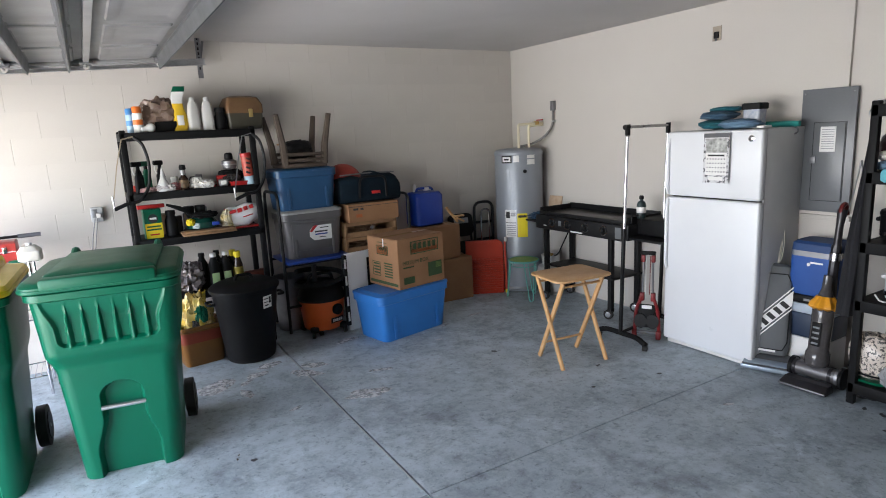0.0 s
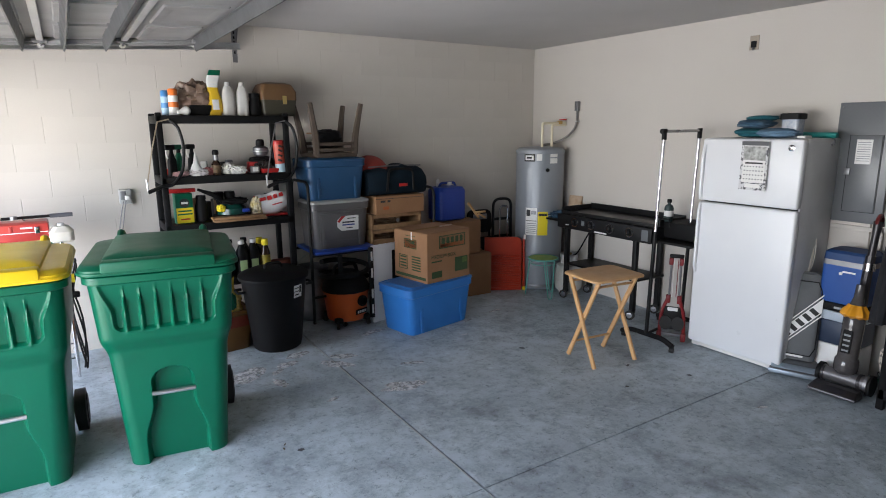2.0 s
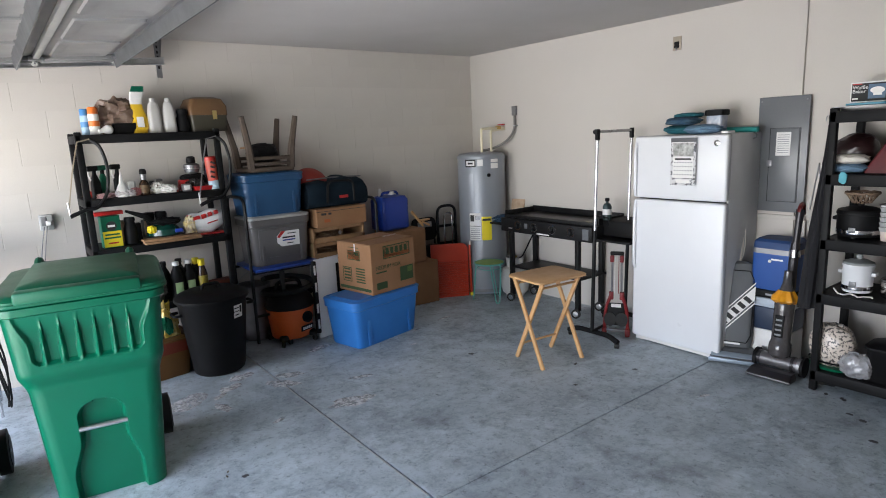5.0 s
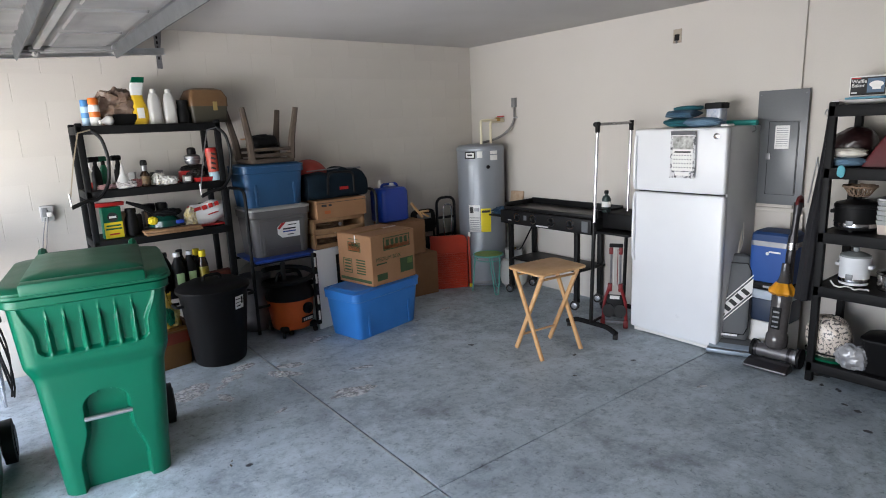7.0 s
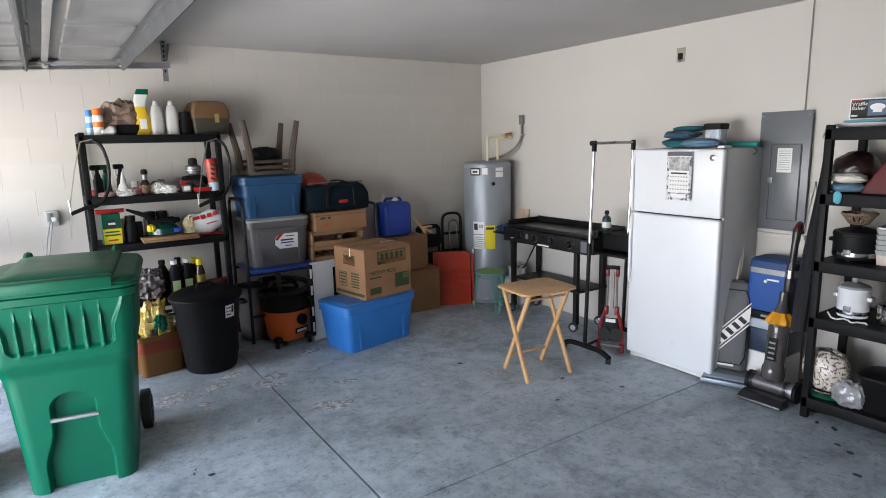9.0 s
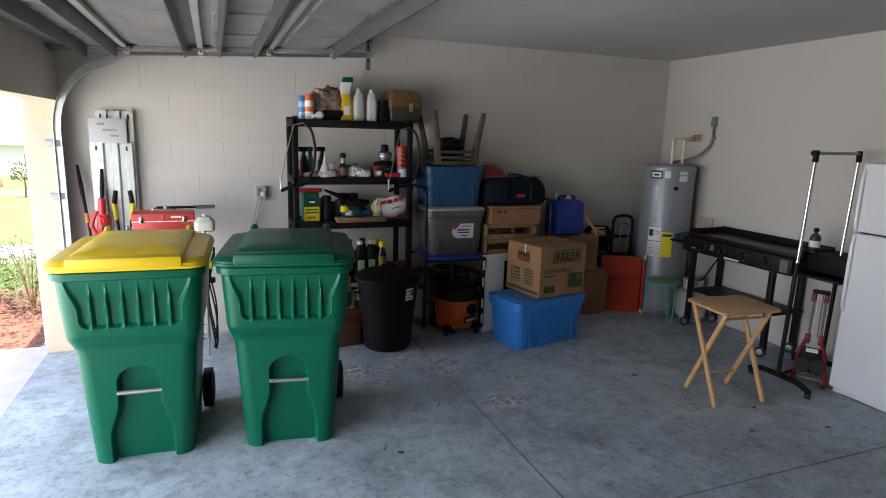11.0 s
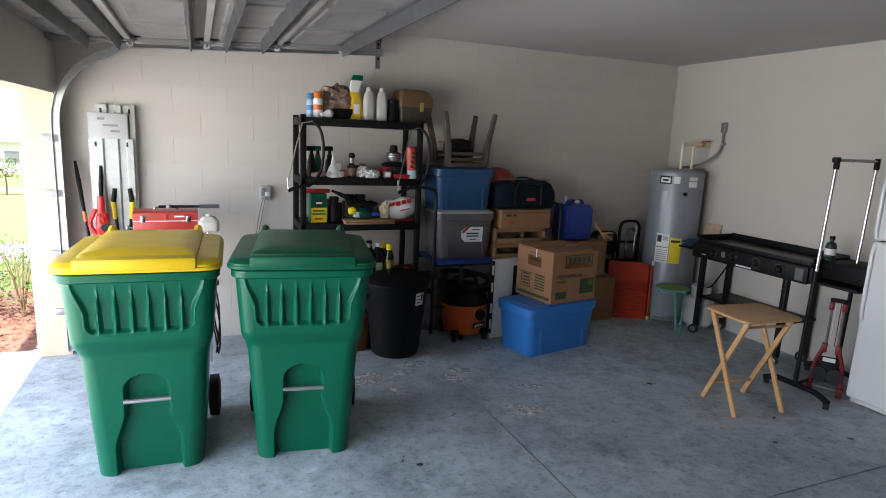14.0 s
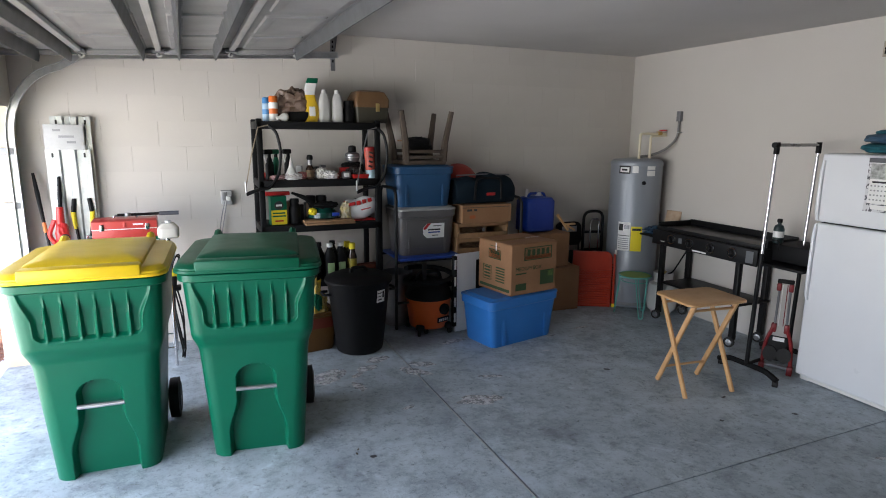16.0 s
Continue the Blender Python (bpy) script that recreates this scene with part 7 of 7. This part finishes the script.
def slow_cooker(m, r, h, mat, lid_mat, lab):
    s = thing("slow_cooker", m, lab, "slow cooker")
    part("shell", lathe([(r * 0.92, 0.012), (r * 0.98, 0.03), (r, h * 0.9), (r * 1.03, h * 0.92), (r * 1.03, h)], 36), mat, s)
    part("rim_band", lathe([(r * 1.005, 0.03), (r * 1.012, 0.035), (r * 1.012, 0.05), (r * 1.005, 0.055)], 36, caps=(False, False)), chrome, s)
    part("lid", lathe([(r * 1.02, h), (r * 0.98, h + 0.012), (r * 0.5, h + 0.03), (0.001, h + 0.034)], 36), lid_mat, s)
    part("lid_knob", lathe([(0.012, h + 0.032), (0.02, h + 0.045), (0.016, h + 0.06), (0.001, h + 0.062)], 16), lid_mat, s)
    for a in (90, -90):
        x, y = r * math.cos(radians(a)), r * math.sin(radians(a))
        part("side_grip", box((x, y * 1.06, h * 0.7), (0.06, 0.03, 0.025), 0.008), mat, s)
    part("dial_plate", box((-r - 0.001, 0, h * 0.35), (0.006, 0.04, h * 0.2), 0.002), panel_grey, s)
    for k in range(3):
        a = radians(60 + 120 * k)
        part("foot", lathe([(0.012, 0), (0.012, 0.014)], 10, c=(r * 0.75 * math.cos(a), r * 0.75 * math.sin(a), 0)), rubber, s)
    return s


slow_cooker(pose(3.56, 0.925, K2), 0.125, 0.165, black_plastic, black_plastic, "round black slow cooker with chrome trim")
bs = thing("woven_basket", pose(3.53, 0.915, K2 + 0.223), "small brown woven bread basket", "basket")
weave = material("wicker", (0.22, 0.15, 0.1), (0.14, 0.09, 0.06), 0.8, fine=90, bump=0.5)
part("bottom", lathe([(0.05, 0), (0.052, 0.004), (0.001, 0.004)], 24), weave, bs)
part("brim", tube([(0.088 * math.cos(radians(a)), 0.088 * math.sin(radians(a)), 0.062 + 0.003 * math.sin(radians(a * 9))) for a in range(0, 360, 12)], 0.008, 6, closed=True), weave, bs)
for k in range(16):
    a = 2 * math.pi * k / 16
    for s in (0.35, -0.35):
        part("strand", tube([(0.05 * math.cos(a), 0.05 * math.sin(a), 0.002), (0.088 * math.cos(a + s), 0.088 * math.sin(a + s), 0.06)], 0.004, 5), weave, bs)
ct2 = thing("container_stack", pose(3.55, 0.71, K2), "stack of clear food containers with lids", "food containers")
frost = material("frosted_clear", (0.55, 0.56, 0.56), (0.45, 0.46, 0.46), 0.2, trans=0.35)
part("bottom_tub", loft([rrect(0.15, 0.16, 0.02, 0.0), rrect(0.16, 0.17, 0.02, 0.06)]), material("pink_tint", (0.6, 0.5, 0.45), rough=0.3), ct2)
for i in range(5):
    part("tub", loft([rrect(0.165, 0.175, 0.02, 0.06 + 0.03 * i), rrect(0.175, 0.185, 0.022, 0.084 + 0.03 * i), rrect(0.17, 0.18, 0.02, 0.088 + 0.03 * i)]), frost, ct2)
part("lid", loft([rrect(0.18, 0.19, 0.02, 0.21), rrect(0.18, 0.19, 0.02, 0.222), rrect(0.16, 0.17, 0.02, 0.226)]), dull_steel, ct2)
solo("white_bowl", lathe([(0.04, 0), (0.06, 0.02), (0.075, 0.07), (0.07, 0.07), (0.05, 0.02), (0.001, 0.012)], 28), white_enamel, pose(3.5, 0.55, K2), "small white ceramic bowl", "bowl")
slow_cooker(pose(3.53, 0.9, K1), 0.085, 0.19, white_enamel, material("glass_lid", (0.3, 0.32, 0.32), rough=0.08), "small white slow cooker with glass lid")
solo("power_cable", tube([(0.0 + 0.02 * math.sin(3 * t), -0.12 + 0.045 * t, 0.006 + 0.002 * math.sin(7 * t)) for t in [i * 0.2 for i in range(22)]] + [(0.02, 0.1, 0.03)], 0.005, 6), white_plastic, pose(3.42, 0.9, K1), "white power cord lying on the shelf", "cord")
pp = thing("steel_pot", pose(3.56, 0.68, K1), "polished steel pressure pot with lid", "pot")
part("body", lathe([(0.09, 0), (0.1, 0.01), (0.102, 0.1), (0.106, 0.105)], 36), plain("polished_steel", (0.65, 0.62, 0.58), 0.15, 1.0), pp)
part("lid", lathe([(0.106, 0.105), (0.1, 0.115), (0.05, 0.13), (0.001, 0.133)], 36), plain("dark_lid_steel", (0.25, 0.24, 0.23), 0.2, 1.0), pp)
part("knob", lathe([(0.01, 0.13), (0.014, 0.15), (0.01, 0.165), (0.001, 0.166)], 14), black_plastic, pp)
part("long_handle", box((0.0, -0.15, 0.09), (0.03, 0.1, 0.02), 0.006), black_plastic, pp)
pt = thing("patterned_bag", pose(3.5, 1.0, K0), "white bag printed with black sketches in plastic", "bag")
part("bag", blob((0, 0, 0.15), (0.1, 0.13, 0.15), 41, 0.1, 2.4, 30, 22), material("sketch_print", (0.66, 0.58, 0.5), (0.09, 0.08, 0.075), 0.35, scale=62, fine=160, sharp=True), pt)
part("band", loft([rrect(0.2, 0.25, 0.09, 0.05, 8), rrect(0.205, 0.255, 0.09, 0.062, 8)], caps=(False, False)), black_plastic, pt)
part("green_base", loft([rrect(0.18, 0.23, 0.08, 0.0, 8), rrect(0.19, 0.24, 0.08, 0.018, 8)]), dark_green, pt)
solo("plastic_bag", blob((0, 0, 0.075), (0.06, 0.09, 0.08), 43, 0.22, 3, 30, 20), material("grey_film", (0.2, 0.2, 0.21), (0.35, 0.35, 0.36), 0.15, scale=16), pose(3.43, 0.83, K0), "crumpled grey translucent plastic bag", "bag")
ro = thing("stock_pail", pose(3.52, 0.68, K0) @ Matrix.Diagonal((1.0, 1.0, 0.66, 1)), "black plastic composting pail with lid", "pail")
part("body", loft([rrect(0.2, 0.19, 0.04, 0.0), rrect(0.21, 0.2, 0.045, 0.015), rrect(0.23, 0.22, 0.05, 0.3), rrect(0.25, 0.24, 0.055, 0.315)]), black_plastic, ro)
part("lid", loft([rrect(0.255, 0.245, 0.055, 0.315), rrect(0.255, 0.245, 0.055, 0.335), rrect(0.18, 0.17, 0.05, 0.365), rrect(0.06, 0.05, 0.02, 0.37)]), black_plastic, ro)
part("lid_knob", lathe([(0.012, 0.365), (0.02, 0.38), (0.001, 0.392)], 14), black_plastic, ro)
solo("dark_pot", lathe([(0.09, 0), (0.1, 0.01), (0.105, 0.2), (0.11, 0.205), (0.1, 0.22), (0.001, 0.235)], 28), black_plastic, pose(3.5, 0.43, K0), "round black stock pot", "pot")

BASE = pose(0, 0, 0)
# a potted plant at the floor's edge
pl = thing("potted_plant", pose(2.46, 0.09, 0), "small leafy potted plant on the floor", "plant")
part("pot", lathe([(0.06, 0), (0.085, 0.13), (0.09, 0.135), (0.08, 0.14), (0.06, 0.02)], 24), material("terracotta", (0.3, 0.12, 0.06), rough=0.85), pl)
leaf = material("leaf_green", (0.05, 0.12, 0.02), (0.09, 0.16, 0.03), 0.5, scale=20)


def leaf_cluster(rnd, n, spread, low, high, size):
    bm = bmesh.new()
    for i in range(n):
        a, r, z = rnd.uniform(0, 6.283), spread * math.sqrt(rnd.random()), rnd.uniform(low, high)
        L = size * rnd.uniform(0.6, 1.3)
        m = Matrix.Translation((r * math.cos(a), r * math.sin(a), z)) @ Euler((rnd.uniform(-0.7, 0.7), rnd.uniform(-0.9, 0.3), a)).to_matrix().to_4x4()
        pts = [(0, 0, 0), (0.35 * L, 0.22 * L, 0.02 * L), (L, 0, -0.12 * L), (0.35 * L, -0.22 * L, 0.02 * L), (0.4 * L, 0, -0.05 * L)]
        v = [bm.verts.new(m @ Vector(p)) for p in pts]
        for f in ((0, 4, 1), (1, 4, 2), (2, 4, 3), (3, 4, 0)):
            bm.faces.new([v[k] for k in f])
    return bm


part("leaves", leaf_cluster(random.Random(3), 90, 0.12, 0.14, 0.28, 0.06), leaf, pl)
part("stem", tube([(0, 0, 0.1), (0.01, 0, 0.26)], 0.006, 6), leaf, pl)

# ---- stains and scraps on the floor ----
oil = material("oil_stain", (0.035, 0.037, 0.042), (0.06, 0.063, 0.07), 0.5, scale=20)
chalk = material("pale_scuff", (0.66, 0.67, 0.68), (0.52, 0.53, 0.55), 0.8, scale=30)


def broken(m, scale, low, high):
    """Wears a thin film through in patches."""
    t = m.node_tree
    co = t.nodes.new("ShaderNodeNewGeometry")
    n = t.nodes.new("ShaderNodeTexNoise")
    n.inputs["Scale"].default_value, n.inputs["Detail"].default_value, n.inputs["Roughness"].default_value = scale, 8, 0.7
    r = t.nodes.new("ShaderNodeMapRange")
    r.inputs[1].default_value, r.inputs[2].default_value = low, high
    t.links.new(co.outputs["Position"], n.inputs["Vector"])
    t.links.new(n.outputs["Fac"], r.inputs[0])
    t.links.new(r.outputs[0], t.nodes["Principled BSDF"].inputs["Alpha"])


broken(chalk, 24, 0.38, 0.56)


def stain(x, y, rx, ry, mat, seed, turn=0, name="stain"):
    n = 22
    ring = []
    for k in range(n):
        a = 2 * math.pi * k / n
        q = 1 + 0.45 * noise.noise(Vector((math.cos(a) * 1.6 + seed * 5.1, math.sin(a) * 1.6, seed)))
        ring.append((rx * q * math.cos(a), ry * q * math.sin(a), 0))
    bm = loft([ring, [(p[0] * 0.96, p[1] * 0.96, 0.0008) for p in ring]])
    part(name, bm, mat, floor, at=pose(x, y, 0.0004, 0, 0, turn))


for i, (x, y, rx, ry) in enumerate(((3.54, 0.97, 0.05, 0.06), (3.36, 0.9, 0.02, 0.012), (3.35, 0.8, 0.03, 0.015), (3.12, 0.62, 0.02, 0.02), (3.16, 0.7, 0.02, 0.012), (2.9, 0.5, 0.022, 0.015), (2.16, 3.07, 0.025, 0.016), (2.83, 1.98, 0.02, 0.012), (0.1, 2.55, 0.02, 0.014), (2.3, 2.1, 0.016, 0.012), (2.6, 2.35, 0.025, 0.01))):
    stain(x, y, rx, ry, oil, i + 1, 20 * i)
for i, (x, y, rx, ry, a) in enumerate(((0.98, 3.02, 0.1, 0.035, -20), (1.1, 2.95, 0.06, 0.05, 10), (0.86, 3.72, 0.11, 0.05, -30), (2.78, 1.41, 0.04, 0.015, -20), (0.32, 3.7, 0.06, 0.03, 40), (0.28, 3.5, 0.04, 0.09, 10), (1.5, 3.95, 0.05, 0.012, 30), (2.2, 3.9, 0.07, 0.015, 20), (1.95, 3.6, 0.035, 0.012, -10), (2.6, 4.0, 0.08, 0.02, 5), (0.55, 3.95, 0.1, 0.06, 10), (0.1, 3.75, 0.16, 0.1, 30), (0.75, 3.6, 0.14, 0.06, -50), (1.3, 4.1, 0.12, 0.04, 10), (0.43, 3.8, 0.09, 0.05, 20), (0.5, 3.05, 0.05, 0.02, 20), (1.25, 3.3, 0.1, 0.03, -15), (0.95, 2.95, 0.13, 0.05, -25))):
    stain(x, y, rx, ry, chalk, i + 30, a, "scuff")
bits = material("dry_leaf_bits", (0.1, 0.06, 0.03), (0.06, 0.04, 0.02), 0.8)
solo("dry_leaf", leaf_cluster(random.Random(1), 3, 0.015, 0.003, 0.01, 0.03), bits, pose(0.02, 2.62, 0), "single curled dry leaf on the floor", "leaf")
solo("green_leaf", leaf_cluster(random.Random(2), 3, 0.01, 0.003, 0.01, 0.04), leaf, pose(1.76, 3.93, 0), "small green leaf beside the blue tote", "leaf")

joint_metal = material("joint_edge", (0.5, 0.5, 0.49), (0.34, 0.34, 0.33), 0.45, metal=0.3, scale=9)
part("joint_strip", box((JX - 0.0095, (JY + YN) / 2 - 0.1, 0.0008), (0.006, YN - JY - 0.3, 0.0016)), joint_metal, floor, "pale metal joint edge")
part("joint_strip", box((JX - 0.0095, (JY + YS) / 2, 0.0008), (0.006, JY - YS - 0.1, 0.0016)), joint_metal, floor, "pale metal joint edge")
# ---- outdoors ----
structure("driveway", (-6.14, 1.0, -0.062), (8.0, 8.12, 0.1), concrete_out, "pale concrete driveway outside the door", "driveway")
part("apron_joint", box((-2.62, 1.0, -0.0115), (0.012, 8.1, 0.002)), mortar, bpy.data.objects["driveway"])
# grass green made paler, with the outdoor haze put into the colour
ground_mat = material("hazed_lawn_grass", (0.17, 0.21, 0.07), (0.22, 0.24, 0.1), 0.9, scale=3, fine=40, bump=0.8)


def SLOPE(y):
    """Height of the lawn, which falls gently away from the house."""
    return -0.12 if y < 8 else -0.12 - 0.07 * (min(y, 55) - 8)


tagged(part("ground", loft([[(-700, y, SLOPE(y)), (700, y, SLOPE(y)), (700, y, SLOPE(y) - 0.3), (-700, y, SLOPE(y) - 0.3)] for y in (-700, 8, 55, 900)])  , ground_mat), "green lawn reaching to the horizon, paled for haze", "lawn", kind="structure")
structure("street", (0, 46, -0.02), (260, 9, 0.06), material("pale_asphalt", (0.3, 0.3, 0.3), (0.24, 0.24, 0.24), 0.9, fine=60), "pale asphalt street beyond the lawn", "road").matrix_basis = pose(0, 0, SLOPE(46)) @ pose(0, 46, 0) @ pose(0, 0, 0, -4) @ pose(0, -46, 0)
structure("pavement", (0, 10.8, -0.1), (260, 2.2, 0.07), concrete_out, "pale concrete pavement along the lawn", "pavement").matrix_basis = pose(0, 10.8, SLOPE(10.8) + 0.1) @ pose(0, 0, 0, -4) @ pose(0, -10.8, 0)
mulch_mat = material("red_mulch", (0.3, 0.13, 0.08), (0.17, 0.08, 0.055), 0.95, scale=9, fine=60, bump=0.8)
structure("mulch_bed", (-4.2, 6.15, -0.085), (4.5, 2.1, 0.1), mulch_mat, "red bark mulch bed beside the driveway", "mulch")
rnd = random.Random(8)
bm = bmesh.new()
for i in range(1500):
    box((rnd.uniform(-4.4, -2.1), rnd.uniform(5.12, 7.1), -0.03 + rnd.uniform(0, 0.012)), (rnd.uniform(0.02, 0.06), rnd.uniform(0.006, 0.014), 0.006), rot=Euler((rnd.uniform(-0.3, 0.3), rnd.uniform(-0.3, 0.3), rnd.uniform(0, 6.28))).to_matrix().to_4x4(), bm=bm)
tagged(part("mulch_chips", bm, mulch_mat), "loose red bark chips", "mulch", kind="stuff")
bm = bmesh.new()
for i in range(5000):
    x, y = rnd.uniform(-5.5, -2.0), rnd.uniform(7.1, 9.6)
    h, a = rnd.uniform(0.04, 0.1), rnd.uniform(0, 6.28)
    w = 0.006
    v = [bm.verts.new(p) for p in ((x - w * math.cos(a), y - w * math.sin(a), -0.13), (x + w * math.cos(a), y + w * math.sin(a), -0.13), (x + 0.03 * math.sin(a), y + 0.03 * math.cos(a), -0.1 + h))]
    bm.faces.new(v)
tagged(part("grass_blades", bm, ground_mat), "short green lawn grass, paled for haze", "grass", kind="stuff")
for x, y, h, n, sd in ((-2.52, 6.1, 0.75, 420, 1), (-3.0, 6.5, 0.5, 260, 2), (-3.5, 6.7, 0.6, 280, 3)):
    sh = thing("shrub", pose(x, y, -0.04), "young leafy green shrub in the mulch", "shrub", "young shrubs")
    for k in range(6):
        a = k * 1.05 + sd
        part("branch", tube([(0, 0, 0), (0.06 * math.cos(a), 0.06 * math.sin(a), h * 0.5), (0.18 * math.cos(a), 0.18 * math.sin(a), h)], [0.008, 0.006, 0.003], 6), brown_wood, sh)
    part("leaves", leaf_cluster(random.Random(sd), n, 0.26, 0.12, h, 0.05), leaf, sh)
for x, y, h in ((-2.3, 5.6, 0.62), (-2.95, 6.35, 0.3)):
    st = thing("white_stake", pose(x, y, -0.04, 3, 4, 0), "white plastic garden stake", "stake", "white stakes")
    part("pipe", rod((0, 0, 0), (0, 0, h), 0.018, 10), white_plastic, st)
    part("cap", lathe([(0.02, h - 0.02), (0.022, h), (0.001, h + 0.004)], 12), white_plastic, st)
pathl = thing("path_light", pose(-3.1, 6.0, -0.04), "white garden path light", "path light")
part("stake", rod((0, 0, 0), (0, 0, 0.3), 0.012, 8), white_plastic, pathl)
part("hood", lathe([(0.1, 0.3), (0.03, 0.36), (0.001, 0.37)], 20), white_plastic, pathl)


def far_car():
    c = thing("car", pose(-16.2, 46.0, SLOPE(46) + 0.02), "red saloon car parked in the street", "car")
    paint = material("red_car_paint", (0.5, 0.05, 0.03), (0.45, 0.04, 0.03), 0.25, coat=0.5)
    prof = [(-2.1, 0.3), (-2.1, 0.72), (-1.9, 0.86), (-1.2, 0.92), (-0.6, 1.36), (0.55, 1.38), (1.2, 0.95), (2.0, 0.82), (2.15, 0.6), (2.15, 0.3)]
    part("body", prism(prof, 1.7), paint, c)
    part("windows", prism([(-1.05, 0.95), (-0.55, 1.3), (0.5, 1.32), (1.0, 0.97)], 1.72), black_plastic, c)
    for x in (-1.3, 1.35):
        for y in (-0.8, 0.8):
            w = part("wheel", tube([(x, y - 0.1, 0.31), (x, y + 0.1, 0.31)], 0.31, 20), rubber, c)
            part("rim", tube([(x, y - 0.11, 0.31), (x, y + 0.11, 0.31)], 0.19, 16), steel, w)


far_car()


def far_house(m, lab):
    h = thing("house", m, lab, "house")
    part("wall", box((0, 0, 1.5), (14, 8, 3.0)), material("pale_stucco", (0.75, 0.72, 0.66), (0.7, 0.67, 0.6), 0.9), h)
    part("roof", prism([(-7.6, 3.0), (7.6, 3.0), (4.0, 5.2), (-4.0, 5.2)], 9.2), material("grey_shingle", (0.35, 0.33, 0.31), (0.28, 0.26, 0.25), 0.9), h)
    for x in (-4.5, -1.5, 4.6):
        w = part("window", box((x, -4.02, 1.6), (1.4, 0.06, 1.3), 0.01), white_plastic, h)
        part("pane", box((x, -4.06, 1.6), (1.2, 0.02, 1.1)), dull_steel, w)
    part("door", box((1.6, -4.02, 1.05), (1.0, 0.06, 2.1), 0.01), white_plastic, h)


far_house(pose(-22, 72, SLOPE(72)), "pale single-storey house across the street")
tre = thing("tree", pose(-10.2, 36.5, SLOPE(36.5)), "small young street tree with thin crown", "tree")
part("trunk", tube([(0, 0, 0), (0.03, 0, 0.6), (0, 0.02, 1.1)], [0.05, 0.04, 0.03], 8), brown_wood, tre)
for k in range(5):
    a = k * 1.26
    part("limb", tube([(0, 0.02, 0.9), (0.2 * math.cos(a), 0.2 * math.sin(a), 1.3), (0.4 * math.cos(a), 0.4 * math.sin(a), 1.6)], [0.02, 0.014, 0.008], 6), brown_wood, tre)
part("crown", leaf_cluster(random.Random(9), 500, 0.6, 0.9, 1.9, 0.16), leaf, tre)

# ---- the block wall's courses ----
BW, BH, GAP = 0.4064, 0.2032, 0.0045
block_paint = material("painted_block", (0.56, 0.525, 0.48), (0.52, 0.485, 0.445), 0.72, scale=2.5, fine=110, bump=0.14, vary=0.02)


def block_mesh(w, h):
    bm = box((0, 0, 0), (w - GAP, 0.02, h - 0.0003))
    bmesh.ops.bevel(bm, geom=[e for e in bm.edges if all(v.co.y < 0 for v in e.verts) and abs(e.verts[0].co.z - e.verts[1].co.z) > 0.01], offset=0.0016, segments=1, affect="EDGES")
    me = bpy.data.meshes.new("block")
    bm.to_mesh(me)
    bm.free()
    me.materials.append(block_paint)
    return me


shapes = {}
c0 = 0.056 - BH
for row in range(14):
    z0, z1 = max(0.0, c0 + row * BH), min(ZC, c0 + (row + 1) * BH)
    if z1 - z0 < 0.02:
        continue
    off = 0.066 if row % 2 == 0 else 0.269
    x = off - BW * 6
    while x < XE:
        a, b = max(x, XW + 0.008), min(x + BW, XE)
        x += BW
        if b - a < 0.03:
            continue
        key = (round(b - a, 3), round(z1 - z0, 3))
        if key not in shapes:
            shapes[key] = block_mesh(*key)
        o = new("block", shapes[key])
        o.parent = wall_n
        o.matrix_basis = pose((a + b) / 2, YN + 0.01, (z0 + z1) / 2)
